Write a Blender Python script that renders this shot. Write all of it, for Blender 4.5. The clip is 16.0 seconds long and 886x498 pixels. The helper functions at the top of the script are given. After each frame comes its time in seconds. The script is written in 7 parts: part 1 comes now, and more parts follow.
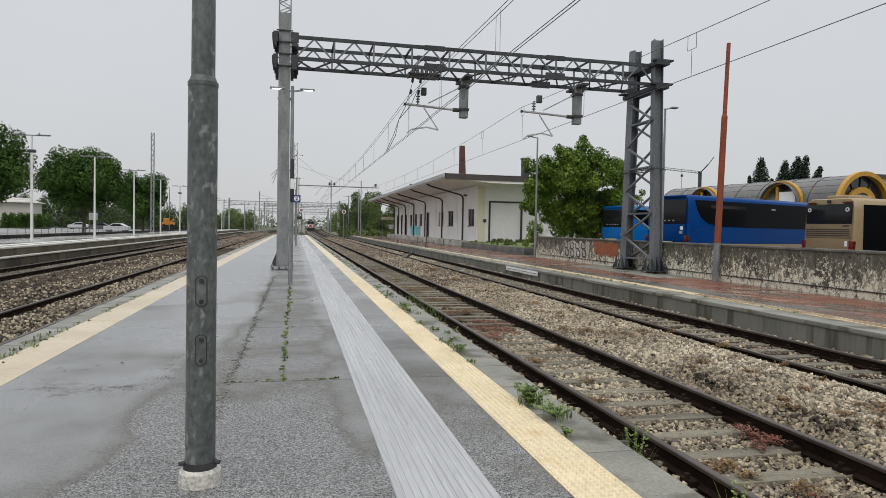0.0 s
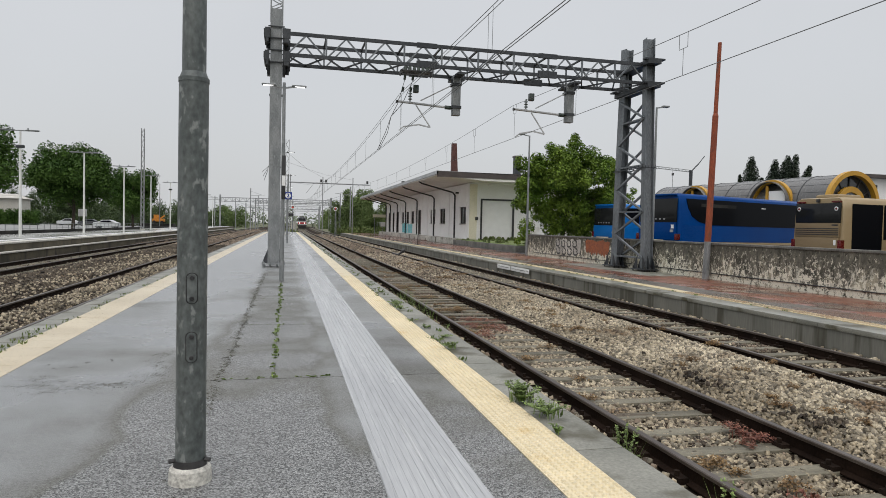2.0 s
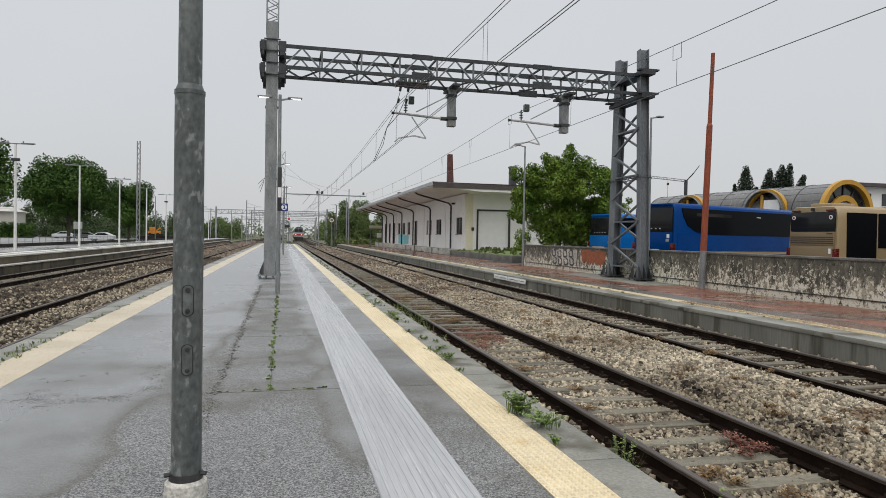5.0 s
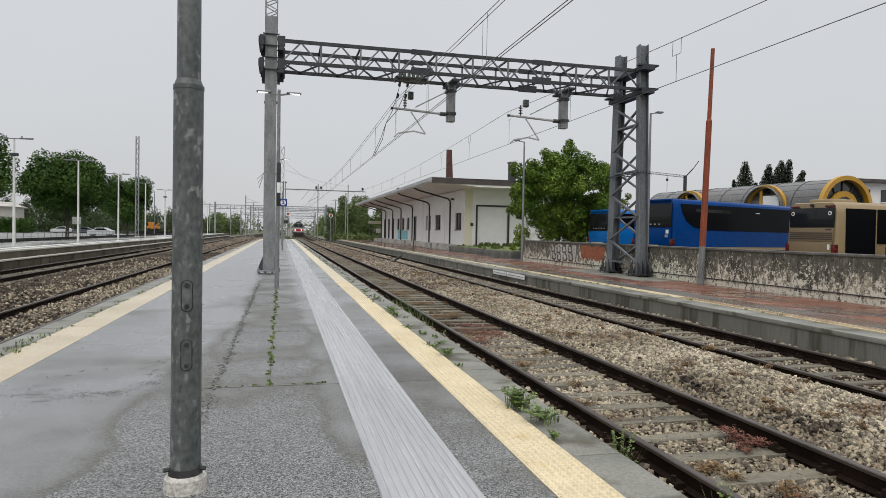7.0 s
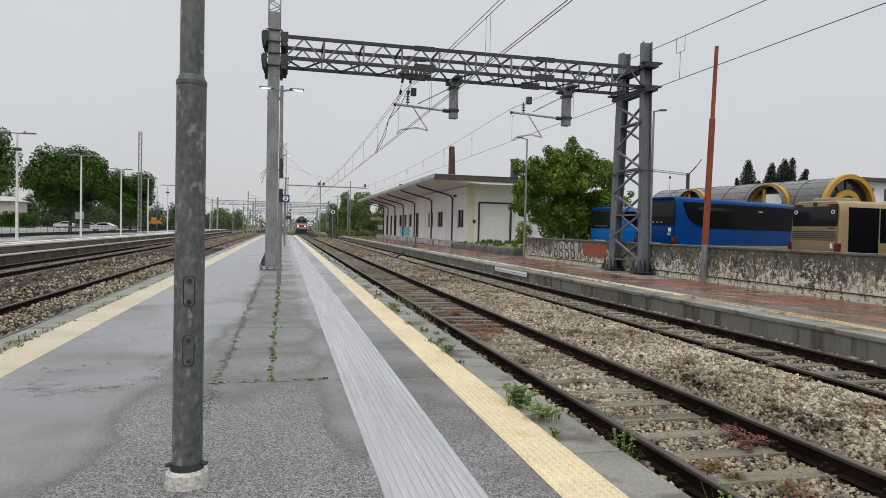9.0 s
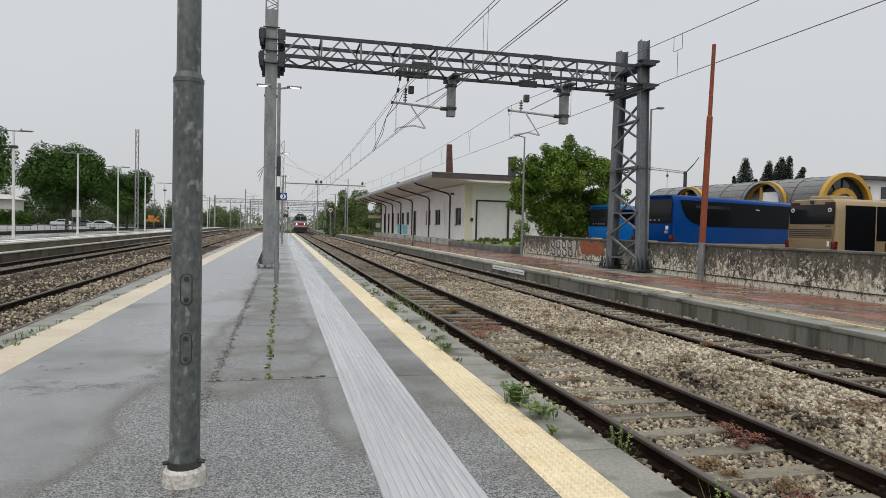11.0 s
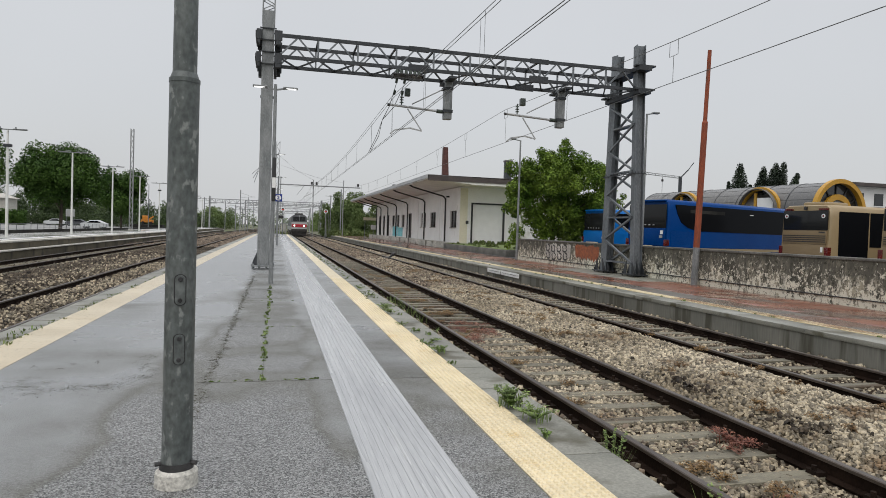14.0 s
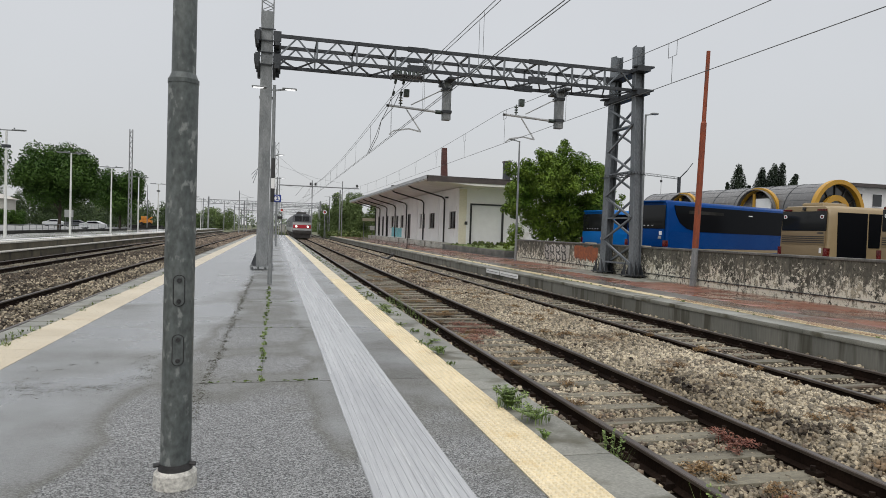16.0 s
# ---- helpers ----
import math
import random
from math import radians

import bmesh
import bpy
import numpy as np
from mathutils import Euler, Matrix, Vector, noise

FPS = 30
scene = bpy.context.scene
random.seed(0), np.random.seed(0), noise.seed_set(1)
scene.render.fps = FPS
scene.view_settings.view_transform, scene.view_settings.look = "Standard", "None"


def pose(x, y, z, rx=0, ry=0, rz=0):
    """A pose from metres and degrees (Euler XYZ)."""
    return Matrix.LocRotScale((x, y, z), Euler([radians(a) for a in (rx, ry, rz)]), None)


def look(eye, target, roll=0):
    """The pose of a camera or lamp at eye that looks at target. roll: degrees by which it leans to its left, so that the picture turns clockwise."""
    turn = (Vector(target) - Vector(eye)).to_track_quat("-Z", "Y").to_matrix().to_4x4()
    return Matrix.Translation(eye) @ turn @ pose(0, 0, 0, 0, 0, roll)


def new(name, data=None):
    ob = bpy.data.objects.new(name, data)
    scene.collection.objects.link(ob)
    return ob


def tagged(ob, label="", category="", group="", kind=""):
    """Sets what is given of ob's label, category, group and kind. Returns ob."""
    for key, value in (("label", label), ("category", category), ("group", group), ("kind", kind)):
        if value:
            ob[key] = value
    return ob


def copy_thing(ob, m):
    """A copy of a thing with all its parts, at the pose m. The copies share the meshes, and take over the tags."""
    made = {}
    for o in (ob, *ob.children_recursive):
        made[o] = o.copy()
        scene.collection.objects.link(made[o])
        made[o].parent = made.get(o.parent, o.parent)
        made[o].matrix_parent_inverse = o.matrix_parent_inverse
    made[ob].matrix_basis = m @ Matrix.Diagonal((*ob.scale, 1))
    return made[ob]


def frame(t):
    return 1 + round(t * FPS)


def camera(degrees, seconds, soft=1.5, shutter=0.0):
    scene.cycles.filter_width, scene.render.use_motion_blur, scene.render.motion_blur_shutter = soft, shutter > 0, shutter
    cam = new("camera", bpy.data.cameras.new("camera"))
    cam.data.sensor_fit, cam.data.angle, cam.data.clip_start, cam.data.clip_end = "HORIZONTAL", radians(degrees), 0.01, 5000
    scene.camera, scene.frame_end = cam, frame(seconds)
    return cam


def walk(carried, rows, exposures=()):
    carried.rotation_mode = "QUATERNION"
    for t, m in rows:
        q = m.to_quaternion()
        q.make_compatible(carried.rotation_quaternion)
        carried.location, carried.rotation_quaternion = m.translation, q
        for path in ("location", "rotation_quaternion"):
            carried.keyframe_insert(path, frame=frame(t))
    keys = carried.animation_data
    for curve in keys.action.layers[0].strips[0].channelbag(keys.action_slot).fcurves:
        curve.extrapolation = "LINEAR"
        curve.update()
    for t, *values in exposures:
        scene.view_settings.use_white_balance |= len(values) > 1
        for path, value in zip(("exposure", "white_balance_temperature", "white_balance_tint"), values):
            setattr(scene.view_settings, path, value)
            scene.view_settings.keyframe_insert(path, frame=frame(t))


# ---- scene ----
# ---- camera: a phone held by hand at one spot on the island platform ----
EYE = (0.0, 0.0, 1.58)
SWAY = [  # seconds, turn to the right, tilt down, lean
    (0.0, 12.709, 1.785, 1.116), (0.5, 12.9, 2.289, 1.13), (1.0, 13.113, 1.984, 1.371), (1.5, 13.366, 1.975, 1.445),
    (2.0, 13.433, 1.976, 1.325), (2.5, 13.152, 1.943, 1.521), (3.0, 13.343, 1.487, 1.535), (3.5, 13.541, 1.115, 1.52),
    (4.0, 13.529, 0.999, 1.209), (6.5, 13.819, 1.277, 0.943), (7.0, 13.811, 1.428, 1.056), (7.5, 13.74, 1.428, 1.062),
    (8.0, 13.917, 1.473, 1.204), (8.5, 13.787, 1.75, 1.13), (9.0, 13.637, 1.711, 1.352), (11.5, 13.871, 2.039, 1.363),
    (12.0, 13.771, 2.797, 1.483), (12.5, 13.977, 2.099, 1.407), (13.0, 14.233, 1.322, 1.799), (13.5, 14.326, 1.188, 1.542),
    (14.0, 14.274, 1.634, 1.864), (14.5, 14.384, 1.916, 1.852), (15.0, 14.296, 1.797, 2.092), (15.5, 14.291, 1.6, 2.081),
    (16.0, 14.361, 1.57, 1.864)]
cam = camera(67.82, 16.0, soft=0.6)
walk(cam, [(t, pose(*EYE, 90 - tilt, 0, -turn) @ pose(0, 0, 0, 0, 0, lean)) for t, turn, tilt, lean in SWAY])

# ---- world: an even rain sky, brighter towards the zenith ----
world = bpy.data.worlds.new("overcast_sky")
scene.world = world
world.use_nodes = True
wn, wl = world.node_tree.nodes, world.node_tree.links
wn.clear()
w_out, w_bg = wn.new("ShaderNodeOutputWorld"), wn.new("ShaderNodeBackground")
w_sky = wn.new("ShaderNodeTexSky")
w_sky.sky_type, w_sky.sun_disc = "NISHITA", False
w_sky.sun_elevation, w_sky.sun_rotation = radians(50), radians(200)
w_sky.air_density, w_sky.dust_density = 1.0, 6.0
w_co, w_sep, w_ramp = wn.new("ShaderNodeTexCoord"), wn.new("ShaderNodeSeparateXYZ"), wn.new("ShaderNodeValToRGB")
w_ramp.color_ramp.interpolation = "EASE"
w_ramp.color_ramp.elements[0].position, w_ramp.color_ramp.elements[0].color = 0.0, (0.585, 0.597, 0.61, 1)
w_ramp.color_ramp.elements[1].position, w_ramp.color_ramp.elements[1].color = 1.0, (1.5, 1.52, 1.56, 1)
w_mid = w_ramp.color_ramp.elements.new(0.42)
w_mid.color = (0.63, 0.64, 0.655, 1)
w_cloud = wn.new("ShaderNodeTexNoise")
w_cloud.inputs["Scale"].default_value, w_cloud.inputs["Detail"].default_value = 2.5, 4
w_var = wn.new("ShaderNodeMapRange")
w_var.inputs["To Min"].default_value, w_var.inputs["To Max"].default_value = 0.95, 1.05
w_mul = wn.new("ShaderNodeMix")
w_mul.data_type, w_mul.blend_type = "RGBA", "MULTIPLY"
w_mul.inputs["Factor"].default_value = 1.0
w_mix = wn.new("ShaderNodeMix")
w_mix.data_type = "RGBA"
w_mix.inputs["Factor"].default_value = 0.02
wl.new(w_co.outputs["Generated"], w_sep.inputs[0])
wl.new(w_sep.outputs["Z"], w_ramp.inputs[0])
wl.new(w_co.outputs["Generated"], w_cloud.inputs["Vector"])
wl.new(w_cloud.outputs["Fac"], w_var.inputs["Value"])
wl.new(w_ramp.outputs["Color"], w_mul.inputs["A"])
wl.new(w_var.outputs["Result"], w_mul.inputs["B"])
wl.new(w_mul.outputs["Result"], w_mix.inputs["A"])
wl.new(w_sky.outputs["Color"], w_mix.inputs["B"])
wl.new(w_mix.outputs["Result"], w_bg.inputs["Color"])
w_bg.inputs["Strength"].default_value = 1.0
wl.new(w_bg.outputs[0], w_out.inputs["Surface"])

sun = new("sun", bpy.data.lights.new("sun", "SUN"))
sun.data.energy, sun.data.angle, sun.data.color = 0.6, radians(60), (1.0, 0.98, 0.95)
sun.matrix_world = look((0, 0, 50), (12, 30, 0))


# ---- shapes ----
class Shape:
    """Points and faces of one mesh, gathered piece by piece."""

    def __init__(self):
        self.v, self.f = [], []

    def add(self, points, faces):
        n = len(self.v)
        self.v += [tuple(q) for q in points]
        self.f += [tuple(n + i for i in f) for f in faces]
        return self

    def box(self, x0, x1, y0, y1, z0, z1, c=0.0, m=None):
        if c > 0:
            bm = bmesh.new()
            bmesh.ops.create_cube(bm, size=1)
            for q in bm.verts:
                q.co = Vector(((x0 + x1) / 2 + q.co.x * (x1 - x0), (y0 + y1) / 2 + q.co.y * (y1 - y0), (z0 + z1) / 2 + q.co.z * (z1 - z0)))
            bmesh.ops.bevel(bm, geom=bm.edges[:], offset=c, segments=2, affect="EDGES", profile=0.6)
            pts, faces = [q.co.copy() for q in bm.verts], [[q.index for q in f.verts] for f in bm.faces]
            bm.free()
        else:
            pts = [Vector((x, y, z)) for z in (z0, z1) for y in (y0, y1) for x in (x0, x1)]
            faces = [(0, 2, 3, 1), (4, 5, 7, 6), (0, 1, 5, 4), (2, 6, 7, 3), (0, 4, 6, 2), (1, 3, 7, 5)]
        if m is not None:
            pts = [m @ q for q in pts]
        return self.add(pts, faces)

    def cyl(self, a, b, r0, r1=None, n=12):
        a, b = Vector(a), Vector(b)
        r1 = r0 if r1 is None else r1
        turn = (b - a).to_track_quat("Z", "Y").to_matrix()
        ring = [turn @ Vector((math.cos(2 * math.pi * i / n), math.sin(2 * math.pi * i / n), 0)) for i in range(n)]
        pts = [a + q * r0 for q in ring] + [b + q * r1 for q in ring]
        faces = [(i, (i + 1) % n, n + (i + 1) % n, n + i) for i in range(n)]
        return self.add(pts, faces + [tuple(range(n - 1, -1, -1)), tuple(range(n, 2 * n))])

    def bar(self, a, b, w, h, up=(0, 0, 1)):
        """A straight bar of section w x h from a to b."""
        a, b = Vector(a), Vector(b)
        d = (b - a).normalized()
        s = d.cross(Vector(up))
        s = s.normalized() if s.length > 1e-4 else Vector((1, 0, 0))
        u = s.cross(d)
        pts = [q + s * i * w / 2 + u * j * h / 2 for q in (a, b) for i, j in ((-1, -1), (1, -1), (1, 1), (-1, 1))]
        return self.add(pts, [(0, 3, 2, 1), (4, 5, 6, 7), (0, 1, 5, 4), (1, 2, 6, 5), (2, 3, 7, 6), (3, 0, 4, 7)])

    def run(self, section, path, closed=True):
        """A section of (side, up) points swept along a path."""
        path, k = [Vector(q) for q in path], len(section)
        for i, q in enumerate(path):
            d = (path[min(i + 1, len(path) - 1)] - path[max(i - 1, 0)]).normalized()
            s = d.cross(Vector((0, 0, 1)))
            s = s.normalized() if s.length > 1e-4 else Vector((1, 0, 0))
            u = s.cross(d)
            self.v += [tuple(q + s * a + u * b) for a, b in section]
        n = len(self.v) - k * len(path)
        for i in range(len(path) - 1):
            for j in range(k if closed else k - 1):
                a, b = n + i * k + j, n + i * k + (j + 1) % k
                self.f.append((a, b, b + k, a + k))
        if closed:
            self.f += [tuple(n + j for j in range(k - 1, -1, -1)), tuple(n + (len(path) - 1) * k + j for j in range(k))]
        return self

    def mesh(self, name, smooth=True):
        me = bpy.data.meshes.new(name)
        me.from_pydata(self.v, [], self.f)
        bm = bmesh.new()
        bm.from_mesh(me)
        if len(bm.faces) < 40000:
            bmesh.ops.recalc_face_normals(bm, faces=bm.faces[:])
        bm.to_mesh(me)
        bm.free()
        if smooth:
            me.shade_smooth()
            me.set_sharp_from_angle(angle=radians(38))
        return me


def part(name, shape, material, parent, label="", kind=""):
    """One mesh object under a thing or under a part."""
    me = shape if isinstance(shape, bpy.types.Mesh) else shape.mesh(name)
    if material is not None and not me.materials:
        me.materials.append(material)
    ob = new(name, me)
    ob.parent = parent
    return tagged(ob, label, kind=kind)


def thing(name, label, category, group="", at=None, kind=""):
    ob = new(name)
    ob.empty_display_size = 0.1
    if at is not None:
        ob.matrix_basis = at
    return tagged(ob, label, category, group, kind)


def structure(name, shape, material, label, category="structure"):
    me = shape if isinstance(shape, bpy.types.Mesh) else shape.mesh(name)
    me.materials.append(material)
    return tagged(new(name, me), label, category, kind="structure")


def solo(name, shape, material, label, category, group="", kind=""):
    me = shape if isinstance(shape, bpy.types.Mesh) else shape.mesh(name)
    me.materials.append(material)
    return tagged(new(name, me), label, category, group, kind)


def piece(name, me, parent, at, label=""):
    ob = new(name, me)
    ob.parent = parent
    ob.matrix_basis = at
    return tagged(ob, label) if label else ob


# ---- materials ----
def surface(name, c1, c2, rough=0.6, scale=1.0, fine=30.0, bump=0.1, metal=0.0, stretch=(1, 1, 1), local=False, vary=0.0, island=0.0,
            stain=None, stain_scale=0.6, stain_at=0.55, wet=0.0, wet_scale=0.35, spec=0.5, fine_amount=0.35, emit=0.0, chips=None, film=None, silt_sheen=False):
    """Two tones mixed by a broad noise, speckled by a fine one, with a third tone for stains and a sheen of water where wet."""
    m = bpy.data.materials.new(name)
    m.use_nodes = True
    n, l = m.node_tree.nodes, m.node_tree.links
    b = n["Principled BSDF"]
    if local:
        co = n.new("ShaderNodeTexCoord").outputs["Object"]
    else:
        co = n.new("ShaderNodeNewGeometry").outputs["Position"]
    mp = n.new("ShaderNodeMapping")
    mp.inputs["Scale"].default_value = stretch
    l.new(co, mp.inputs["Vector"])

    def noise_of(s, detail=4.0):
        t = n.new("ShaderNodeTexNoise")
        t.inputs["Scale"].default_value, t.inputs["Detail"].default_value = s, detail
        l.new(mp.outputs[0], t.inputs["Vector"])
        return t.outputs["Fac"]

    def ranged(v, a, z, lo, hi):
        r = n.new("ShaderNodeMapRange")
        for key, value in zip(("From Min", "From Max", "To Min", "To Max"), (a, z, lo, hi)):
            r.inputs[key].default_value = value
        l.new(v, r.inputs["Value"])
        return r.outputs[0]

    def mixed(f, a, z, kind="MIX"):
        x = n.new("ShaderNodeMix")
        x.data_type, x.blend_type = "RGBA", kind
        for key, value in (("Factor", f), ("A", a), ("B", z)):
            if isinstance(value, bpy.types.NodeSocket):
                l.new(value, x.inputs[key])
            else:
                x.inputs[key].default_value = value if key == "Factor" else (*value, 1)
        return x.outputs["Result"]

    broad, small = noise_of(scale), noise_of(fine, 6.0)
    colour = mixed(ranged(broad, 0.35, 0.65, 0, 1), c1, c2)
    grain = n.new("ShaderNodeCombineColor")
    g = ranged(small, 0.3, 0.7, 1 - fine_amount, 1 + fine_amount)
    for i in range(3):
        l.new(g, grain.inputs[i])
    colour = mixed(1.0, colour, grain.outputs[0], "MULTIPLY")
    relief = small
    if chips is not None:
        chip_scale, low, high = chips
        cell = n.new("ShaderNodeTexVoronoi")
        cell.inputs["Scale"].default_value = chip_scale
        l.new(mp.outputs[0], cell.inputs["Vector"])
        parts = n.new("ShaderNodeSeparateColor")
        l.new(cell.outputs["Color"], parts.inputs[0])
        k = ranged(parts.outputs[0], 0.15, 0.95, low, high)
        tone = n.new("ShaderNodeCombineColor")
        for i in range(3):
            l.new(k, tone.inputs[i])
        rough_colour = mixed(1.0, colour, tone.outputs[0], "MULTIPLY")
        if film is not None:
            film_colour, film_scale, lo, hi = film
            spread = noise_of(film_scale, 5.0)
            if silt_sheen:
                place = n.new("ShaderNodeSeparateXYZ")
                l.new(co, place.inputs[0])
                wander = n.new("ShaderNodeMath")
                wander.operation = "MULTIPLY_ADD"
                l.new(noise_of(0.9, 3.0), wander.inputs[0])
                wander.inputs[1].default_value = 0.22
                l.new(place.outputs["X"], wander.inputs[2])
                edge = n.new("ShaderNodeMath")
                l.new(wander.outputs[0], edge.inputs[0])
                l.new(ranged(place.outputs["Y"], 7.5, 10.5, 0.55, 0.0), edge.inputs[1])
                # film cover grows with y, at the left border and beside the guide strip
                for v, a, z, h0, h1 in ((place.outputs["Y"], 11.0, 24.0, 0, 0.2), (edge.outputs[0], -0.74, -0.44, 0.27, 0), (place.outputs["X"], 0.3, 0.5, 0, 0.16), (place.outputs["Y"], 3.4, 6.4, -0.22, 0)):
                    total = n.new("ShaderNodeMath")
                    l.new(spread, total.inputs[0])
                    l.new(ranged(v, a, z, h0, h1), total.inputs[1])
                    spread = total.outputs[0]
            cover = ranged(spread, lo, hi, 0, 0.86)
            if silt_sheen:
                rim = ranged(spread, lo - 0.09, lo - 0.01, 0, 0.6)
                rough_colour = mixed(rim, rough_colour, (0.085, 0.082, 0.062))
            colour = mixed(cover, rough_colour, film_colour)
        else:
            colour = rough_colour
        relief = cell.outputs["Distance"]
    if stain is not None:
        colour = mixed(ranged(noise_of(stain_scale, 8.0), stain_at, stain_at + 0.08, 0, 1), colour, stain)
    if vary or island:
        if island:
            r = n.new("ShaderNodeNewGeometry").outputs["Random Per Island"]
        else:
            r = n.new("ShaderNodeObjectInfo").outputs["Random"]
        tone = n.new("ShaderNodeCombineColor")
        amount = island or vary
        k = ranged(r, 0, 1, 1 - amount, 1 + amount)
        for i in range(3):
            l.new(k, tone.inputs[i])
        colour = mixed(1.0, colour, tone.outputs[0], "MULTIPLY")
    l.new(colour, b.inputs["Base Color"])
    b.inputs["Metallic"].default_value = metal
    b.inputs["Specular IOR Level"].default_value = spec
    if silt_sheen:
        l.new(ranged(cover, 0, 1, rough, 0.24), b.inputs["Roughness"])
    elif wet:
        l.new(ranged(noise_of(wet_scale, 3.0), 0.42, 0.6, rough, rough * (1 - wet)), b.inputs["Roughness"])
    else:
        l.new(ranged(small, 0.3, 0.7, max(rough - 0.08, 0.02), min(rough + 0.08, 1)), b.inputs["Roughness"])
    if bump:
        u = n.new("ShaderNodeBump")
        u.inputs["Strength"].default_value, u.inputs["Distance"].default_value = min(bump, 1.0), 0.02
        l.new(relief, u.inputs["Height"])
        l.new(u.outputs[0], b.inputs["Normal"])
    if emit:
        b.inputs["Emission Color"].default_value, b.inputs["Emission Strength"].default_value = (*c1, 1), emit
    return m


def glass_like(name, colour, rough=0.06):
    m = bpy.data.materials.new(name)
    m.use_nodes = True
    b = m.node_tree.nodes["Principled BSDF"]
    b.inputs["Base Color"].default_value, b.inputs["Roughness"].default_value = (*colour, 1), rough
    b.inputs["Specular IOR Level"].default_value = 0.6
    return m


# pale film: silt, with the wet sky sheen painted into its bluish tone
M_ASPHALT = surface("wet_aggregate_asphalt", (0.14, 0.142, 0.139), (0.175, 0.177, 0.174), 0.45, 0.5, 45, 0.3, wet=0.35, wet_scale=0.5, fine_amount=0.3, chips=(125, 0.15, 2.2), film=((0.275, 0.285, 0.293), 0.55, 0.55, 0.8), silt_sheen=True)
M_ASPHALT_EDGE = surface("wet_edge_asphalt", (0.14, 0.142, 0.139), (0.175, 0.177, 0.174), 0.45, 0.5, 45, 0.3, wet=0.35, wet_scale=0.5, fine_amount=0.3, chips=(125, 0.15, 2.2), film=((0.275, 0.285, 0.293), 0.55, 0.55, 0.8), silt_sheen=True, vary=0.17)
M_CRACK = surface("dark_joint", (0.03, 0.03, 0.028), (0.06, 0.055, 0.04), 0.8, 3, 60, 0.4)
M_STRIP = surface("grey_guide_strip", (0.345, 0.352, 0.362), (0.425, 0.433, 0.44), 0.3, 1.0, 9, 0.05, stretch=(12, 0.4, 1), fine_amount=0.1, wet=0.3)
M_YELLOW = surface("yellow_tactile_tile", (0.64, 0.54, 0.345), (0.71, 0.61, 0.415), 0.34, 1.4, 25, 0.04, fine_amount=0.1, stain=(0.61, 0.475, 0.26), stain_scale=1.5, stain_at=0.61, vary=0.05)
M_PALEYELLOW = surface("faded_yellow_tile", (0.5, 0.42, 0.29), (0.59, 0.51, 0.37), 0.33, 1.2, 40, 0.12, fine_amount=0.14, stain=(0.46, 0.36, 0.21), stain_scale=1.0, stain_at=0.6, vary=0.05)
M_OLDYELLOW = surface("worn_yellow_line", (0.55, 0.45, 0.25), (0.66, 0.56, 0.35), 0.4, 1.0, 25, 0.04, fine_amount=0.2, stain=(0.3, 0.23, 0.13), stain_scale=0.8, stain_at=0.6)
M_WETBROWN = surface("wet_brown_asphalt", (0.1, 0.088, 0.075), (0.15, 0.13, 0.11), 0.3, 0.5, 50, 0.15, wet=0.6, wet_scale=0.4, stain=(0.14, 0.075, 0.05), stain_scale=0.5, stain_at=0.55)
M_COPING = surface("platform_coping_concrete", (0.16, 0.16, 0.135), (0.245, 0.24, 0.205), 0.5, 1.2, 50, 0.12, stain=(0.085, 0.078, 0.05), stain_scale=1.6, stain_at=0.56, vary=0.12, wet=0.45, fine_amount=0.25)
M_FACE = surface("platform_face_concrete", (0.125, 0.125, 0.106), (0.205, 0.2, 0.172), 0.6, 0.9, 30, 0.05, fine_amount=0.18, stretch=(1, 1, 0.1), stain=(0.07, 0.066, 0.048), stain_scale=2.6, stain_at=0.535)
# brown soil taken near black: shade between the stones is in its colour
M_EARTH = surface("gap_shaded_earth", (0.014, 0.01, 0.0065), (0.032, 0.022, 0.015), 0.95, 0.7, 14, 0.6, stain=(0.06, 0.036, 0.022), stain_scale=0.5, stain_at=0.57, spec=0.1)
M_STONE = surface("ballast_stone", (0.21, 0.172, 0.115), (0.375, 0.322, 0.232), 0.65, 0.5, 30, 0.15, island=0.72, stain=(0.145, 0.096, 0.052), stain_scale=1.1, stain_at=0.6)
M_STONE_DARK = surface("brown_ballast_stone", (0.046, 0.035, 0.025), (0.12, 0.097, 0.07), 0.75, 0.5, 25, 0.2, island=0.75, spec=0.3)
M_STONE_BROWN = surface("rust_stained_ballast", (0.1, 0.072, 0.05), (0.22, 0.172, 0.125), 0.75, 0.6, 25, 0.3, island=0.75)
M_SLEEPER = surface("weathered_sleeper", (0.115, 0.104, 0.074), (0.215, 0.195, 0.142), 0.7, 1.5, 40, 0.5, stretch=(0.4, 4, 1), vary=0.2, stain=(0.095, 0.068, 0.042), stain_scale=1.6, stain_at=0.57)
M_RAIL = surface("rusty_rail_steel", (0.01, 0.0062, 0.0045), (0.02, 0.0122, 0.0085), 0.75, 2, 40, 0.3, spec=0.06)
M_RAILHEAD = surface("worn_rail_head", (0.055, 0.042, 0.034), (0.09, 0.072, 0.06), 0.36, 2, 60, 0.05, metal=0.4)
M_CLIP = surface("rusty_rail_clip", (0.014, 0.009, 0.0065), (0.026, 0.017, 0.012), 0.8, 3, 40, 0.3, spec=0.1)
M_PAVER = surface("red_platform_paver", (0.15, 0.052, 0.03), (0.235, 0.094, 0.058), 0.3, 0.8, 60, 0.06, wet=0.75, stain=(0.11, 0.082, 0.068), stain_scale=0.45, stain_at=0.57, vary=0.12)
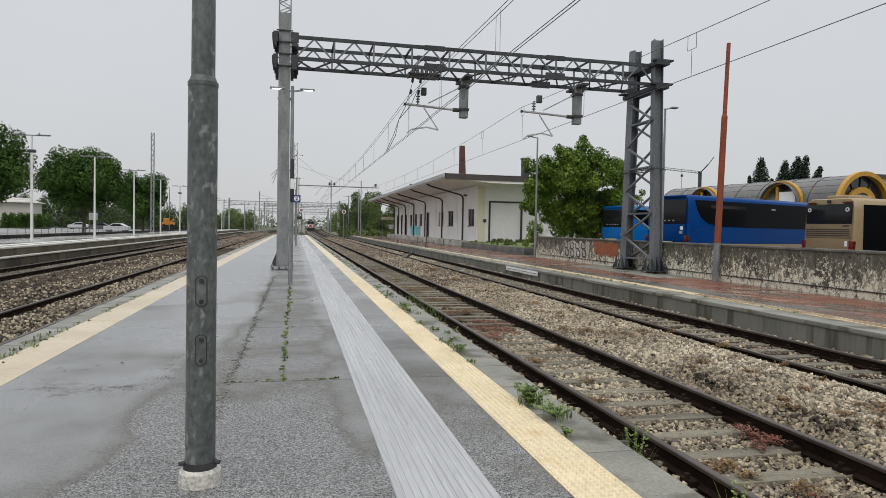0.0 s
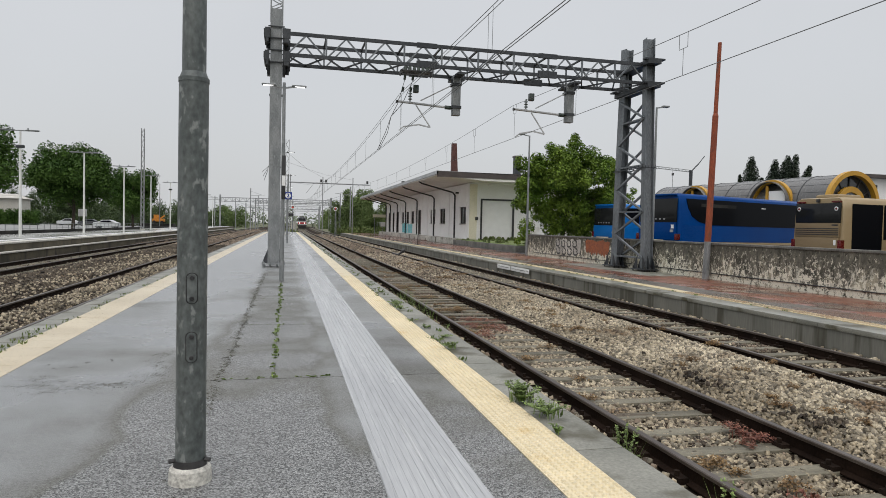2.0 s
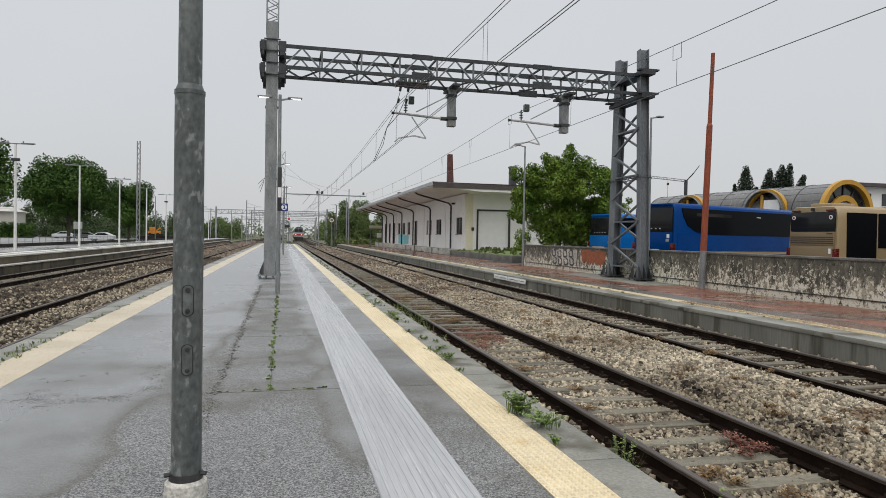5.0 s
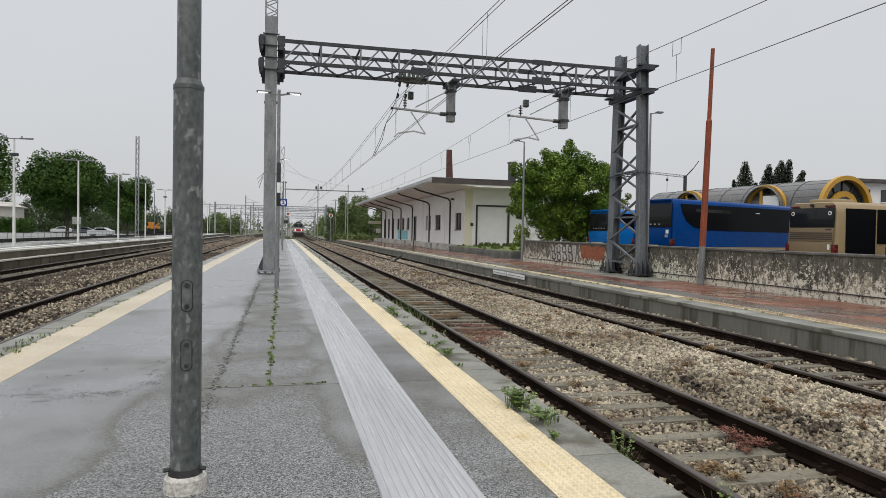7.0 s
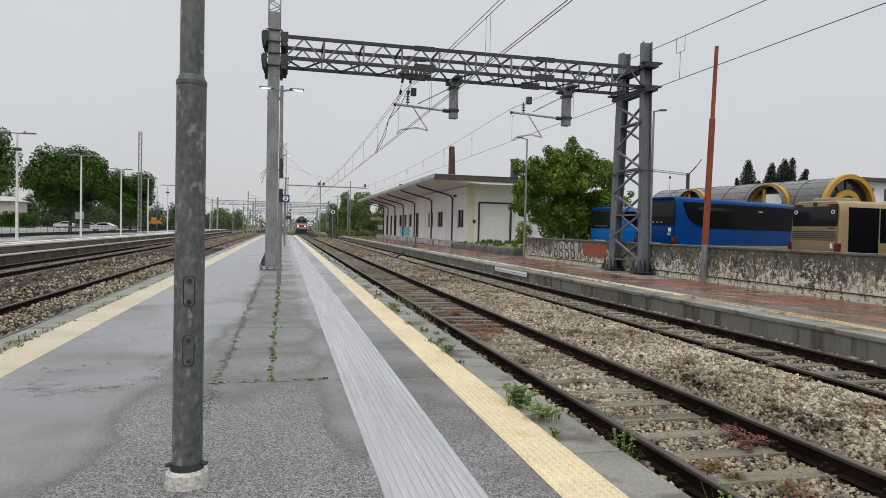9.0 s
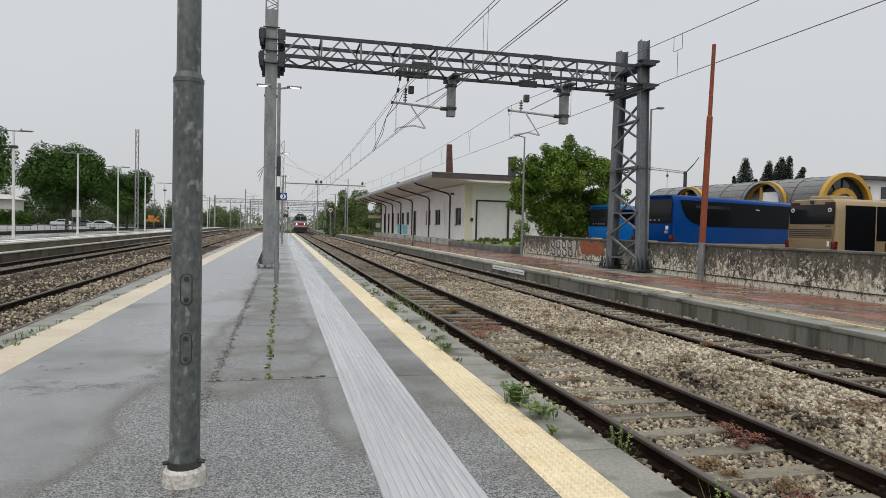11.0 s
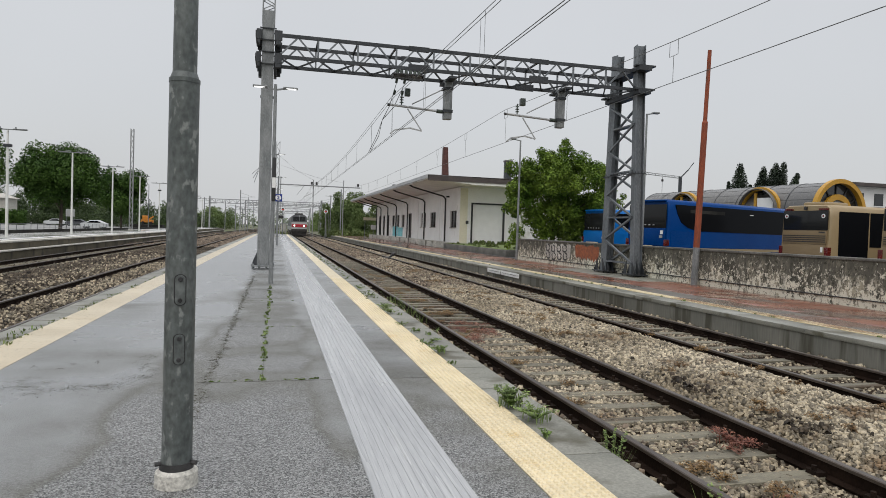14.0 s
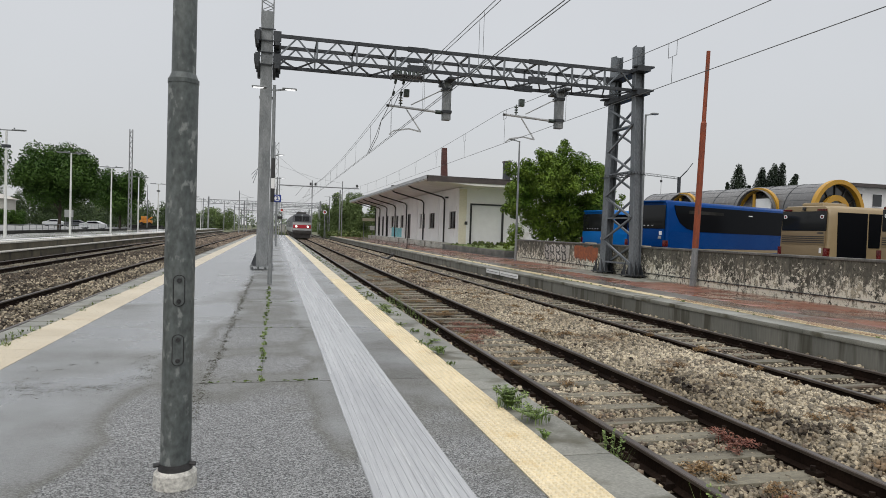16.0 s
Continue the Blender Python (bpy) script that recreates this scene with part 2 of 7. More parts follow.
M_GALV = surface("galvanised_steel", (0.17, 0.183, 0.187), (0.26, 0.272, 0.275), 0.5, 1.6, 14, 0.06, metal=0.3, stretch=(3, 3, 1), fine_amount=0.25, stain=(0.32, 0.335, 0.335), stain_scale=6, stain_at=0.62)
M_GANTRY = surface("grey_gantry_steel", (0.03, 0.034, 0.038), (0.055, 0.06, 0.066), 0.55, 1.2, 20, 0.08, metal=0.3, stretch=(1, 1, 0.5))
M_POLE = surface("grey_painted_pole", (0.082, 0.094, 0.092), (0.125, 0.138, 0.134), 0.48, 3.0, 30, 0.06, metal=0.25, stretch=(1.2, 1.2, 0.75), stain=(0.235, 0.25, 0.24), stain_scale=15, stain_at=0.585)
M_WHITEPOLE = surface("white_lamp_pole", (0.62, 0.63, 0.6), (0.7, 0.71, 0.68), 0.45, 1.5, 20, 0.0, fine_amount=0.05)
# paler copy of the galvanised steel: light lacking on the arms is in its colour
M_TUBE = surface("lightened_galvanised_tube", (0.36, 0.37, 0.375), (0.45, 0.46, 0.46), 0.45, 1.5, 20, 0.03, metal=0.15, fine_amount=0.12)
M_FACEDARK = surface("sooty_platform_face", (0.04, 0.034, 0.02), (0.125, 0.106, 0.066), 0.8, 0.5, 14, 0.3, stretch=(1, 1, 0.3), stain=(0.03, 0.026, 0.018), stain_scale=1.2, stain_at=0.56)
M_TOWER = surface("blue_grey_tower_steel", (0.125, 0.14, 0.153), (0.19, 0.206, 0.22), 0.5, 1.0, 20, 0.06, metal=0.3, stretch=(2, 2, 0.5))
# wet reflections painted in: pale sky tone, dark stretched puddle patches
M_WETFAR = surface("far_paving_reflections", (0.27, 0.27, 0.25), (0.4, 0.4, 0.375), 0.28, 0.3, 12, 0.05, stretch=(1, 0.4, 1), stain=(0.075, 0.075, 0.065), stain_scale=0.45, stain_at=0.56, wet=0.6, wet_scale=0.25)
# pale galvanised grey, lightened further to paint haze on distant masts and gantries
M_FARSTEEL = surface("pale_hazed_line_steel", (0.22, 0.23, 0.235), (0.3, 0.31, 0.315), 0.55, 1.0, 10, 0.0, metal=0.1)
M_CONCRETE = surface("pale_concrete", (0.42, 0.41, 0.37), (0.55, 0.53, 0.48), 0.75, 5, 40, 0.4)
# near-black: the low wall's shade as colour; also black louvres and a dark slab
M_NEARBLACK = surface("near_black_shade", (0.014, 0.014, 0.013), (0.035, 0.034, 0.03), 0.9, 0.8, 20, 0.2, spec=0.2)
M_RUST = surface("rust_red_pole", (0.28, 0.062, 0.022), (0.2, 0.045, 0.018), 0.7, 2.5, 30, 0.25, stretch=(2, 2, 0.6), stain=(0.13, 0.05, 0.03), stain_scale=3, stain_at=0.58)
M_WALL = surface("mossy_concrete_wall", (0.07, 0.066, 0.05), (0.17, 0.158, 0.125), 0.85, 1.6, 14, 0.5, stretch=(1, 1, 0.45), fine_amount=0.5)


def flaking(m, colour, scale, low, gain, tall=1.0, edge=0.022):
    """Adds flakes of old paint that survive best low on the wall."""
    n, l = m.node_tree.nodes, m.node_tree.links
    b = n["Principled BSDF"]
    old = b.inputs["Base Color"].links[0].from_socket
    g = n.new("ShaderNodeNewGeometry").outputs["Position"]
    t, sep, add, ramp, x = (n.new(k) for k in ("ShaderNodeTexNoise", "ShaderNodeSeparateXYZ", "ShaderNodeMath", "ShaderNodeMapRange", "ShaderNodeMix"))
    t.inputs["Scale"].default_value, t.inputs["Detail"].default_value, t.inputs["Roughness"].default_value = scale, 8.0, 0.74
    mp = n.new("ShaderNodeMapping")
    mp.inputs["Scale"].default_value = (1, 1, tall)
    l.new(g, mp.inputs["Vector"])
    l.new(mp.outputs[0], t.inputs["Vector"])
    l.new(g, sep.inputs[0])
    add.operation = "MULTIPLY_ADD"
    l.new(sep.outputs["Z"], add.inputs[0])
    add.inputs[1].default_value = -gain
    l.new(t.outputs["Fac"], add.inputs[2])
    ramp.inputs["From Min"].default_value, ramp.inputs["From Max"].default_value = low, low + edge
    l.new(add.outputs[0], ramp.inputs["Value"])
    x.data_type = "RGBA"
    l.new(ramp.outputs[0], x.inputs["Factor"])
    l.new(old, x.inputs["A"])
    x.inputs["B"].default_value = (*colour, 1)
    l.new(x.outputs["Result"], b.inputs["Base Color"])


flaking(M_WALL, (0.4, 0.365, 0.27), 1.7, 0.43, 0.13, 0.6, 0.12)
flaking(M_WALL, (0.035, 0.034, 0.024), 3.2, 0.53, 0.0, 0.35, 0.05)
flaking(M_WALL, (0.68, 0.65, 0.54), 8.5, 0.44, 0.14, 0.85)
flaking(M_WALL, (0.085, 0.083, 0.066), 2.2, 0.575, -0.14, 0.45, 0.16)
flaking(M_WALL, (0.04, 0.039, 0.028), 7.0, 0.6, -0.03)
M_CAP = surface("wall_cap", (0.09, 0.09, 0.08), (0.17, 0.165, 0.15), 0.8, 1.5, 20, 0.3)
M_PLASTER = surface("white_plaster", (0.78, 0.775, 0.76), (0.85, 0.845, 0.835), 0.8, 0.5, 12, 0.08, fine_amount=0.06, stain=(0.62, 0.61, 0.57), stain_scale=0.5, stain_at=0.62)
M_CREAM = surface("cream_plaster", (0.66, 0.62, 0.48), (0.72, 0.68, 0.54), 0.8, 0.8, 12, 0.08, fine_amount=0.08)
M_ROOFDARK = surface("dark_fascia", (0.05, 0.04, 0.037), (0.08, 0.065, 0.06), 0.5, 1, 20, 0.1)
M_ROOFTOP = surface("grey_roof_sheet", (0.3, 0.31, 0.32), (0.4, 0.41, 0.42), 0.45, 0.6, 15, 0.1)
M_SOFFIT = surface("painted_soffit", (0.7, 0.69, 0.665), (0.79, 0.78, 0.755), 0.8, 0.5, 10, 0.05, fine_amount=0.08)
M_BLACK = surface("black_painted_metal", (0.02, 0.02, 0.021), (0.035, 0.034, 0.034), 0.45, 3, 30, 0.05)
M_BRICKRED = surface("chimney_brick", (0.065, 0.025, 0.02), (0.1, 0.042, 0.035), 0.85, 2, 12, 0.4)
M_PLINTH = surface("stone_plinth", (0.38, 0.365, 0.33), (0.55, 0.53, 0.48), 0.85, 0.7, 8, 0.5, stain=(0.14, 0.13, 0.1), stain_scale=0.6, stain_at=0.57)
M_GLASS = glass_like("dark_window_glass", (0.025, 0.028, 0.03))
M_BUSGLASS = glass_like("tinted_bus_glass", (0.006, 0.007, 0.009), 0.1)
M_REARGLASS = glass_like("smoked_rear_glass", (0.016, 0.017, 0.018), 0.1)
M_REARGLASS.node_tree.nodes["Principled BSDF"].inputs["IOR"].default_value = 1.3
M_BUSGLASS.node_tree.nodes["Principled BSDF"].inputs["IOR"].default_value = 1.14
M_BUSGLASS.node_tree.nodes["Principled BSDF"].inputs["Specular IOR Level"].default_value = 0.3
M_BLUE = surface("blue_bus_paint", (0.0, 0.04, 0.185), (0.0, 0.05, 0.22), 0.3, 0.6, 40, 0.0, local=True, fine_amount=0.04, spec=0.1)
M_BLUELIGHT = surface("light_blue_bus_paint", (0.003, 0.13, 0.42), (0.005, 0.15, 0.47), 0.35, 0.6, 40, 0.0, local=True, fine_amount=0.04, spec=0.25)
M_TAN = surface("tan_bus_paint", (0.21, 0.15, 0.08), (0.24, 0.175, 0.095), 0.4, 0.7, 40, 0.02, local=True, fine_amount=0.06)
M_TANLIGHT = surface("cream_bus_paint", (0.29, 0.215, 0.115), (0.33, 0.25, 0.14), 0.4, 0.7, 40, 0.02, local=True, fine_amount=0.06)
M_ARCH = surface("yellow_arch_paint", (0.42, 0.22, 0.015), (0.5, 0.27, 0.025), 0.45, 0.8, 20, 0.05, fine_amount=0.1)
M_VAULT = surface("smoked_vault_sheet", (0.1, 0.1, 0.1), (0.135, 0.132, 0.128), 0.24, 0.15, 3, 0.0, fine_amount=0.05)
M_BARK = surface("tree_bark", (0.04, 0.032, 0.024), (0.085, 0.07, 0.052), 0.9, 3, 25, 0.7, stretch=(1, 1, 0.3))
M_LEAF = surface("broad_leaf", (0.056, 0.115, 0.01), (0.165, 0.245, 0.034), 0.6, 0.7, 8, 0.1, island=0.3, spec=0.2)
M_LEAFDARK = surface("dark_leaf", (0.03, 0.072, 0.01), (0.068, 0.13, 0.023), 0.6, 0.4, 8, 0.1, island=0.22, spec=0.2)
# lighter leaf tone carries the rain haze over the far trees
M_LEAFFAR = surface("haze_paled_leaf", (0.1, 0.145, 0.05), (0.165, 0.225, 0.08), 0.6, 0.2, 8, 0.1, island=0.22, spec=0.2)
# haze painted in: a pale, greyed green for the misty horizon
M_HAZELEAF = surface("hazed_horizon_leaf", (0.12, 0.16, 0.09), (0.17, 0.21, 0.125), 0.7, 0.1, 4, 0.0, island=0.2)
M_HEDGE = surface("hedge_leaf", (0.026, 0.052, 0.011), (0.055, 0.09, 0.022), 0.6, 0.4, 8, 0.1, island=0.22)
M_DARKMOSS = surface("dark_platform_moss", (0.05, 0.048, 0.03), (0.085, 0.08, 0.052), 0.85, 3, 30, 0.0, island=0.3)
M_MOSS = surface("brown_track_moss", (0.13, 0.072, 0.027), (0.22, 0.135, 0.052), 0.8, 2, 20, 0.2, island=0.4)
M_CYPRESS = surface("cypress_leaf", (0.01, 0.022, 0.009), (0.02, 0.036, 0.014), 0.7, 0.5, 10, 0.2, island=0.4)
M_GRASS = surface("wild_grass", (0.09, 0.14, 0.03), (0.16, 0.19, 0.06), 0.7, 0.8, 10, 0.1, island=0.4)
M_WEED = surface("green_weed", (0.1, 0.16, 0.03), (0.18, 0.24, 0.07), 0.6, 3, 20, 0.1, island=0.4)
M_REDWEED = surface("red_weed", (0.15, 0.05, 0.032), (0.22, 0.09, 0.055), 0.7, 3, 20, 0.1, island=0.4)
M_GROUND = surface("far_ground", (0.1, 0.1, 0.06), (0.16, 0.15, 0.1), 0.9, 0.05, 2, 0.4, stain=(0.07, 0.1, 0.03), stain_scale=0.08, stain_at=0.5)
M_YARD = surface("yard_asphalt", (0.09, 0.09, 0.09), (0.13, 0.13, 0.13), 0.6, 0.3, 40, 0.3)
M_ROAD = surface("pale_road", (0.19, 0.19, 0.185), (0.25, 0.25, 0.24), 0.5, 0.3, 30, 0.2)
M_WIRE = surface("overhead_wire", (0.075, 0.08, 0.08), (0.1, 0.105, 0.105), 0.5, 1, 10, 0.0)
M_INSUL = surface("dark_insulator", (0.03, 0.045, 0.035), (0.045, 0.06, 0.05), 0.3, 3, 10, 0.02)
M_SIGNBLUE = surface("blue_sign_face", (0.01, 0.03, 0.2), (0.012, 0.035, 0.22), 0.4, 3, 30, 0.0, fine_amount=0.05)
M_WHITE = surface("white_enamel", (0.78, 0.78, 0.77), (0.82, 0.82, 0.81), 0.4, 2, 30, 0.02, fine_amount=0.05)
M_TRAINGREY = surface("train_grey_paint", (0.07, 0.075, 0.082), (0.11, 0.115, 0.12), 0.45, 0.8, 20, 0.03, local=True, fine_amount=0.1)
M_TRAINWHITE = surface("train_white_paint", (0.36, 0.37, 0.37), (0.44, 0.45, 0.45), 0.4, 1, 20, 0.03, local=True, fine_amount=0.08)
M_TRAINRED = surface("train_red_paint", (0.4, 0.015, 0.03), (0.46, 0.02, 0.035), 0.4, 1, 20, 0.03, local=True, fine_amount=0.08)
M_UNDER = surface("sooty_underframe", (0.025, 0.023, 0.022), (0.05, 0.045, 0.042), 0.7, 2, 20, 0.2, local=True)
M_LIGHT = surface("headlight_glow", (1.0, 0.93, 0.85), (1.0, 0.93, 0.85), 0.3, 1, 10, 0, local=True, emit=3.0, fine_amount=0)
M_REDLIGHT = surface("red_signal_glow", (1.0, 0.08, 0.05), (1.0, 0.08, 0.05), 0.3, 1, 10, 0, emit=1.0, fine_amount=0)
M_LED = surface("led_lamp_glow", (1.0, 1.0, 1.0), (1.0, 1.0, 1.0), 0.3, 1, 10, 0, emit=1.2, fine_amount=0)
M_TAIL = surface("tail_lamp_red", (0.07, 0.005, 0.005), (0.14, 0.01, 0.008), 0.25, 4, 20, 0)
M_CARWHITE = surface("white_car_paint", (0.48, 0.5, 0.51), (0.54, 0.56, 0.57), 0.3, 1, 20, 0.0, fine_amount=0.03)
M_CARDARK = surface("dark_car_paint", (0.04, 0.045, 0.05), (0.06, 0.065, 0.07), 0.3, 1, 20, 0.0, fine_amount=0.03)
M_TYRE = surface("black_tyre", (0.018, 0.018, 0.018), (0.03, 0.03, 0.03), 0.85, 3, 30, 0.2)
M_TURQ = surface("turquoise_spray", (0.16, 0.5, 0.56), (0.25, 0.58, 0.62), 0.7, 2, 12, 0.05)
M_SPRAY = surface("black_spray", (0.03, 0.03, 0.03), (0.06, 0.06, 0.055), 0.7, 3, 20, 0.05)
M_ORANGE = surface("rust_stain_spray", (0.33, 0.1, 0.04), (0.24, 0.08, 0.04), 0.8, 3, 14, 0.1)
M_ORANGEPAINT = surface("orange_plant_paint", (0.55, 0.2, 0.02), (0.6, 0.24, 0.03), 0.5, 2, 14, 0.05)


# ---- structure ----
def bend(y):
    """The tracks swing a little to the right beyond the platform end."""
    return 1.6 * (max(y - 110, 0) / 136) ** 2


def along(x, z, y0, y1, step=12.0):
    ys = [y0] + [y for y in np.arange(110, 420, step) if y0 < y < y1] + [y1]
    return [(x + bend(y), float(y), z) for y in ys]


RAIL_Z = -0.33
TRACKS = {"right_near": 4.05, "right_far": 8.1, "left_near": -5.15, "left_far": -10.45}

structure("ground", Shape().add([(-3000, -200, -0.85), (3000, -200, -0.85), (3000, 4000, -0.85), (-3000, 4000, -0.85)], [(0, 1, 2, 3)]), M_GROUND, "dull green and brown open ground reaching the horizon", "ground")
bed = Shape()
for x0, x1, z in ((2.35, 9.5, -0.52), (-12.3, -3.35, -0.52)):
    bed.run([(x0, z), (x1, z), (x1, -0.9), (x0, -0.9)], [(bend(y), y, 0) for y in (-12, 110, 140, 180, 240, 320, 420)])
structure("track_bed", bed, M_EARTH, "brown earth and fines under the ballast, darkened as gap shade", "track bed")


def platform(name, label, x0, x1, y0, y1, top, face):
    s = Shape().box(x0, x1, y0, y1, -0.9, top)
    return structure(name, s, face, label, "platform")


island = platform("platform_island", "low island platform with concrete core and wet asphalt", -3.58, 2.42, -12, 115, -0.04, M_FACE)
side = platform("platform_side", "side platform with stained concrete face and red pavers", 9.43, 16.5, -4, 118, -0.06, M_FACE)
far = platform("platform_far", "raised far platform with dark concrete face", -19.5, -12.5, 10, 170, 0.36, M_FACEDARK)


# ---- tracks ----
HEAD = [(-0.036, -0.035), (0.036, -0.035), (0.036, -0.008), (0.028, 0.0), (-0.028, 0.0), (-0.036, -0.008)]
WEB = [(-0.07, -0.172), (0.07, -0.172), (0.07, -0.16), (0.012, -0.14), (0.012, -0.045), (0.034, -0.034), (-0.034, -0.034), (-0.012, -0.045), (-0.012, -0.14), (-0.07, -0.16)]
SLEEPER = Shape().box(-1.25, 1.25, -0.105, 0.105, -0.12, 0.0, 0.012).mesh("sleeper")
SLEEPER.materials.append(M_SLEEPER)


def track(name, x, y_near, label):
    """Two rails on cross sleepers, with clips; the sleepers that pass nearest are pieces."""
    t = thing(name, label, "railway track", "tracks", kind="structure")
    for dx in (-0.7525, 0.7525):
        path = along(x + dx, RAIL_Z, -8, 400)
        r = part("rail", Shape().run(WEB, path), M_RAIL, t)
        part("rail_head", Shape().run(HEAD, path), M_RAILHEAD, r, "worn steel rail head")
    far_rest, clips = Shape(), Shape()
    y, k = -6.0, 0
    while y < 300:
        skew = pose(x + bend(y) + random.uniform(-0.02, 0.02), y + random.uniform(-0.03, 0.03), RAIL_Z - 0.155, 0, 0, random.uniform(-0.8, 0.8))
        if y_near <= y < y_near + 44:
            piece("sleeper", SLEEPER, t, skew)
        else:
            far_rest.box(-1.25, 1.25, -0.12, 0.12, -0.12, 0, 0, skew)
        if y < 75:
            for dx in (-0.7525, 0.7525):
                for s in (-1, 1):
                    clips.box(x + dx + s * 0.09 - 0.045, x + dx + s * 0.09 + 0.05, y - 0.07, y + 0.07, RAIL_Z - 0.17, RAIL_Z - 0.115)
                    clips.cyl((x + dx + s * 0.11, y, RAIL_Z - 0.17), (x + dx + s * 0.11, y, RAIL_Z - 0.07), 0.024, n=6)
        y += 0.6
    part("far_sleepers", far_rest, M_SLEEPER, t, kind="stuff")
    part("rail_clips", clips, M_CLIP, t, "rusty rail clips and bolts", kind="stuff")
    return t


track("track_1", TRACKS["right_near"], 2, "rusty rails on weathered sleepers beside the island platform")
track("track_2", TRACKS["right_far"], 4, "rusty rails on sleepers beside the red-paved platform")
track("track_3", TRACKS["left_near"], 8, "rusty rails in brown ballast beside the island platform")
track("track_4", TRACKS["left_far"], 18, "rusty rails beside the raised far platform")


def stones(name, label, material, zones, seed):
    """Broken stones strewn over zones (x0, x1, y0, y1, count, size, z, heap)."""
    rng = np.random.default_rng(seed)
    base = np.array([(-1, -0.8, -1), (1, -0.8, -1), (0, 1, -1), (-0.75, -0.6, 1), (0.75, -0.6, 1), (0, 0.75, 1)])
    loops = np.array([3, 4, 5, 0, 1, 4, 3, 1, 2, 5, 4, 2, 0, 3, 5])
    starts = np.array([0, 3, 7, 11])
    pts, faces, n = [], [], 0
    for x0, x1, y0, y1, count, size, z, heap in zones:
        u = rng.random((count, 3))
        bias = u[:, 1] ** 1.7
        ys = y0 + (y1 - y0) * bias
        xs = x0 + (x1 - x0) * u[:, 0]
        mid = 1 - np.abs(2 * u[:, 0] - 1)
        zs = z + heap * np.minimum(mid * 2.5, 1) + rng.random(count) ** 1.3 * 0.085
        r = size * (0.6 + 0.8 * rng.random(count)) * (1 + 0.45 * bias)
        shape = base[None] * (0.4 + 0.55 * rng.random((count, 6, 3))) * (0.75 + 0.5 * rng.random((count, 1, 3))) * np.array([1.1, 0.95, 0.62])
        ang = (rng.random((count, 3)) - 0.5) * np.array([6.283, 1.7, 1.0])
        ca, sa = np.cos(ang), np.sin(ang)
        one, nil = np.ones(count), np.zeros(count)
        rz = np.stack([ca[:, 0], -sa[:, 0], nil, sa[:, 0], ca[:, 0], nil, nil, nil, one], 1).reshape(-1, 3, 3)
        rx = np.stack([one, nil, nil, nil, ca[:, 1], -sa[:, 1], nil, sa[:, 1], ca[:, 1]], 1).reshape(-1, 3, 3)
        v = np.einsum("nij,nkj->nki", rz @ rx, shape) * r[:, None, None]
        v += np.stack([xs + np.array([bend(q) for q in ys]), ys, zs], 1)[:, None]
        pts.append(v.reshape(-1, 3))
        faces.append((loops[None] + (n + 6 * np.arange(count))[:, None]).ravel())
        n += 6 * count
    pts, faces = np.concatenate(pts), np.concatenate(faces)
    me = bpy.data.meshes.new(name)
    me.vertices.add(len(pts))
    me.vertices.foreach_set("co", pts.ravel())
    me.loops.add(faces.size)
    me.loops.foreach_set("vertex_index", faces.astype(np.int32))
    me.polygons.add(4 * n // 6)
    me.polygons.foreach_set("loop_start", (starts[None] + 15 * np.arange(n // 6)[:, None]).ravel().astype(np.int32))
    me.update(calc_edges=True)
    me.validate()
    return solo(name, me, material, label, "ballast", kind="stuff")


stones("ballast", "pale broken ballast stones between and around the rails", M_STONE, [
    (4.95, 7.2, 3, 22, 78000, 0.031, -0.48, 0.09), (4.95, 7.15, 20, 42, 22000, 0.044, -0.48, 0.05), (3.42, 4.68, 2, 13, 34000, 0.028, -0.582, 0.0), (7.5, 8.72, 4, 40, 17000, 0.034, -0.585, 0.0),
    (8.98, 9.42, 5, 40, 3000, 0.046, -0.5, 0.0), (2.5, 3.15, 2, 40, 3000, 0.042, -0.52, 0.0),
    (4.95, 7.2, -7, 3, 9000, 0.05, -0.47, 0.08), (3.42, 4.68, -7, 2.2, 6500, 0.036, -0.58, 0.0), (2.45, 3.15, -7, 2.2, 2500, 0.045, -0.53, 0.0), (7.5, 8.72, -7, 4, 6000, 0.036, -0.58, 0.0),
    (4.95, 7.1, 40, 120, 8000, 0.065, -0.49, 0.04), (7.5, 8.72, 40, 110, 2500, 0.065, -0.55, 0.0)], 3)
stones("rusty_ballast", "rust-brown ballast stones between the rails of the first track", M_STONE_BROWN, [
    (3.42, 4.68, 9, 40, 11000, 0.034, -0.59, 0.0), (3.42, 4.68, 2, 9, 3000, 0.03, -0.59, 0.0), (3.42, 4.68, 40, 110, 2500, 0.065, -0.56, 0.0), (2.5, 3.15, 4, 60, 2500, 0.045, -0.53, 0.0), (4.86, 5.1, 4, 60, 1500, 0.04, -0.5, 0.0), (4.95, 7.1, 22, 60, 3500, 0.045, -0.42, 0.03), (4.95, 7.1, 55, 120, 2500, 0.07, -0.44, 0.03), (7.5, 8.7, 10, 60, 2500, 0.04, -0.57, 0.0)], 9)
stones("dark_ballast_patch", "oily dark stones in the pale ballast", M_STONE_DARK, [(5.15, 5.5, 5.4, 5.95, 90, 0.03, -0.36, 0.01), (5.12, 5.35, 7.0, 7.9, 50, 0.03, -0.36, 0.01), (5.1, 7.0, 5, 26, 110, 0.03, -0.36, 0.02)], 5)
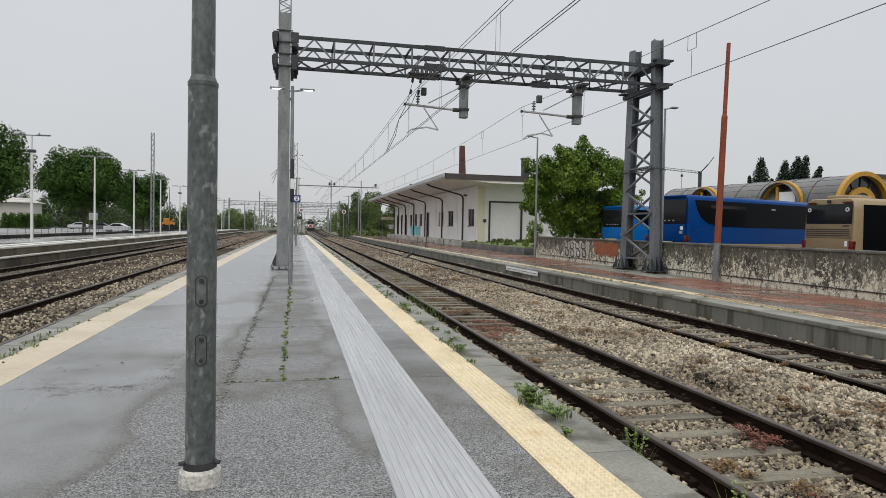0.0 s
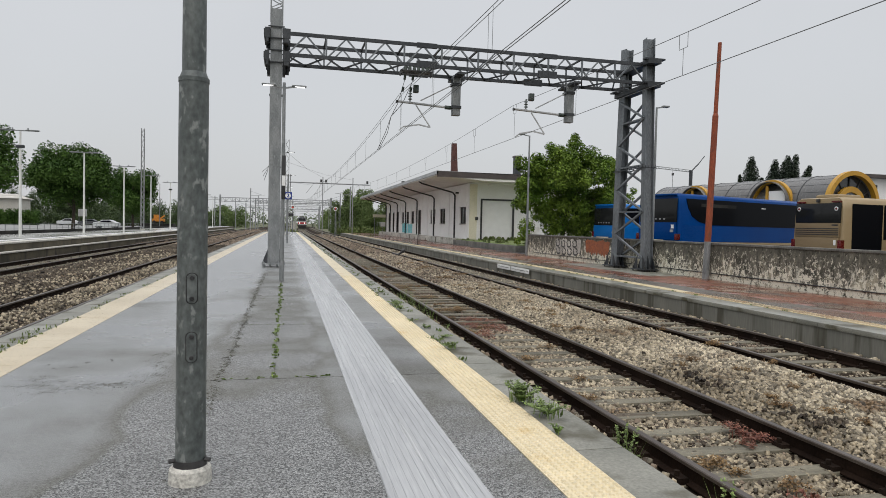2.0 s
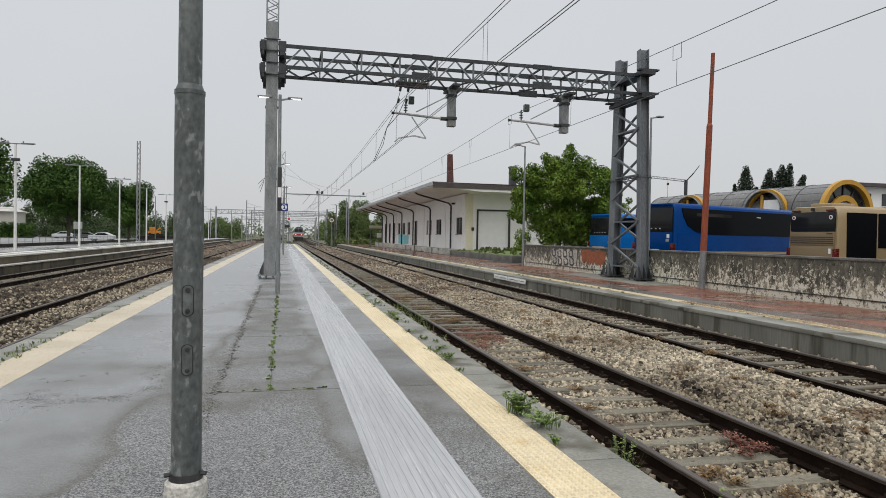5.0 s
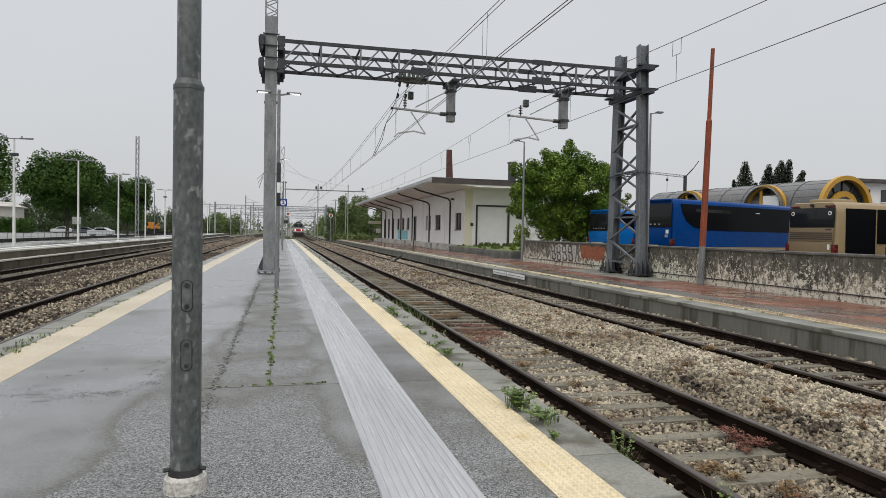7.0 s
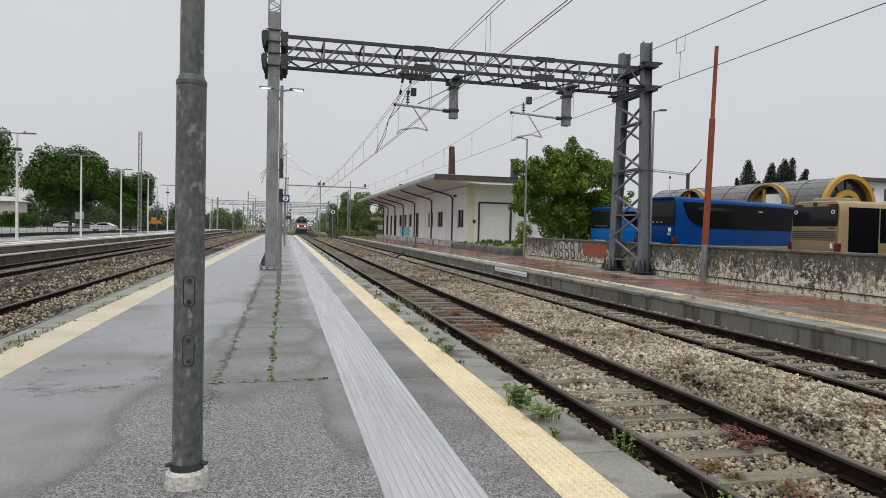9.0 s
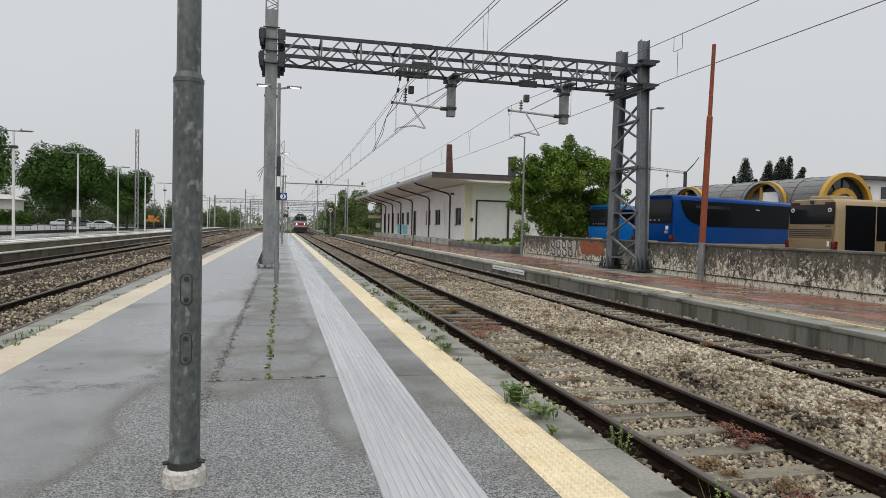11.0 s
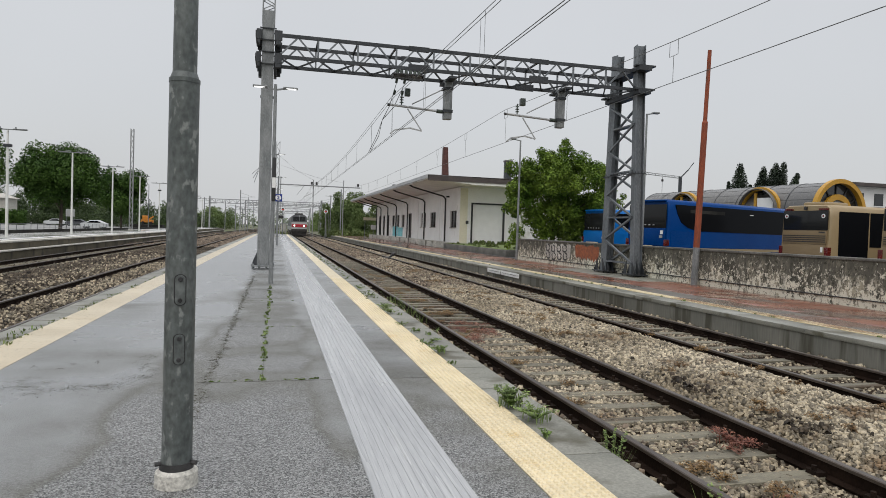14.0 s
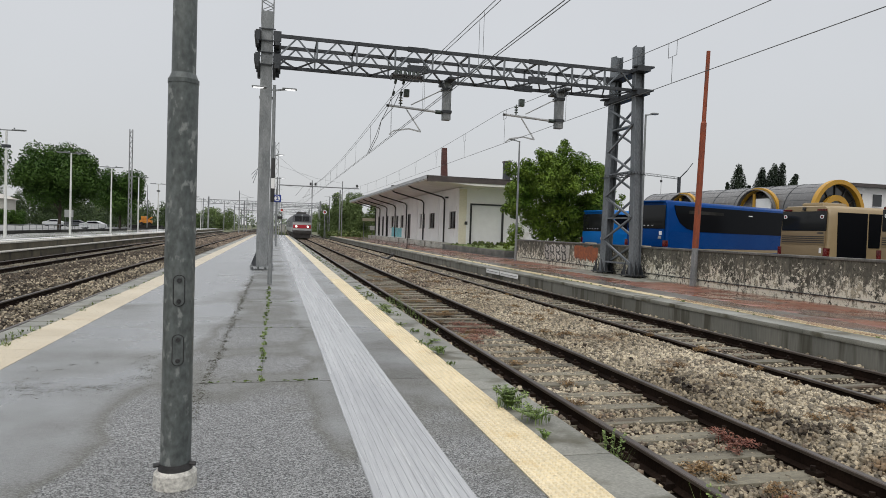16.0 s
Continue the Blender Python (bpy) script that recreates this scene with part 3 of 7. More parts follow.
stones("brown_ballast", "brown and grey ballast stones on the older tracks", M_STONE_DARK, [
    (-9.0, -6.05, -7, 8, 7000, 0.05, -0.5, 0.08), (-5.75, -4.55, -7, 8, 4000, 0.042, -0.53, 0.03), (-4.3, -3.6, -7, 20, 2500, 0.045, -0.53, 0.0), (-11.0, -9.9, -7, 15, 1500, 0.05, -0.56, 0.0), (-12.2, -11.5, -7, 20, 1500, 0.05, -0.55, 0.0),
    (-9.0, -6.05, 8, 60, 27000, 0.042, -0.5, 0.08), (-5.75, -4.55, 8, 60, 11000, 0.04, -0.53, 0.03), (-11.0, -9.9, 15, 60, 1500, 0.05, -0.56, 0.0), (-12.2, -11.5, 20, 60, 700, 0.05, -0.55, 0.0)], 4)
stones("far_ballast", "reddish brown ballast on the older tracks farther off", M_STONE_BROWN, [
    (-9.2, -6.05, 58, 170, 5000, 0.1, -0.5, 0.1), (-5.75, -4.55, 58, 170, 2500, 0.09, -0.52, 0.03), (-11.0, -9.9, 58, 150, 900, 0.08, -0.55, 0.0), (-4.3, -3.6, 20, 115, 1800, 0.05, -0.53, 0.0), (-12.4, -11.0, 58, 150, 1500, 0.09, -0.52, 0.0)], 10)
stones("pale_ballast_patch", "lighter stones strewn over the older track", M_STONE, [
    (-7.4, -6.1, 8, 40, 1700, 0.034, -0.43, 0.05), (-5.7, -4.6, 8, 34, 3000, 0.034, -0.49, 0.04), (-9.0, -6.1, 8, 45, 500, 0.04, -0.4, 0.06)], 6)

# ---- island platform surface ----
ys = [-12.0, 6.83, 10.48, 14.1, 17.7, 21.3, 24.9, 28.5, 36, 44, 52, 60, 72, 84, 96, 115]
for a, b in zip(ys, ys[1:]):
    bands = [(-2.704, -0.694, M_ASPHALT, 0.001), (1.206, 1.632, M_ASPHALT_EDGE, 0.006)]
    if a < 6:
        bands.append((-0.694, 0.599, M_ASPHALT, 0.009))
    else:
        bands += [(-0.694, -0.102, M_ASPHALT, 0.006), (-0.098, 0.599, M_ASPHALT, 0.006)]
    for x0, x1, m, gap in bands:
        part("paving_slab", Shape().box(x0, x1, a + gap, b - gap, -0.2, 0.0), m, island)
part("joint_filler", Shape().box(-2.7, 1.7, -11.9, 114.9, -0.1, -0.012), M_CRACK, island, "dark earth in the joints", kind="stuff")

ribs = Shape()
n_rib = 12
for i in range(n_rib):
    w = 0.605 / n_rib
    ribs.box(i * w + 0.004, i * w + w - 0.013, 0.0, 1.2, 0.0, 0.0055)
ribs.box(0, 0.605, 0.0, 1.2, -0.2, 0.001)
RIBS = ribs.mesh("guide_tile", smooth=False)
RIBS.materials.append(M_STRIP)
for i in range(105):
    piece("guide_tile", RIBS, island, pose(0.6, -11 + 1.2 * i, 0.0))

tile = Shape().box(0.001, 0.399, 0.001, 0.399, -0.2, 0.004)
for i in range(8):
    for j in range(8):
        x, y = 0.025 + i * 0.05, 0.025 + j * 0.05
        low = [(x + u * 0.015, y + w * 0.015, 0.004) for u, w in ((-1, -1), (1, -1), (1, 1), (-1, 1))]
        top = [(x + u * 0.009, y + w * 0.009, 0.014) for u, w in ((-1, -1), (1, -1), (1, 1), (-1, 1))]
        tile.add(low + top, [(4, 5, 6, 7), (0, 1, 5, 4), (1, 2, 6, 5), (2, 3, 7, 6), (3, 0, 4, 7)])
TILE = tile.mesh("tactile_tile", smooth=False)
TILE.materials.append(M_YELLOW)
plain = Shape().box(0.001, 0.399, 0.001, 0.399, -0.2, 0.004).mesh("tactile_tile_far", smooth=False)
plain.materials.append(M_YELLOW)
WORN = Shape().box(0.002, 0.508, 0.002, 0.508, -0.2, 0.004).mesh("worn_tile", smooth=False)
WORN.materials.append(M_PALEYELLOW)
for i in range(305):
    y = -7.0 + 0.4 * i
    piece("tactile_tile", TILE if y < 20 else plain, island, pose(1.636, y, 0.0))
for i in range(238):
    piece("worn_tile", WORN, island, pose(-3.21, -7.0 + 0.51 * i, 0.0))
COPING = Shape().box(0.004, 0.39, 0.004, 0.986, -0.28, 0.0, 0.012).mesh("coping_stone")
COPING.materials.append(M_COPING)
for i in range(127):
    piece("coping_stone", COPING, island, pose(2.046 + random.uniform(-0.004, 0.004), -11.5 + 0.99 * i, -0.004 + random.uniform(-0.006, 0.004), 0, random.uniform(-0.3, 0.3), 0))
    piece("coping_stone", COPING, island, pose(-3.61, -11.5 + 0.99 * i, -0.004 + random.uniform(-0.006, 0.004)))

# ---- side platform surface ----
SCOPE = Shape().box(0, 0.6, 0.004, 1.996, -0.09, 0.0, 0.015).mesh("edge_stone")
SCOPE.materials.append(M_COPING)
PAVER = Shape().box(0.004, 0.896, 0.004, 1.19, -0.2, -0.004, 0.006).mesh("red_paver")
PAVER.materials.append(M_PAVER)
for i in range(60):
    piece("edge_stone", SCOPE, side, pose(9.4, -4 + 2 * i, 0.0))
for i in range(60):
    for j in range(3):
        piece("red_paver", PAVER, side, pose(11.32 + 0.9 * j, -2 + 1.2 * i, 0.0))
part("wet_strip", Shape().box(10.42, 11.316, -2, 70, -0.2, -0.004), M_WETBROWN, side, "wet grey asphalt strip beside the safety line")
part("tower_pad", Shape().box(12.4, 14.03, 20.8, 28.2, -0.2, 0.006, 0.01), M_COPING, side, "grey concrete pad under the gantry tower")
part("paving_rest", Shape().box(10.42, 16.4, 70, 117.5, -0.2, -0.005), M_PAVER, side, kind="stuff")
line = Shape()
for i in range(250):
    line.box(10.04, 10.4, -3 + 0.48 * i, -3 + 0.48 * i + 0.47, -0.2, 0.004)
part("yellow_line", line, M_OLDYELLOW, side, "worn yellow safety line", kind="stuff")
bars = Shape()
for i in range(90):
    bars.box(10.08, 10.36, 4.5 + 0.12 * i, 4.5 + 0.12 * i + 0.03, 0.004, 0.009)
part("tactile_bars", bars, M_PAVER, side, "brown bars across the safety line", kind="stuff")
for y0, y1 in ((26.78, 28.5), (24.55, 26.65)):
    plate = solo("edge_plate", Shape().box(9.36, 9.398, y0, y1, -0.24, -0.06, 0.006), M_WHITE, "long white marker plate on the platform face", "marker plate", "edge plates")
    for k in range(14):
        w = (y1 - y0) / 16
        part("print_bar", Shape().box(9.356, 9.362, y0 + w * (k + 0.7), y0 + w * (k + 1.2), -0.16, -0.13), M_GANTRY, plate)


# ---- far platform surface ----
PALE_EDGE = Shape().box(0, 0.6, 0.006, 1.99, -0.08, 0.0, 0.015).mesh("edge_stone")
PALE_EDGE.materials.append(M_CONCRETE)
for i in range(52):
    piece("edge_stone", PALE_EDGE, far, pose(-13.06, 12 + 2 * i, 0.37))
part("paving_rest", Shape().box(-19.4, -13.1, 11, 169, 0.1, 0.364), M_WETFAR, far, "wet paving with sky and puddle reflections painted pale and dark")
part("safety_line", Shape().box(-13.9, -13.5, 11, 169, 0.3, 0.37), M_WHITE, far, "worn pale safety line")
part("ledge", Shape().box(-12.5, -12.16, 12, 168, -0.1, -0.03, 0.015), M_CONCRETE, far, "older pale concrete edge below the raised one")
part("ledge_face", Shape().box(-12.5, -12.22, 12, 168, -0.85, -0.1), M_FACEDARK, far, "sooty foot of the platform")


# ---- poles on the island platform ----
def near_pole():
    t = thing("platform_pole", "grey galvanised steel pole with bolted covers on a concrete footing", "pole", at=pose(-0.545, 4.2, 0))
    part("shaft", Shape().cyl((0, 0, 0.1), (0, 0, 2.42), 0.088, 0.0855, 20), M_POLE, t)
    part("reducer", Shape().cyl((0, 0, 2.42), (0, 0, 2.46), 0.0855, 0.07, 20).cyl((0, 0, 2.40), (0, 0, 2.424), 0.0885, 0.0885, 20), M_POLE, t)
    part("upper_shaft", Shape().cyl((0, 0, 2.46), (0, 0, 5.4), 0.069, 0.06, 20), M_POLE, t)
    part("footing", Shape().cyl((0, 0, -0.02), (0, 0, 0.08), 0.128, 0.122, 24).cyl((0, 0, 0.08), (0, 0, 0.1), 0.122, 0.1, 24), M_CONCRETE, t, "pale round concrete footing")
    c = part("collar", Shape().cyl((0, 0, 0.09), (0, 0, 0.14), 0.1, 0.095, 20), M_BLACK, t, "dark steel collar")
    for s in (-1, 1):
        part("collar_bolt", Shape().cyl((s * 0.085, -0.03, 0.135), (s * 0.118, -0.04, 0.135), 0.014, n=8), M_BLACK, c)
    for z in (1.18, 0.83):
        cover = Shape()
        ring = []
        for k in range(24):
            a = 2 * math.pi * k / 24
            ring.append((0.028 * math.cos(a), 0.06 * (1 if math.sin(a) > 0 else -1) + 0.028 * math.sin(a)))
        turn = pose(0, 0, 0, 0, 0, 7)
        cover.add([turn @ Vector((x, -0.101, z + y)) for x, y in ring] + [turn @ Vector((x * 1.05, -0.07, z + y)) for x, y in ring],
                  [tuple(range(24))] + [(i, (i + 1) % 24, 24 + (i + 1) % 24, 24 + i) for i in range(24)])
        # added black ring that draws the dark edge line round the cover
        rim = Shape()
        rim.add([turn @ Vector((x * 1.22, -0.092, z + y + (0.005 if y > 0 else -0.005))) for x, y in ring] + [turn @ Vector((x * 1.22, -0.06, z + y)) for x, y in ring],
                [tuple(range(24))] + [(i, (i + 1) % 24, 24 + (i + 1) % 24, 24 + i) for i in range(24)])
        part("cover_seal", rim, M_BLACK, t, "dark outline ring added round the cover")
        p = part("access_cover", cover, M_POLE, t, "oval bolted access cover")
        for dz in (-0.062, 0.062):
            a, b = turn @ Vector((0, -0.09, z + dz)), turn @ Vector((0, -0.112, z + dz))
            part("cover_bolt", Shape().cyl(a, b, 0.017, 0.012, 10), M_BLACK, p)
    return t


near_pole()


def platform_lamp(x, y):
    """Slim pole with two LED arms."""
    t = thing("platform_lamp", "slim grey lamp pole with two lit LED heads", "lamp post", "island platform lamps", at=pose(x, y, 0))
    part("pole", Shape().cyl((0, 0, 0), (0, 0, 5.3), 0.062, 0.042, 12), M_GALV, t)
    for s in (-1, 1):
        arm = part("arm", Shape().bar((0, 0, 5.16), (s * 0.34, 0, 5.22), 0.05, 0.04), M_GALV, t)
        h = part("lamp_head", Shape().box(min(s * 0.2, s * 0.58), max(s * 0.2, s * 0.58), -0.09, 0.09, 5.21, 5.245, 0.012), M_GALV, t)
        part("diffuser", Shape().box(min(s * 0.28, s * 0.54), max(s * 0.28, s * 0.54), -0.07, 0.07, 5.2, 5.209), M_LED, h, "lit white LED panel")
    return t


platform_lamp(-0.1, 18.2)
platform_lamp(-0.2, 35.2)
platform_lamp(0.1, 52.2)
platform_lamp(0.05, 69.2)

arrow = thing("direction_board", "narrow black and white striped board clamped to a lamp pole", "sign board", at=pose(-0.13, 18.1, 0))
panel = part("board_panel", Shape().box(0.0, 0.1, -0.012, 0.012, 2.2, 3.36, 0.006), M_BLACK, arrow)
part("stripe", Shape().box(0.004, 0.096, -0.018, -0.013, 2.56, 2.83), M_WHITE, panel, "white stripe")
for z in (2.4, 3.1):
    part("clamp_band", Shape().box(-0.01, 0.07, 0.012, 0.06, z, z + 0.05), M_GALV, arrow)


def number_sign():
    t = thing("platform_number_sign", "square blue sign with a white disc and the number 2", "sign", at=pose(0.12, 52.0, 3.65))
    part("panel", Shape().box(-0.29, 0.29, -0.03, 0.03, -0.29, 0.29, 0.015), M_SIGNBLUE, t)
    disc = Shape().cyl((0, -0.031, 0), (0, -0.037, 0), 0.21, n=28)
    part("disc", disc, M_WHITE, t, "white round field")
    font = bpy.data.curves.new("digit", "FONT")
    font.body, font.size, font.extrude, font.align_x, font.align_y = "2", 0.4, 0.004, "CENTER", "CENTER"
    font.offset = 0.014
    ob = new("digit", font)
    ob.parent, ob.matrix_basis = t, pose(0, -0.043, 0, 90, 0, 0)
    font.materials.append(M_SIGNBLUE)
    part("bracket", Shape().bar((0, 0.03, 0), (0, 0.2, 0), 0.3, 0.05), M_GALV, t)
    return t


number_sign()


# ---- overhead line ----
def truss(t, x0, x1, yf, yb, z0, z1, step, mat, chord=0.12, web=None):
    """A box truss across the tracks: four chords, zigzag braces on all faces."""
    web = web or mat
    for y in (yf, yb):
        for z in (z0, z1):
            part("chord", Shape().box(x0, x1, y - 0.04, y + 0.04, z - chord, z), mat, t)
    n = int(round((x1 - x0) / step))
    w = (x1 - x0) / n
    for i in range(n):
        a, b = x0 + i * w, x0 + (i + 1) * w
        m = (a + b) / 2
        for y in (yf, yb):
            part("brace", Shape().bar((a + 0.06, y, z0 - 0.04), (m, y, z1 - 0.08), 0.05, 0.06, (0, 1, 0)).bar((m, y, z1 - 0.08), (b - 0.06, y, z0 - 0.04), 0.05, 0.06, (0, 1, 0)), web, t)
            part("upright", Shape().bar((b, y, z0 - 0.02), (b, y, z1 - 0.05), 0.06, 0.06, (0, 1, 0)), web, t)
        part("lacing", Shape().bar((a, yf, z0 - 0.06), (m, yb, z0 - 0.06), 0.05, 0.05).bar((m, yb, z0 - 0.06), (b, yf, z0 - 0.06), 0.05, 0.05), mat, t)
        part("cross_bar", Shape().bar((b, yf, z1 - 0.06), (b, yb, z1 - 0.06), 0.06, 0.06), mat, t)


def h_post(s, x, y, z0, z1, w, d, top=None, turned=False):
    """A rolled H section with flanges facing along y, optionally drawn towards top (x, y)."""
    tx, ty = top or (x, y)
    a, b, f, k = w / 2, d / 2, 0.022, 0.01
    section = [(-a, -b), (a, -b), (a, -b + f), (k, -b + f), (k, b - f), (a, b - f), (a, b), (-a, b), (-a, b - f), (-k, b - f), (-k, -b + f), (-a, -b + f)]
    if turned:
        section = [(q, -r) for r, q in section]
    return s.run(section, [(x, y, z0), (tx, ty, z1)])


def main_gantry():
    t = thing("overhead_gantry", "grey steel lattice portal gantry spanning two tracks and both platforms", "gantry")
    yf, yb, zb, zt = 23.75, 25.25, 7.47, 8.2
    # light caught by the braces is put in as paler steel than the chords
    truss(t, -0.1, 13.8, yf, yb, zb, zt, 1.39, M_GANTRY, web=M_TOWER)
    for x, w in ((4.9, 0.75), (9.6, 0.75)):
        for y in (yf, yb):
            part("splice_plate", Shape().box(x - w / 2, x + w / 2, y - 0.05, y + 0.05, zt - 0.15, zt + 0.02), M_GANTRY, t)
            part("splice_plate", Shape().box(x - w / 2, x + w / 2, y - 0.05, y + 0.05, zb - 0.15, zb + 0.1), M_GANTRY, t)
    post = Shape()
    h_post(post, -0.42, 24.3, 0.138, 9.05, 0.4, 0.5)
    p = part("post", post, M_GALV, t, "pale galvanised H post")
    part("base_plate", Shape().box(-0.82, -0.02, 23.8, 24.8, 0.1, 0.14, 0.006), M_GALV, p)
    for dx in (-0.34, -0.12, 0.12, 0.34):
        for dy in (-0.43, 0.43):
            part("anchor_bolt", Shape().cyl((-0.42 + dx, 24.3 + dy, -0.01), (-0.42 + dx, 24.3 + dy, 0.22), 0.028, n=8).cyl((-0.42 + dx, 24.3 + dy, 0.14), (-0.42 + dx, 24.3 + dy, 0.18), 0.05, n=6), M_GALV, p)
    for dy in (-0.22, 0.22):
        for s in (-1, 1):
            x0, x1, x2, y = -0.42 + s * 0.2, -0.42 + s * 0.37, -0.42 + s * 0.33, 24.3 + dy
            g = Shape().add([(x0, y - 0.012, 0.14), (x1, y - 0.012, 0.14), (x2, y - 0.012, 0.3), (x0, y - 0.012, 0.62),
                             (x0, y + 0.012, 0.14), (x1, y + 0.012, 0.14), (x2, y + 0.012, 0.3), (x0, y + 0.012, 0.62)],
                            [(0, 1, 2, 3), (4, 7, 6, 5), (0, 4, 5, 1), (1, 5, 6, 2), (2, 6, 7, 3), (3, 7, 4, 0)])
            part("gusset", g, M_GANTRY, p)
    for z in (zb - 0.1, zt - 0.05):
        for y in (yf, yb):
            for x0, x1 in ((-0.8, -0.64), (-0.2, 0.06)):
                part("clamp_beam", Shape().box(x0, x1, y - 0.05, y + 0.05, z - 0.2, z + 0.14), M_GANTRY, t)
                part("clamp_beam", Shape().box(x0 + 0.04, x1 - 0.04, y - 0.04, y + 0.04, z - 0.34, z - 0.2), M_GANTRY, t)
        for x in (-0.78, -0.06):
            part("clamp_beam", Shape().box(x - 0.06, x + 0.06, yf, yb, z - 0.1, z + 0.1), M_GANTRY, t)
    for z, dz in ((zb - 0.22, -0.45), (zt + 0.06, 0.22)):
        for x in (-0.68, -0.16):
            part("haunch", Shape().add([(x - 0.05, 23.8, z), (x - 0.05, 25.2, z), (x - 0.05, 24.65, z + dz), (x - 0.05, 24.35, z + dz),
                                        (x + 0.05, 23.8, z), (x + 0.05, 25.2, z), (x + 0.05, 24.65, z + dz), (x + 0.05, 24.35, z + dz)],
                                       [(0, 1, 2, 3), (4, 7, 6, 5), (0, 4, 5, 1), (1, 5, 6, 2), (2, 6, 7, 3), (3, 7, 4, 0)]), M_GANTRY, t)
    for z in (zb - 0.3, zb + 0.12, zt - 0.2, zt + 0.2):
        for y in (23.98, 24.6):
            part("tie_rod", Shape().box(-0.7, -0.14, y, y + 0.05, z, z + 0.035), M_GANTRY, t)
    cage = Shape()
    for x in (-0.62, -0.22):
        for y in (24.15, 24.5):
            cage.bar((x, y, 8.6), (x, y, 10.3), 0.04, 0.04)
    for k in range(7):
        z, f = 8.9 + 0.2 * k, 1 if k % 2 else -1
        for y in (24.15, 24.5):
            cage.bar((-0.42 - 0.2 * f, y, z), (-0.42 + 0.2 * f, y, z + 0.2), 0.025, 0.025)
        cage.bar((-0.62, 24.32 - 0.17 * f, z), (-0.62, 24.32 + 0.17 * f, z + 0.2), 0.025, 0.025)
    part("mast_top", cage, M_GALV, t, "thin lattice spike on the post")
    bands = Shape()
    for z in (3.55, 6.1):
        bands.box(-0.65, -0.19, 24.32, 24.68, z, z + 0.03)
    part("band", bands, M_GANTRY, p)
    part("spike_guard", Shape().bar((-0.65, 24.3, 3.55), (-0.85, 24.2, 3.35), 0.012, 0.012).bar((-0.65, 24.3, 3.5), (-0.82, 24.2, 3.2), 0.012, 0.012).bar((-0.65, 24.3, 3.45), (-0.78, 24.2, 3.05), 0.012, 0.012), M_GANTRY, p)
    # braced tower on the side platform
    near, back = (13.8, 23.3), (13.8, 25.7)
    near_t, back_t = (13.85, 23.75), (13.85, 25.45)
    for (x, y), tip in ((near, near_t), (back, back_t)):
        s = Shape()
        h_post(s, x, y, 0.08, 9.15, 0.36, 0.36, tip, True)
        c = part("tower_column", s, M_TOWER, t)
        part("base_plate", Shape().box(x - 0.42, x + 0.42, y - 0.5, y + 0.5, 0.06, 0.1, 0.006), M_GANTRY, c)
        for dx in (-0.34, -0.12, 0.12, 0.34):
            for dy in (-0.42, 0.42):
                part("anchor_bolt", Shape().cyl((x + dx, y + dy, 0.0), (x + dx, y + dy, 0.2), 0.025, n=8), M_BLACK, c)
        for dx in (-0.3, -0.1, 0.1, 0.3):
            for sy in (-1, 1):
                part("base_rib", Shape().add([(x + dx - 0.01, y + sy * 0.2, 0.1), (x + dx - 0.01, y + sy * 0.47, 0.1), (x + dx - 0.01, y + sy * 0.42, 0.25), (x + dx - 0.01, y + sy * 0.2, 0.62),
                                              (x + dx + 0.01, y + sy * 0.2, 0.1), (x + dx + 0.01, y + sy * 0.47, 0.1), (x + dx + 0.01, y + sy * 0.42, 0.25), (x + dx + 0.01, y + sy * 0.2, 0.62)],
                                             [(0, 1, 2, 3), (4, 7, 6, 5), (0, 4, 5, 1), (1, 5, 6, 2), (2, 6, 7, 3), (3, 7, 4, 0)]), M_GANTRY, c)
    zs = np.linspace(0.5, 6.95, 8)
    for i, (a, b) in enumerate(zip(zs, zs[1:])):
        fa, fb = a / 9.15, b / 9.15
        ya0, ya1 = 23.3 + 0.45 * fa, 25.7 - 0.25 * fa
        yb0, yb1 = 23.3 + 0.45 * fb, 25.7 - 0.25 * fb
        for dx in (-0.16, 0.16):
            if i % 2 == (0 if dx < 0 else 1):
                part("tower_brace", Shape().bar((13.8 + dx, ya0, a), (13.8 + dx, yb1, b), 0.07, 0.08, (1, 0, 0)), M_TOWER, t)
            else:
                part("tower_brace", Shape().bar((13.8 + dx, ya1, a), (13.8 + dx, yb0, b), 0.07, 0.08, (1, 0, 0)), M_TOWER, t)
        if i % 2 == 0:
            part("tower_strut", Shape().bar((13.8, ya0, a), (13.8, ya1, a), 0.28, 0.06), M_TOWER, t)
    for z in (zb - 0.2, zt - 0.02):
        part("bearing_beam", Shape().box(13.55, 14.1, 23.2, 25.9, z - 0.1, z + 0.06), M_GANTRY, t)
        part("bearing_plate", Shape().box(13.45, 14.3, 23.25, 23.5, z + 0.06, z + 0.12), M_GANTRY, t)
        part("bearing_plate", Shape().box(13.3, 14.2, 25.5, 25.8, z + 0.06, z + 0.12), M_GANTRY, t)
    spikes = Shape()
    for yy in (23.26, 25.8):
        for k in range(8):
            spikes.bar((13.58 + 0.065 * k, yy - 0.02, 4.05), (13.56 + 0.07 * k, yy - 0.07, 4.15 - 0.16 * (k % 2)), 0.014, 0.014)
        spikes.bar((13.54, yy, 4.06), (14.06, yy, 4.06), 0.035, 0.035)
    for xx in (13.58, 14.02):
        spikes.bar((xx, 23.26, 4.06), (xx, 25.8, 4.06), 0.035, 0.035)
        for k in range(16):
            spikes.bar((xx, 23.4 + 0.15 * k, 4.06), (xx - 0.05, 23.4 + 0.15 * k, 4.17 - 0.18 * (k % 2)), 0.014, 0.014)
    part("climbing_guard", spikes, M_GANTRY, t, "spiked climbing guard")
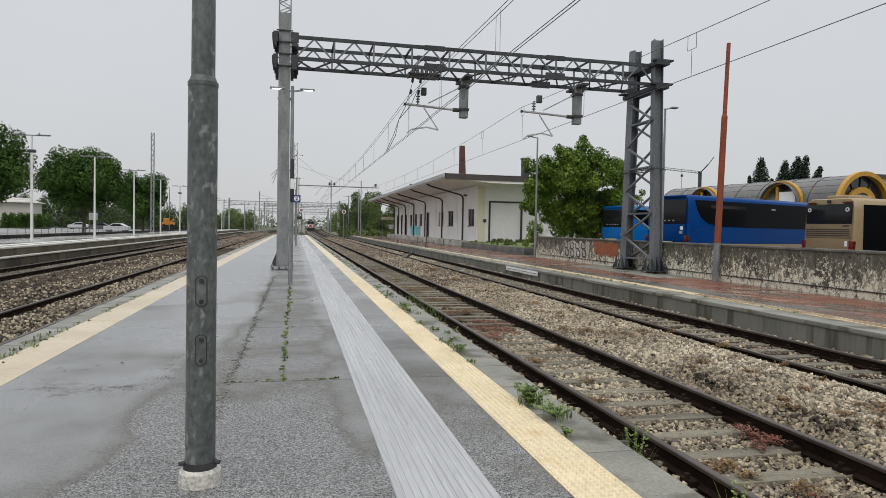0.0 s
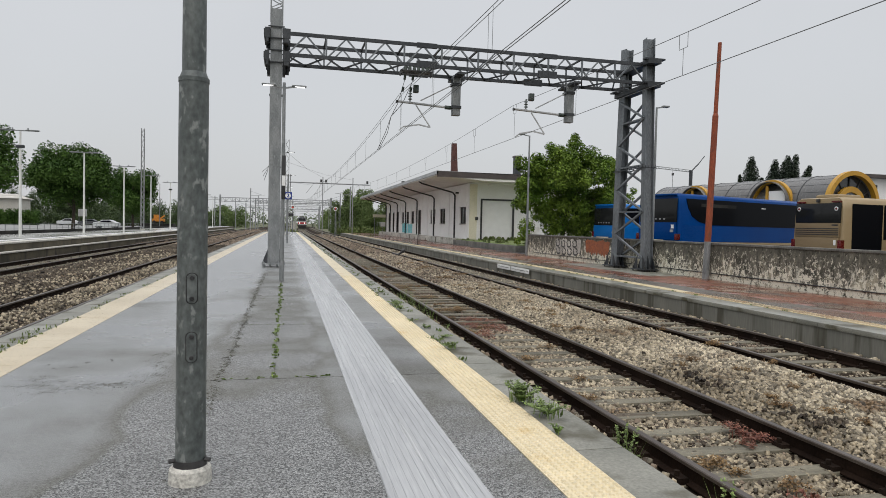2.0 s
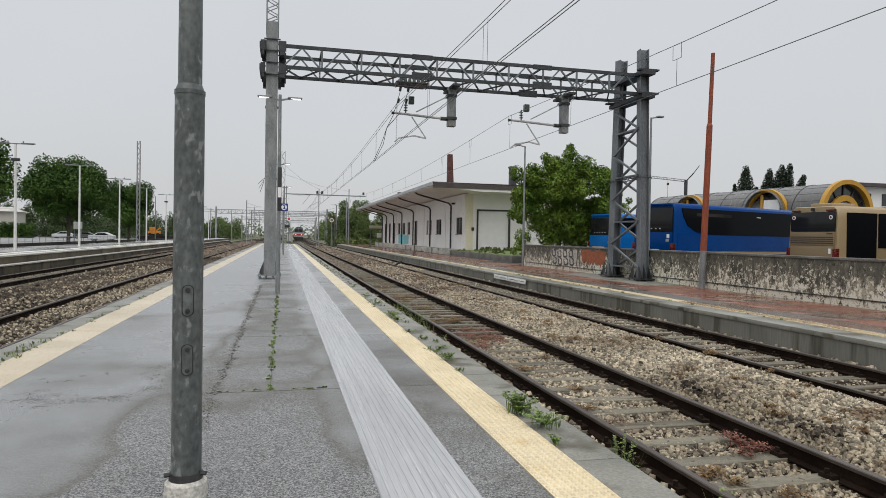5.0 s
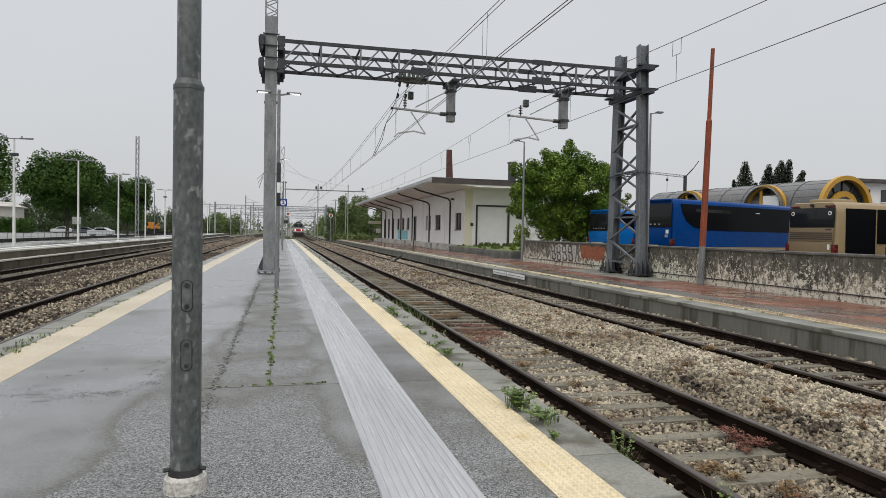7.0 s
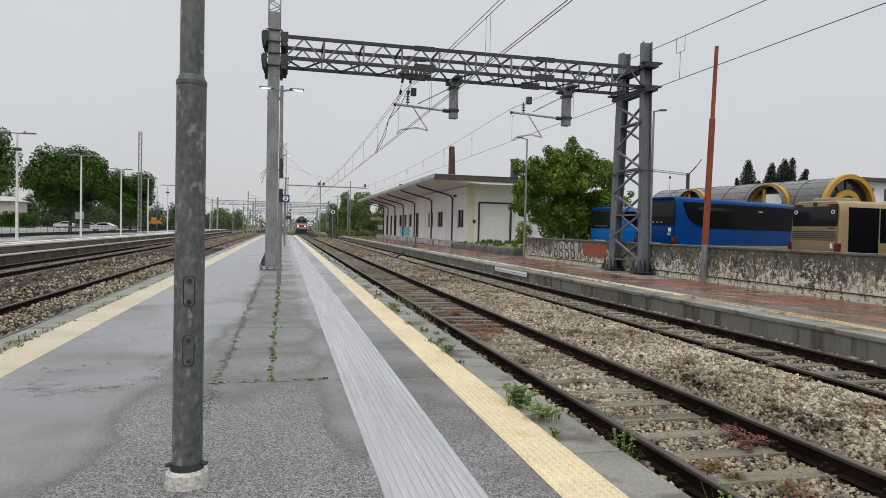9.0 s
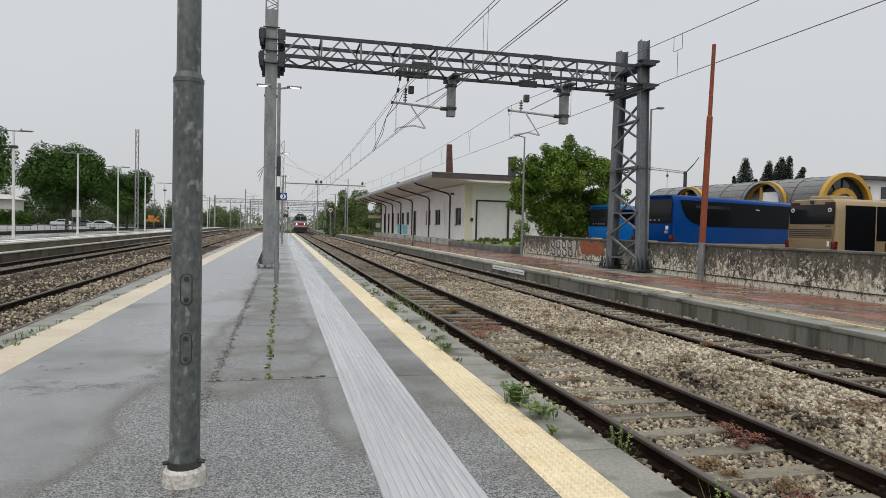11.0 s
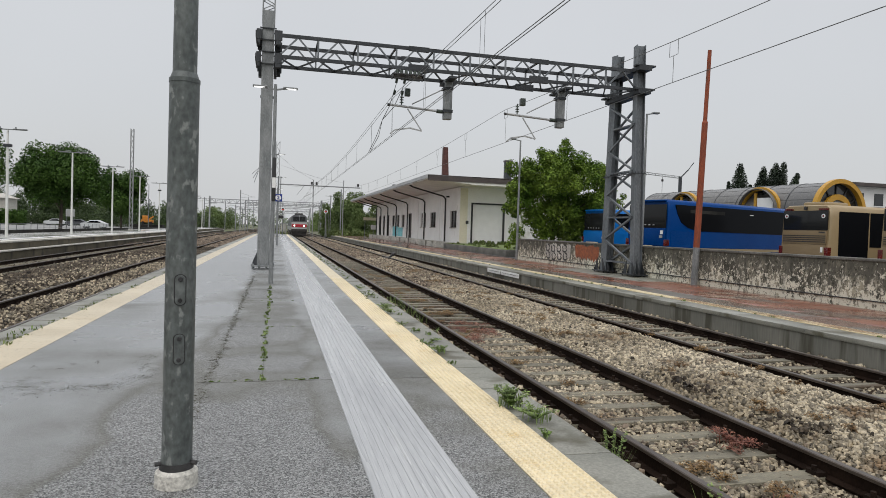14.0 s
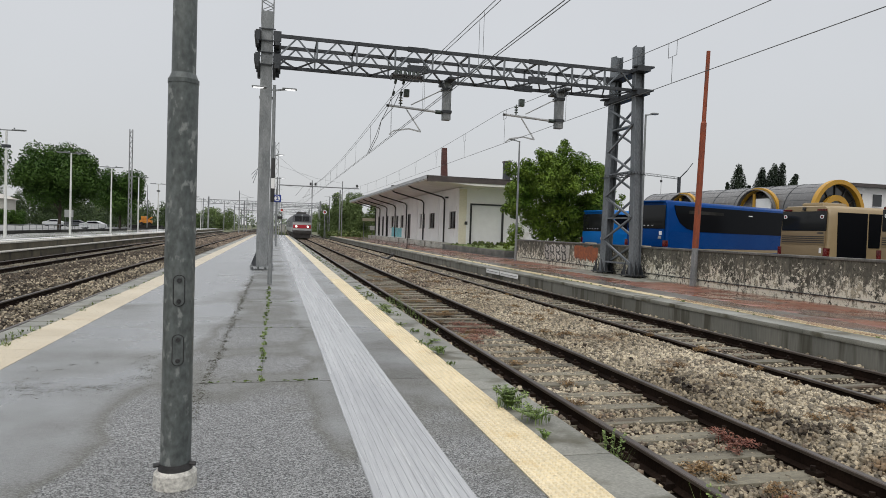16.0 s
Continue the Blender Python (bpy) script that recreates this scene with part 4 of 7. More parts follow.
    # drop tubes with cantilever arms
    for x in (6.22, 10.85):
        tube = Shape().box(x - 0.15, x + 0.15, 24.35, 24.65, 5.8, 7.3, 0.02)
        d = part("drop_tube", tube, M_GALV, t, "square steel drop tube")
        part("tube_cap", Shape().box(x - 0.14, x + 0.14, 23.7, 25.3, 7.2, 7.28), M_GANTRY, d)
        part("haunch", Shape().add([(x - 0.34, 24.45, 7.18), (x + 0.34, 24.45, 7.18), (x + 0.16, 24.45, 7.0), (x - 0.16, 24.45, 7.0), (x - 0.34, 24.55, 7.18), (x + 0.34, 24.55, 7.18), (x + 0.16, 24.55, 7.0), (x - 0.16, 24.55, 7.0)],
                                   [(0, 1, 2, 3), (4, 7, 6, 5), (0, 4, 5, 1), (1, 5, 6, 2), (2, 6, 7, 3), (3, 7, 4, 0)]), M_GANTRY, d)
        for z in (6.1, 6.95):
            part("clamp", Shape().box(x - 0.2, x + 0.17, 24.3, 24.7, z - 0.05, z + 0.05), M_GANTRY, d)
    return t


main_gantry()
CONTACT = 5.02


def cantilever(x_tube, x_wire):
    t = thing("cantilever_arm", "galvanised tube bracket with insulators holding the contact wire", "wire bracket", "cantilever arms")
    tip = x_wire - 0.1
    part("main_tube", Shape().cyl((x_tube - 0.15, 24.5, 6.08), (tip, 24.5, 6.2), 0.045, n=10), M_TUBE, t)
    part("tie_tube", Shape().cyl((x_tube - 0.15, 24.5, 6.95), (tip + 0.85, 24.5, 6.28), 0.022, n=8), M_TUBE, t)
    part("steady_arm", Shape().run([(-0.025, -0.025), (0.025, -0.025), (0.025, 0.025), (-0.025, 0.025)], [(x_wire - 0.05, 24.5, 5.12), (x_wire + 0.12, 24.5, 5.27), (x_wire + 0.7, 24.5, 5.38), (x_wire + 1.15, 24.5, 5.3)]), M_TUBE, t)
    part("strut", Shape().bar((x_wire + 0.58, 24.5, 6.1), (x_wire + 1.15, 24.5, 5.3), 0.04, 0.04, (0, 1, 0)), M_TUBE, t)
    for a, b in (((tip + 0.45, 24.5, 6.22), (tip + 0.45, 24.5, 6.62)),):
        ins = Shape().cyl(a, b, 0.025, n=8)
        for k in range(3):
            ins.cyl((a[0], a[1], a[2] + 0.08 + 0.1 * k), (a[0], a[1], a[2] + 0.11 + 0.1 * k), 0.085, 0.06, 12)
        part("insulator", ins, M_INSUL, t, "dark ribbed insulator")
    part("tube_insulator", Shape().cyl((x_tube - 0.42, 24.5, 6.09), (x_tube - 0.2, 24.5, 6.085), 0.075, n=10), M_INSUL, t)
    part("end_fitting", Shape().cyl((tip - 0.08, 24.5, 6.19), (tip + 0.08, 24.5, 6.2), 0.06, 0.03, 8), M_BLACK, t)
    part("pulley_box", Shape().box(x_wire + 0.46, x_wire + 0.66, 24.4, 24.6, 6.56, 6.84, 0.02), M_INSUL, t, "dark green weight box")
    return t


cantilever(6.22, 4.1)
cantilever(10.85, 8.7)


def overhead_wires(x, carrier, twin, label):
    """Contact wire and carrier, twin or single, with droppers; the carrier sags between the gantries."""
    t = thing("overhead_wire", label, "overhead wire", "overhead wires")

    def sag(y):
        u = ((y - 24.5) % 55) / 55
        return carrier + 0.55 * (2 * u - 1) ** 2

    sec = [(0.008 * math.cos(a), 0.008 * math.sin(a)) for a in (0.5, 2.1, 3.7, 5.3)]
    ys = list(np.arange(-6, 262, 2.75))
    for dx in (-0.035, 0.035) if twin else (0.0,):
        part("contact_wire", Shape().run(sec, [(x + dx + bend(y), y, CONTACT) for y in ys]), M_WIRE, t)
        part("messenger_wire", Shape().run(sec, [(x + dx * 1.4 + bend(y), y, sag(y)) for y in ys]), M_WIRE, t)
    for y in np.arange(2, 130, 5.5):
        foot, top, xx = CONTACT, sag(y), x - 0.03 + bend(y)
        drop = Shape()
        if twin:
            drop.bar((xx, y, foot), (xx, y, top), 0.007, 0.007)
        else:
            drop.bar((xx, y, foot), (xx, y, top - 0.34), 0.008, 0.008).bar((xx, y - 0.16, top - 0.34), (xx, y + 0.16, top - 0.34), 0.008, 0.008)
            for dy in (-0.16, 0.16):
                drop.bar((xx, y + dy, top - 0.34), (xx, y + dy, top), 0.008, 0.008)
        part("dropper", drop, M_WIRE, t)
        if twin:
            part("dropper", Shape().bar((x + 0.03 + bend(y), y + 0.5, CONTACT), (x + 0.03 + bend(y), y + 0.5, sag(y + 0.5)), 0.007, 0.007), M_WIRE, t)
    return t


overhead_wires(4.07, 5.9, True, "twin contact and carrier wires over the first track")
overhead_wires(8.45, 5.75, False, "single contact and carrier wires over the second track")

jump = thing("feeder_jumper", "feeder cables with insulators hanging from the gantry to the contact wire", "cable")
sec = [(0.014 * math.cos(a), 0.014 * math.sin(a)) for a in (0.5, 2.1, 3.7, 5.3)]
for dx, dy in ((0.0, 0), (0.3, 0.1)):
    part("cable", Shape().run(sec, [(4.2 + dx, 24.0, 7.3), (4.18 + dx, 24.3, 6.9), (4.1 + dx * 0.6, 25.2, 6.25), (4.05, 26.5, 5.95), (4.05 + dx * 0.3, 28, 5.5), (4.06 + dx * 0.2, 30.5, 5.05)]), M_WIRE, jump)
    for z0, z1, y in ((6.95, 7.15, 24.2), (6.6, 6.75, 24.6)):
        ins = Shape().cyl((4.17 + dx, y, z0), (4.19 + dx, y - 0.08, z1), 0.05, n=8)
        part("insulator", ins, M_INSUL, jump)
rack = Shape().box(3.9, 5.05, 23.4, 23.44, 7.1, 7.14).box(3.9, 5.05, 23.4, 23.44, 6.96, 6.99).box(3.9, 3.94, 23.4, 23.7, 6.96, 7.14).box(5.01, 5.05, 23.4, 23.7, 6.96, 7.14)
for k in range(15):
    rack.box(3.98 + 0.07 * k, 3.995 + 0.07 * k, 23.41, 23.43, 6.99, 7.1)
rack.box(3.9, 5.05, 23.46, 23.9, 7.1, 7.14)
part("insulator_rack", rack, M_BLACK, jump, "dark barred rack under the beam")
for k in range(6):
    part("insulator_disc", Shape().cyl((4.1 + 0.16 * k, 23.6, 7.15), (4.1 + 0.16 * k, 23.6, 7.3), 0.07, 0.05, 10), M_INSUL, jump)


# ---- boundary wall, rust pole, street lamps ----
wall = structure("wall_boundary", Shape().box(14.05, 14.3, 4, 37.2, -0.05, 1.16), M_WALL, "low mossy concrete wall with flaking white paint", "wall")
part("wall_cap", Shape().box(14.02, 14.33, 3.9, 37.25, 1.16, 1.23, 0.015), M_CAP, wall, "dark concrete coping")
part("wall_pipe", Shape().cyl((14.03, 4, 0.2), (14.03, 36.5, 0.2), 0.016, n=6), M_BLACK, wall, "thin dark cable along the wall foot")

patch = random.Random(12)
for k in range(9):
    y0 = 26.95 + 0.25 * k
    top, foot = 1.13 - 0.12 * patch.random(), 0.3 + 0.16 * patch.random()
    part("spray_patch", Shape().add([(14.0455 - 0.0004 * k, y0 - 0.1, top - 0.05), (14.0455 - 0.0004 * k, y0 + 0.1, top), (14.0455 - 0.0004 * k, y0 + 0.33, top - 0.08), (14.0455 - 0.0004 * k, y0 + 0.3, foot + 0.15), (14.0455 - 0.0004 * k, y0 + 0.12, foot), (14.0455 - 0.0004 * k, y0 - 0.04, foot + 0.2)], [(0, 1, 2, 3, 4, 5)]), M_ORANGE, wall, "rust-orange sprayed patch")
for k in range(11):
    y0 = 29.9 + 0.27 * k
    x, top, foot = 14.0475 - 0.0003 * (k % 3), 1.12 - 0.15 * patch.random(), 0.22 + 0.2 * patch.random()
    part("whitewash_patch", Shape().add([(x, y0 - 0.1, top - 0.07), (x, y0 + 0.1, top), (x, y0 + 0.33, top - 0.08), (x, y0 + 0.3, foot + 0.1), (x, y0 + 0.12, foot), (x, y0 - 0.04, foot + 0.13)], [(0, 1, 2, 3, 4, 5)]), M_PLINTH, wall, "dirty whitewash under the scrawl")
for y0, z0, flip in ((32.6, 0.85, 1), (31.9, 0.82, -1), (31.2, 0.84, 1), (30.5, 0.86, -1), (32.5, 0.45, -1), (31.8, 0.42, 1), (31.1, 0.44, -1), (30.4, 0.46, 1)):
    loop = [(14.04, y0 - 0.27 * math.sin(a) * (1 if k % 3 else 0.6), z0 + 0.17 * math.cos(a * flip)) for k, a in enumerate(np.linspace(0, 5.6, 12))]
    part("spray_line", Shape().run([(-0.004, -0.04), (0.004, -0.04), (0.004, 0.04), (-0.004, 0.04)], loop), M_SPRAY, wall, "black sprayed scrawl")

rust = thing("rust_pole", "tall rust-red steel pole with a grey lower sleeve", "pole", at=pose(13.84, 19.6, 0, 0, 1.6, 0))
part("shaft", Shape().cyl((0, 0, 1.27), (0, 0, 5.5), 0.108, 0.098, 16).cyl((0, 0, 5.5), (0, 0, 5.58), 0.098, 0.07, 16).cyl((0, 0, 5.58), (0, 0, 7.95), 0.07, 0.064, 16), M_RUST, rust)
part("sleeve", Shape().cyl((0, 0, -0.02), (0, 0, 1.27), 0.112, 0.108, 16), M_GALV, rust, "grey weathered sleeve")


def street_lamp(x, y, h, arm, label):
    t = thing("street_lamp", label, "street lamp", "street lamps", at=pose(x, y, 0))
    part("pole", Shape().cyl((0, 0, -0.1), (0, 0, h), 0.075, 0.045, 12), M_GALV, t)
    part("arm", Shape().bar((0, 0, h - 0.03), (arm, 0, h + 0.05), 0.05, 0.05), M_GALV, t)
    a = arm * 1.05
    part("lamp_head", Shape().box(min(a * 0.6, a * 1.3), max(a * 0.6, a * 1.3), -0.12, 0.12, h + 0.02, h + 0.1, 0.03), M_GALV, t)
    return t


street_lamp(13.8, 36.6, 7.0, -0.5, "slim grey street lamp beside the wall end")
street_lamp(16.6, 27.6, 7.3, 0.45, "slim grey street lamp in the bus yard")
street_lamp(-20.0, 115, 7.4, -0.7, "tall grey street lamp beside the parking")


# ---- goods building ----
def pierced_wall(s, x0, x1, y0, y1, z0, z1, holes):
    """A wall along y with openings (y0, y1, z0, z1) through it."""
    at = y0
    for a, b, c, d in sorted(holes):
        if a > at:
            s.box(x0, x1, at, a, z0, z1)
        if c > z0:
            s.box(x0, x1, a, b, z0, c)
        s.box(x0, x1, a, b, d, z1)
        at = b
    s.box(x0, x1, at, y1, z0, z1)
    return s


def goods_building():
    t = thing("goods_building", "long white single-storey goods building with a wide upturned canopy", "building")
    windows = [(57.9, 60.1), (66.0, 68.4), (70.6, 71.5), (72.2, 73.1), (83.0, 84.9), (86.6, 88.6), (90.2, 92.2)]
    doors = [(78.4, 80.2), (94.6, 96.4), (98.6, 100.2), (102.6, 104.3)]
    holes = [(a, b, 1.85, 3.42) for a, b in windows] + [(a, b, 0.52, 3.5) for a, b in doors]
    part("wall", pierced_wall(Shape(), 15.9, 16.2, 57.0, 107.0, 0.3, 5.5, holes), M_PLASTER, t, "white plastered front wall")
    part("wall", Shape().box(16.2, 17.0, 57.0, 57.3, 0.3, 5.6).box(20.2, 25.5, 57.0, 57.3, 0.3, 5.6).box(17.0, 20.2, 57.0, 57.3, 4.1, 5.6), M_PLASTER, t, "white end wall")
    part("wall", Shape().box(25.2, 25.5, 57.3, 107, 0.3, 5.6).box(16.2, 25.2, 106.7, 107, 0.3, 5.6), M_PLASTER, t, "white rear wall")
    part("corner_pilaster", Shape().box(15.97, 16.65, 56.94, 56.998, 0.3, 5.4), M_CREAM, t, "cream corner pilaster")
    for a, b in windows:
        w = part("window", Shape().box(16.08, 16.1, a, b, 1.85, 3.42), M_GLASS, t)
        fr = Shape()
        for y in (a, (a + b) / 2 - 0.03, b - 0.06):
            fr.box(16.02, 16.08, y, y + 0.06, 1.85, 3.42)
        fr.box(16.02, 16.08, a, b, 1.85, 1.91).box(16.02, 16.08, a, b, 3.36, 3.42)
        part("window_frame", fr, M_ROOFDARK, w, "dark window frame")
        part("window_sill", Shape().box(15.84, 16.05, a - 0.08, b + 0.08, 1.79, 1.85, 0.01), M_PLINTH, w)
    for a, b in doors:
        d = part("door", Shape().box(16.06, 16.12, a, b, 0.52, 3.5), M_ROOFDARK, t, "dark tall door")
        part("door_frame", Shape().box(15.93, 16.05, a, a + 0.1, 0.52, 3.5).box(15.93, 16.05, b - 0.1, b, 0.52, 3.5).box(15.93, 16.05, a, b, 3.4, 3.5), M_BLACK, d)
    gate = part("sliding_gate", Shape().box(17.1, 20.1, 57.1, 57.16, 0.5, 4.0), M_WHITE, t, "large white sliding goods gate")
    part("gate_frame", Shape().box(17.0, 17.16, 56.95, 57.09, 0.4, 4.14).box(20.04, 20.2, 56.95, 57.09, 0.4, 4.14).box(17.16, 20.04, 56.95, 57.09, 4.0, 4.14), M_BLACK, gate, "black gate frame")
    part("letter_box", Shape().box(16.5, 16.75, 56.85, 56.94, 2.2, 2.5, 0.02), M_BLACK, t)
    for y in (64.2, 74.5, 82.0, 93.4):
        part("wall_pilaster", Shape().box(15.84, 15.899, y - 0.14, y + 0.14, 0.5, 5.3), M_PLASTER, t)
    roof = Shape().add([(12.3, 54, 6.12), (16.4, 54, 6.08), (26, 54, 5.92), (12.3, 54, 5.86), (16.4, 54, 5.52), (26, 54, 5.5),
                        (12.3, 112.8, 6.12), (16.4, 112.8, 6.08), (26, 112.8, 5.92), (12.3, 112.8, 5.86), (16.4, 112.8, 5.52), (26, 112.8, 5.5)],
                       [(0, 1, 4, 3), (1, 2, 5, 4), (6, 9, 10, 7), (7, 10, 11, 8), (0, 3, 9, 6), (2, 8, 11, 5), (3, 4, 10, 9), (4, 5, 11, 10), (0, 6, 7, 1), (1, 7, 8, 2)])
    r = part("roof", roof, M_SOFFIT, t, "pale canopy roof slab")
    part("fascia", Shape().box(12.22, 26.1, 53.94, 53.998, 5.72, 6.2), M_ROOFDARK, r, "dark brown end fascia")
    part("fascia", Shape().box(12.2, 12.296, 53.94, 112.9, 5.94, 6.2), M_ROOFTOP, r, "pale metal eaves edge")
    part("roof_sheet", Shape().add([(12.2, 53.94, 6.2), (26.1, 53.94, 6.0), (26.1, 112.9, 6.0), (12.2, 112.9, 6.2), (12.2, 53.94, 6.24), (26.1, 53.94, 6.04), (26.1, 112.9, 6.04), (12.2, 112.9, 6.24)],
                                   [(0, 3, 2, 1), (4, 5, 6, 7), (0, 1, 5, 4), (1, 2, 6, 5), (2, 3, 7, 6), (3, 0, 4, 7)]), M_ROOFTOP, r, "grey roof sheeting")
    for y in (61.8, 71.0, 80.7, 88.7, 95.7, 102.2, 106.6):
        part("bracket", Shape().cyl((12.4, y + 0.9, 5.86), (12.75, y + 0.85, 5.66), 0.075, n=8).cyl((12.75, y + 0.85, 5.66), (15.6, y + 0.04, 4.86), 0.075, n=8).cyl((15.6, y + 0.04, 4.86), (15.82, y, 4.6), 0.075, n=8).cyl((15.82, y, 4.62), (15.82, y, 0.45), 0.075, n=8), M_BLACK, t, "black canopy bracket and downpipe")
    ch = part("chimney", Shape().add([(16.0, 63.9, 5.9), (16.66, 63.9, 5.9), (16.66, 64.5, 5.9), (16.0, 64.5, 5.9), (16.0, 63.9, 9.86), (16.44, 63.9, 9.86), (16.44, 64.4, 9.86), (16.0, 64.4, 9.86)],
                                    [(0, 3, 2, 1), (4, 5, 6, 7), (0, 1, 5, 4), (1, 2, 6, 5), (2, 3, 7, 6), (3, 0, 4, 7)]), M_BRICKRED, t, "tall tapering red-brown chimney")
    part("chimney_box", Shape().box(16.62, 17.2, 63.9, 64.4, 6.6, 7.0), M_ROOFDARK, ch)
    ch = part("chimney", Shape().box(20.8, 21.4, 58.8, 59.4, 5.9, 8.2, 0.02), M_GANTRY, t, "grey rendered chimney")
    part("chimney_cap", Shape().box(20.75, 21.45, 58.75, 59.45, 8.2, 8.35), M_ROOFDARK, ch)
    part("roof_vent", Shape().box(12.9, 13.4, 75, 75.5, 6.2, 6.65), M_BLACK, t)
    part("dock", Shape().box(14.95, 15.9, 57.0, 108.5, -0.06, 0.49, 0.03), M_PLINTH, t, "stained stone loading dock")
    for y0, y1, z1 in ((87.5, 91.5, 1.9), (84.0, 87.2, 1.75)):
        part("spray_patch", Shape().box(15.888, 15.898, y0, y1, 0.6, z1), M_TURQ, t, "turquoise spray paint")
    part("wall_lamp", Shape().box(15.6, 15.9, 60.6, 60.8, 4.7, 4.85, 0.02), M_BLACK, t)
    return t


goods_building()
bedstone = structure("planting_bed", Shape().box(14.5, 24, 40.5, 56.9, -0.06, 0.42, 0.03), M_CAP, "low stone-edged bed with rough grass", "planting bed")
part("turf", Shape().box(14.7, 23.8, 40.7, 56.7, 0.3, 0.46, 0.02), M_GRASS, bedstone, "rough green turf")


# ---- plants ----
def leaf_mesh(name, centres, radii, count, size, seed, flat=0.0, squash=1.0, spread=2.0):
    """Many small folded leaves gathered in clumps."""
    rng = np.random.default_rng(seed)
    centres, radii = np.array(centres, float), np.array(radii, float)
    which = rng.choice(len(centres), count, p=radii ** spread / (radii ** spread).sum())
    d = rng.normal(size=(count, 3))
    d /= np.linalg.norm(d, axis=1)[:, None]
    pos = centres[which] + d * (radii[which] * (0.35 + 0.75 * rng.random(count) ** 0.6))[:, None] * np.array([1, 1, squash])
    nrm = d * 0.65 + rng.normal(size=(count, 3)) * 0.55 + np.array([0, 0, 0.45 + flat])
    nrm /= np.linalg.norm(nrm, axis=1)[:, None]
    a = np.cross(nrm, rng.normal(size=(count, 3)))
    a /= np.linalg.norm(a, axis=1)[:, None]
    b = np.cross(nrm, a)
    s = (size * (0.6 + 0.8 * rng.random(count)))[:, None]
    v = np.stack([pos - a * s, pos + b * s * 0.45 + nrm * s * 0.15, pos + a * s - nrm * s * 0.25, pos - b * s * 0.45 + nrm * s * 0.15], 1).reshape(-1, 3)
    f = (np.array([(0, 1, 2, 3)])[None] + (4 * np.arange(count))[:, None, None]).reshape(-1, 4)
    me = bpy.data.meshes.new(name)
    me.vertices.add(len(v))
    me.vertices.foreach_set("co", v.ravel())
    me.loops.add(f.size)
    me.loops.foreach_set("vertex_index", f.ravel().astype(np.int32))
    me.polygons.add(len(f))
    me.polygons.foreach_set("loop_start", np.arange(0, f.size, 4, dtype=np.int32))
    me.update(calc_edges=True)
    me.validate()
    return me


def crown_clumps(c, r, n, seed, size):
    rng = np.random.default_rng(seed)
    d = rng.normal(size=(n, 3))
    d /= np.linalg.norm(d, axis=1)[:, None]
    k = 0.3 + 0.72 * rng.random(n) ** 0.5
    pts = np.array(c) + d * k[:, None] * np.array(r)
    return pts, size * (0.7 + 0.7 * rng.random(n))


def tree(name, label, base, c, r, leaves, size, seed, mat, trunk=0.25, clumps=60, clump=1.0, extra=()):
    t = thing(name, label, "tree", "trees")
    s = Shape()
    top = Vector((c[0], c[1], c[2] - r[2] * 0.25))
    b = Vector(base)
    mid = b.lerp(top, 0.45) + Vector((0.15, 0, 0))
    s.cyl(b, mid, trunk, trunk * 0.75, 10).cyl(mid, top, trunk * 0.75, trunk * 0.4, 10)
    part("trunk", s, M_BARK, t)
    rng = random.Random(seed)
    for k in range(9):
        a = 2 * math.pi * k / 9 + rng.random()
        e = Vector((c[0] + math.cos(a) * r[0] * 0.7, c[1] + math.sin(a) * r[1] * 0.7, c[2] + r[2] * rng.uniform(-0.3, 0.6)))
        start = b.lerp(top, rng.uniform(0.4, 0.95))
        knee = start.lerp(e, 0.5) + Vector((0, 0, 0.3))
        part("limb", Shape().cyl(start, knee, trunk * 0.35, trunk * 0.22, 7).cyl(knee, e, trunk * 0.22, trunk * 0.08, 7), M_BARK, t)
    pts, rad = crown_clumps(c, r, clumps, seed, clump)
    if len(extra):
        pts, rad = np.concatenate([pts, [q[:3] for q in extra]]), np.concatenate([rad, [q[3] for q in extra]])
    me = leaf_mesh("crown", pts, rad, leaves, size, seed)
    me.materials.append(mat)
    part("crown", me, mat, t)
    return t


tree("walnut_tree", "leafy green broad-leaved tree behind the low wall", (17.0, 39.4, -0.1), (17.5, 39.6, 4.2), (3.5, 3.0, 2.75), 54000, 0.09, 11, M_LEAF, 0.2, 120, 0.42,
     extra=((17.8, 39.2, 7.0, 0.45), (17.85, 39.2, 7.45, 0.28), (16.2, 39.2, 6.7, 0.35), (14.5, 38.6, 1.7, 0.5), (14.4, 38.6, 3.3, 0.6), (14.1, 38.6, 4.4, 0.35), (14.9, 38.6, 5.4, 0.45), (20.7, 39.6, 5.4, 0.6), (21.3, 39.6, 4.7, 0.5), (22.0, 39.6, 3.7, 0.35),
            (22.3, 39.6, 4.2, 0.22), (14.2, 38.5, 1.1, 0.3), (20.8, 39.6, 2.8, 0.7), (18.5, 39, 1.9, 0.9), (16.5, 39, 1.8, 0.8), (17.5, 38.6, 2.6, 0.9), (19.6, 39, 2.2, 0.7), (17.4, 38.6, 3.6, 0.9), (13.9, 38.5, 0.75, 0.2), (15.7, 39, 5.5, 0.7), (16.6, 39, 6.2, 0.65), (19.0, 39.2, 6.3, 0.65), (20.1, 39.3, 5.8, 0.6), (15.0, 38.8, 4.4, 0.6), (16.1, 38.6, 4.5, 0.8), (15.6, 38.7, 3.3, 0.7), (18.0, 39.0, 6.7, 0.5)))
tree("lime_tree", "wide round dark green tree beside the parking", (-26.6, 93.3, -0.1), (-26.7, 93.5, 7.3), (4.8, 4.4, 3.6), 34000, 0.17, 21, M_LEAFDARK, 0.23, 75, 1.25)
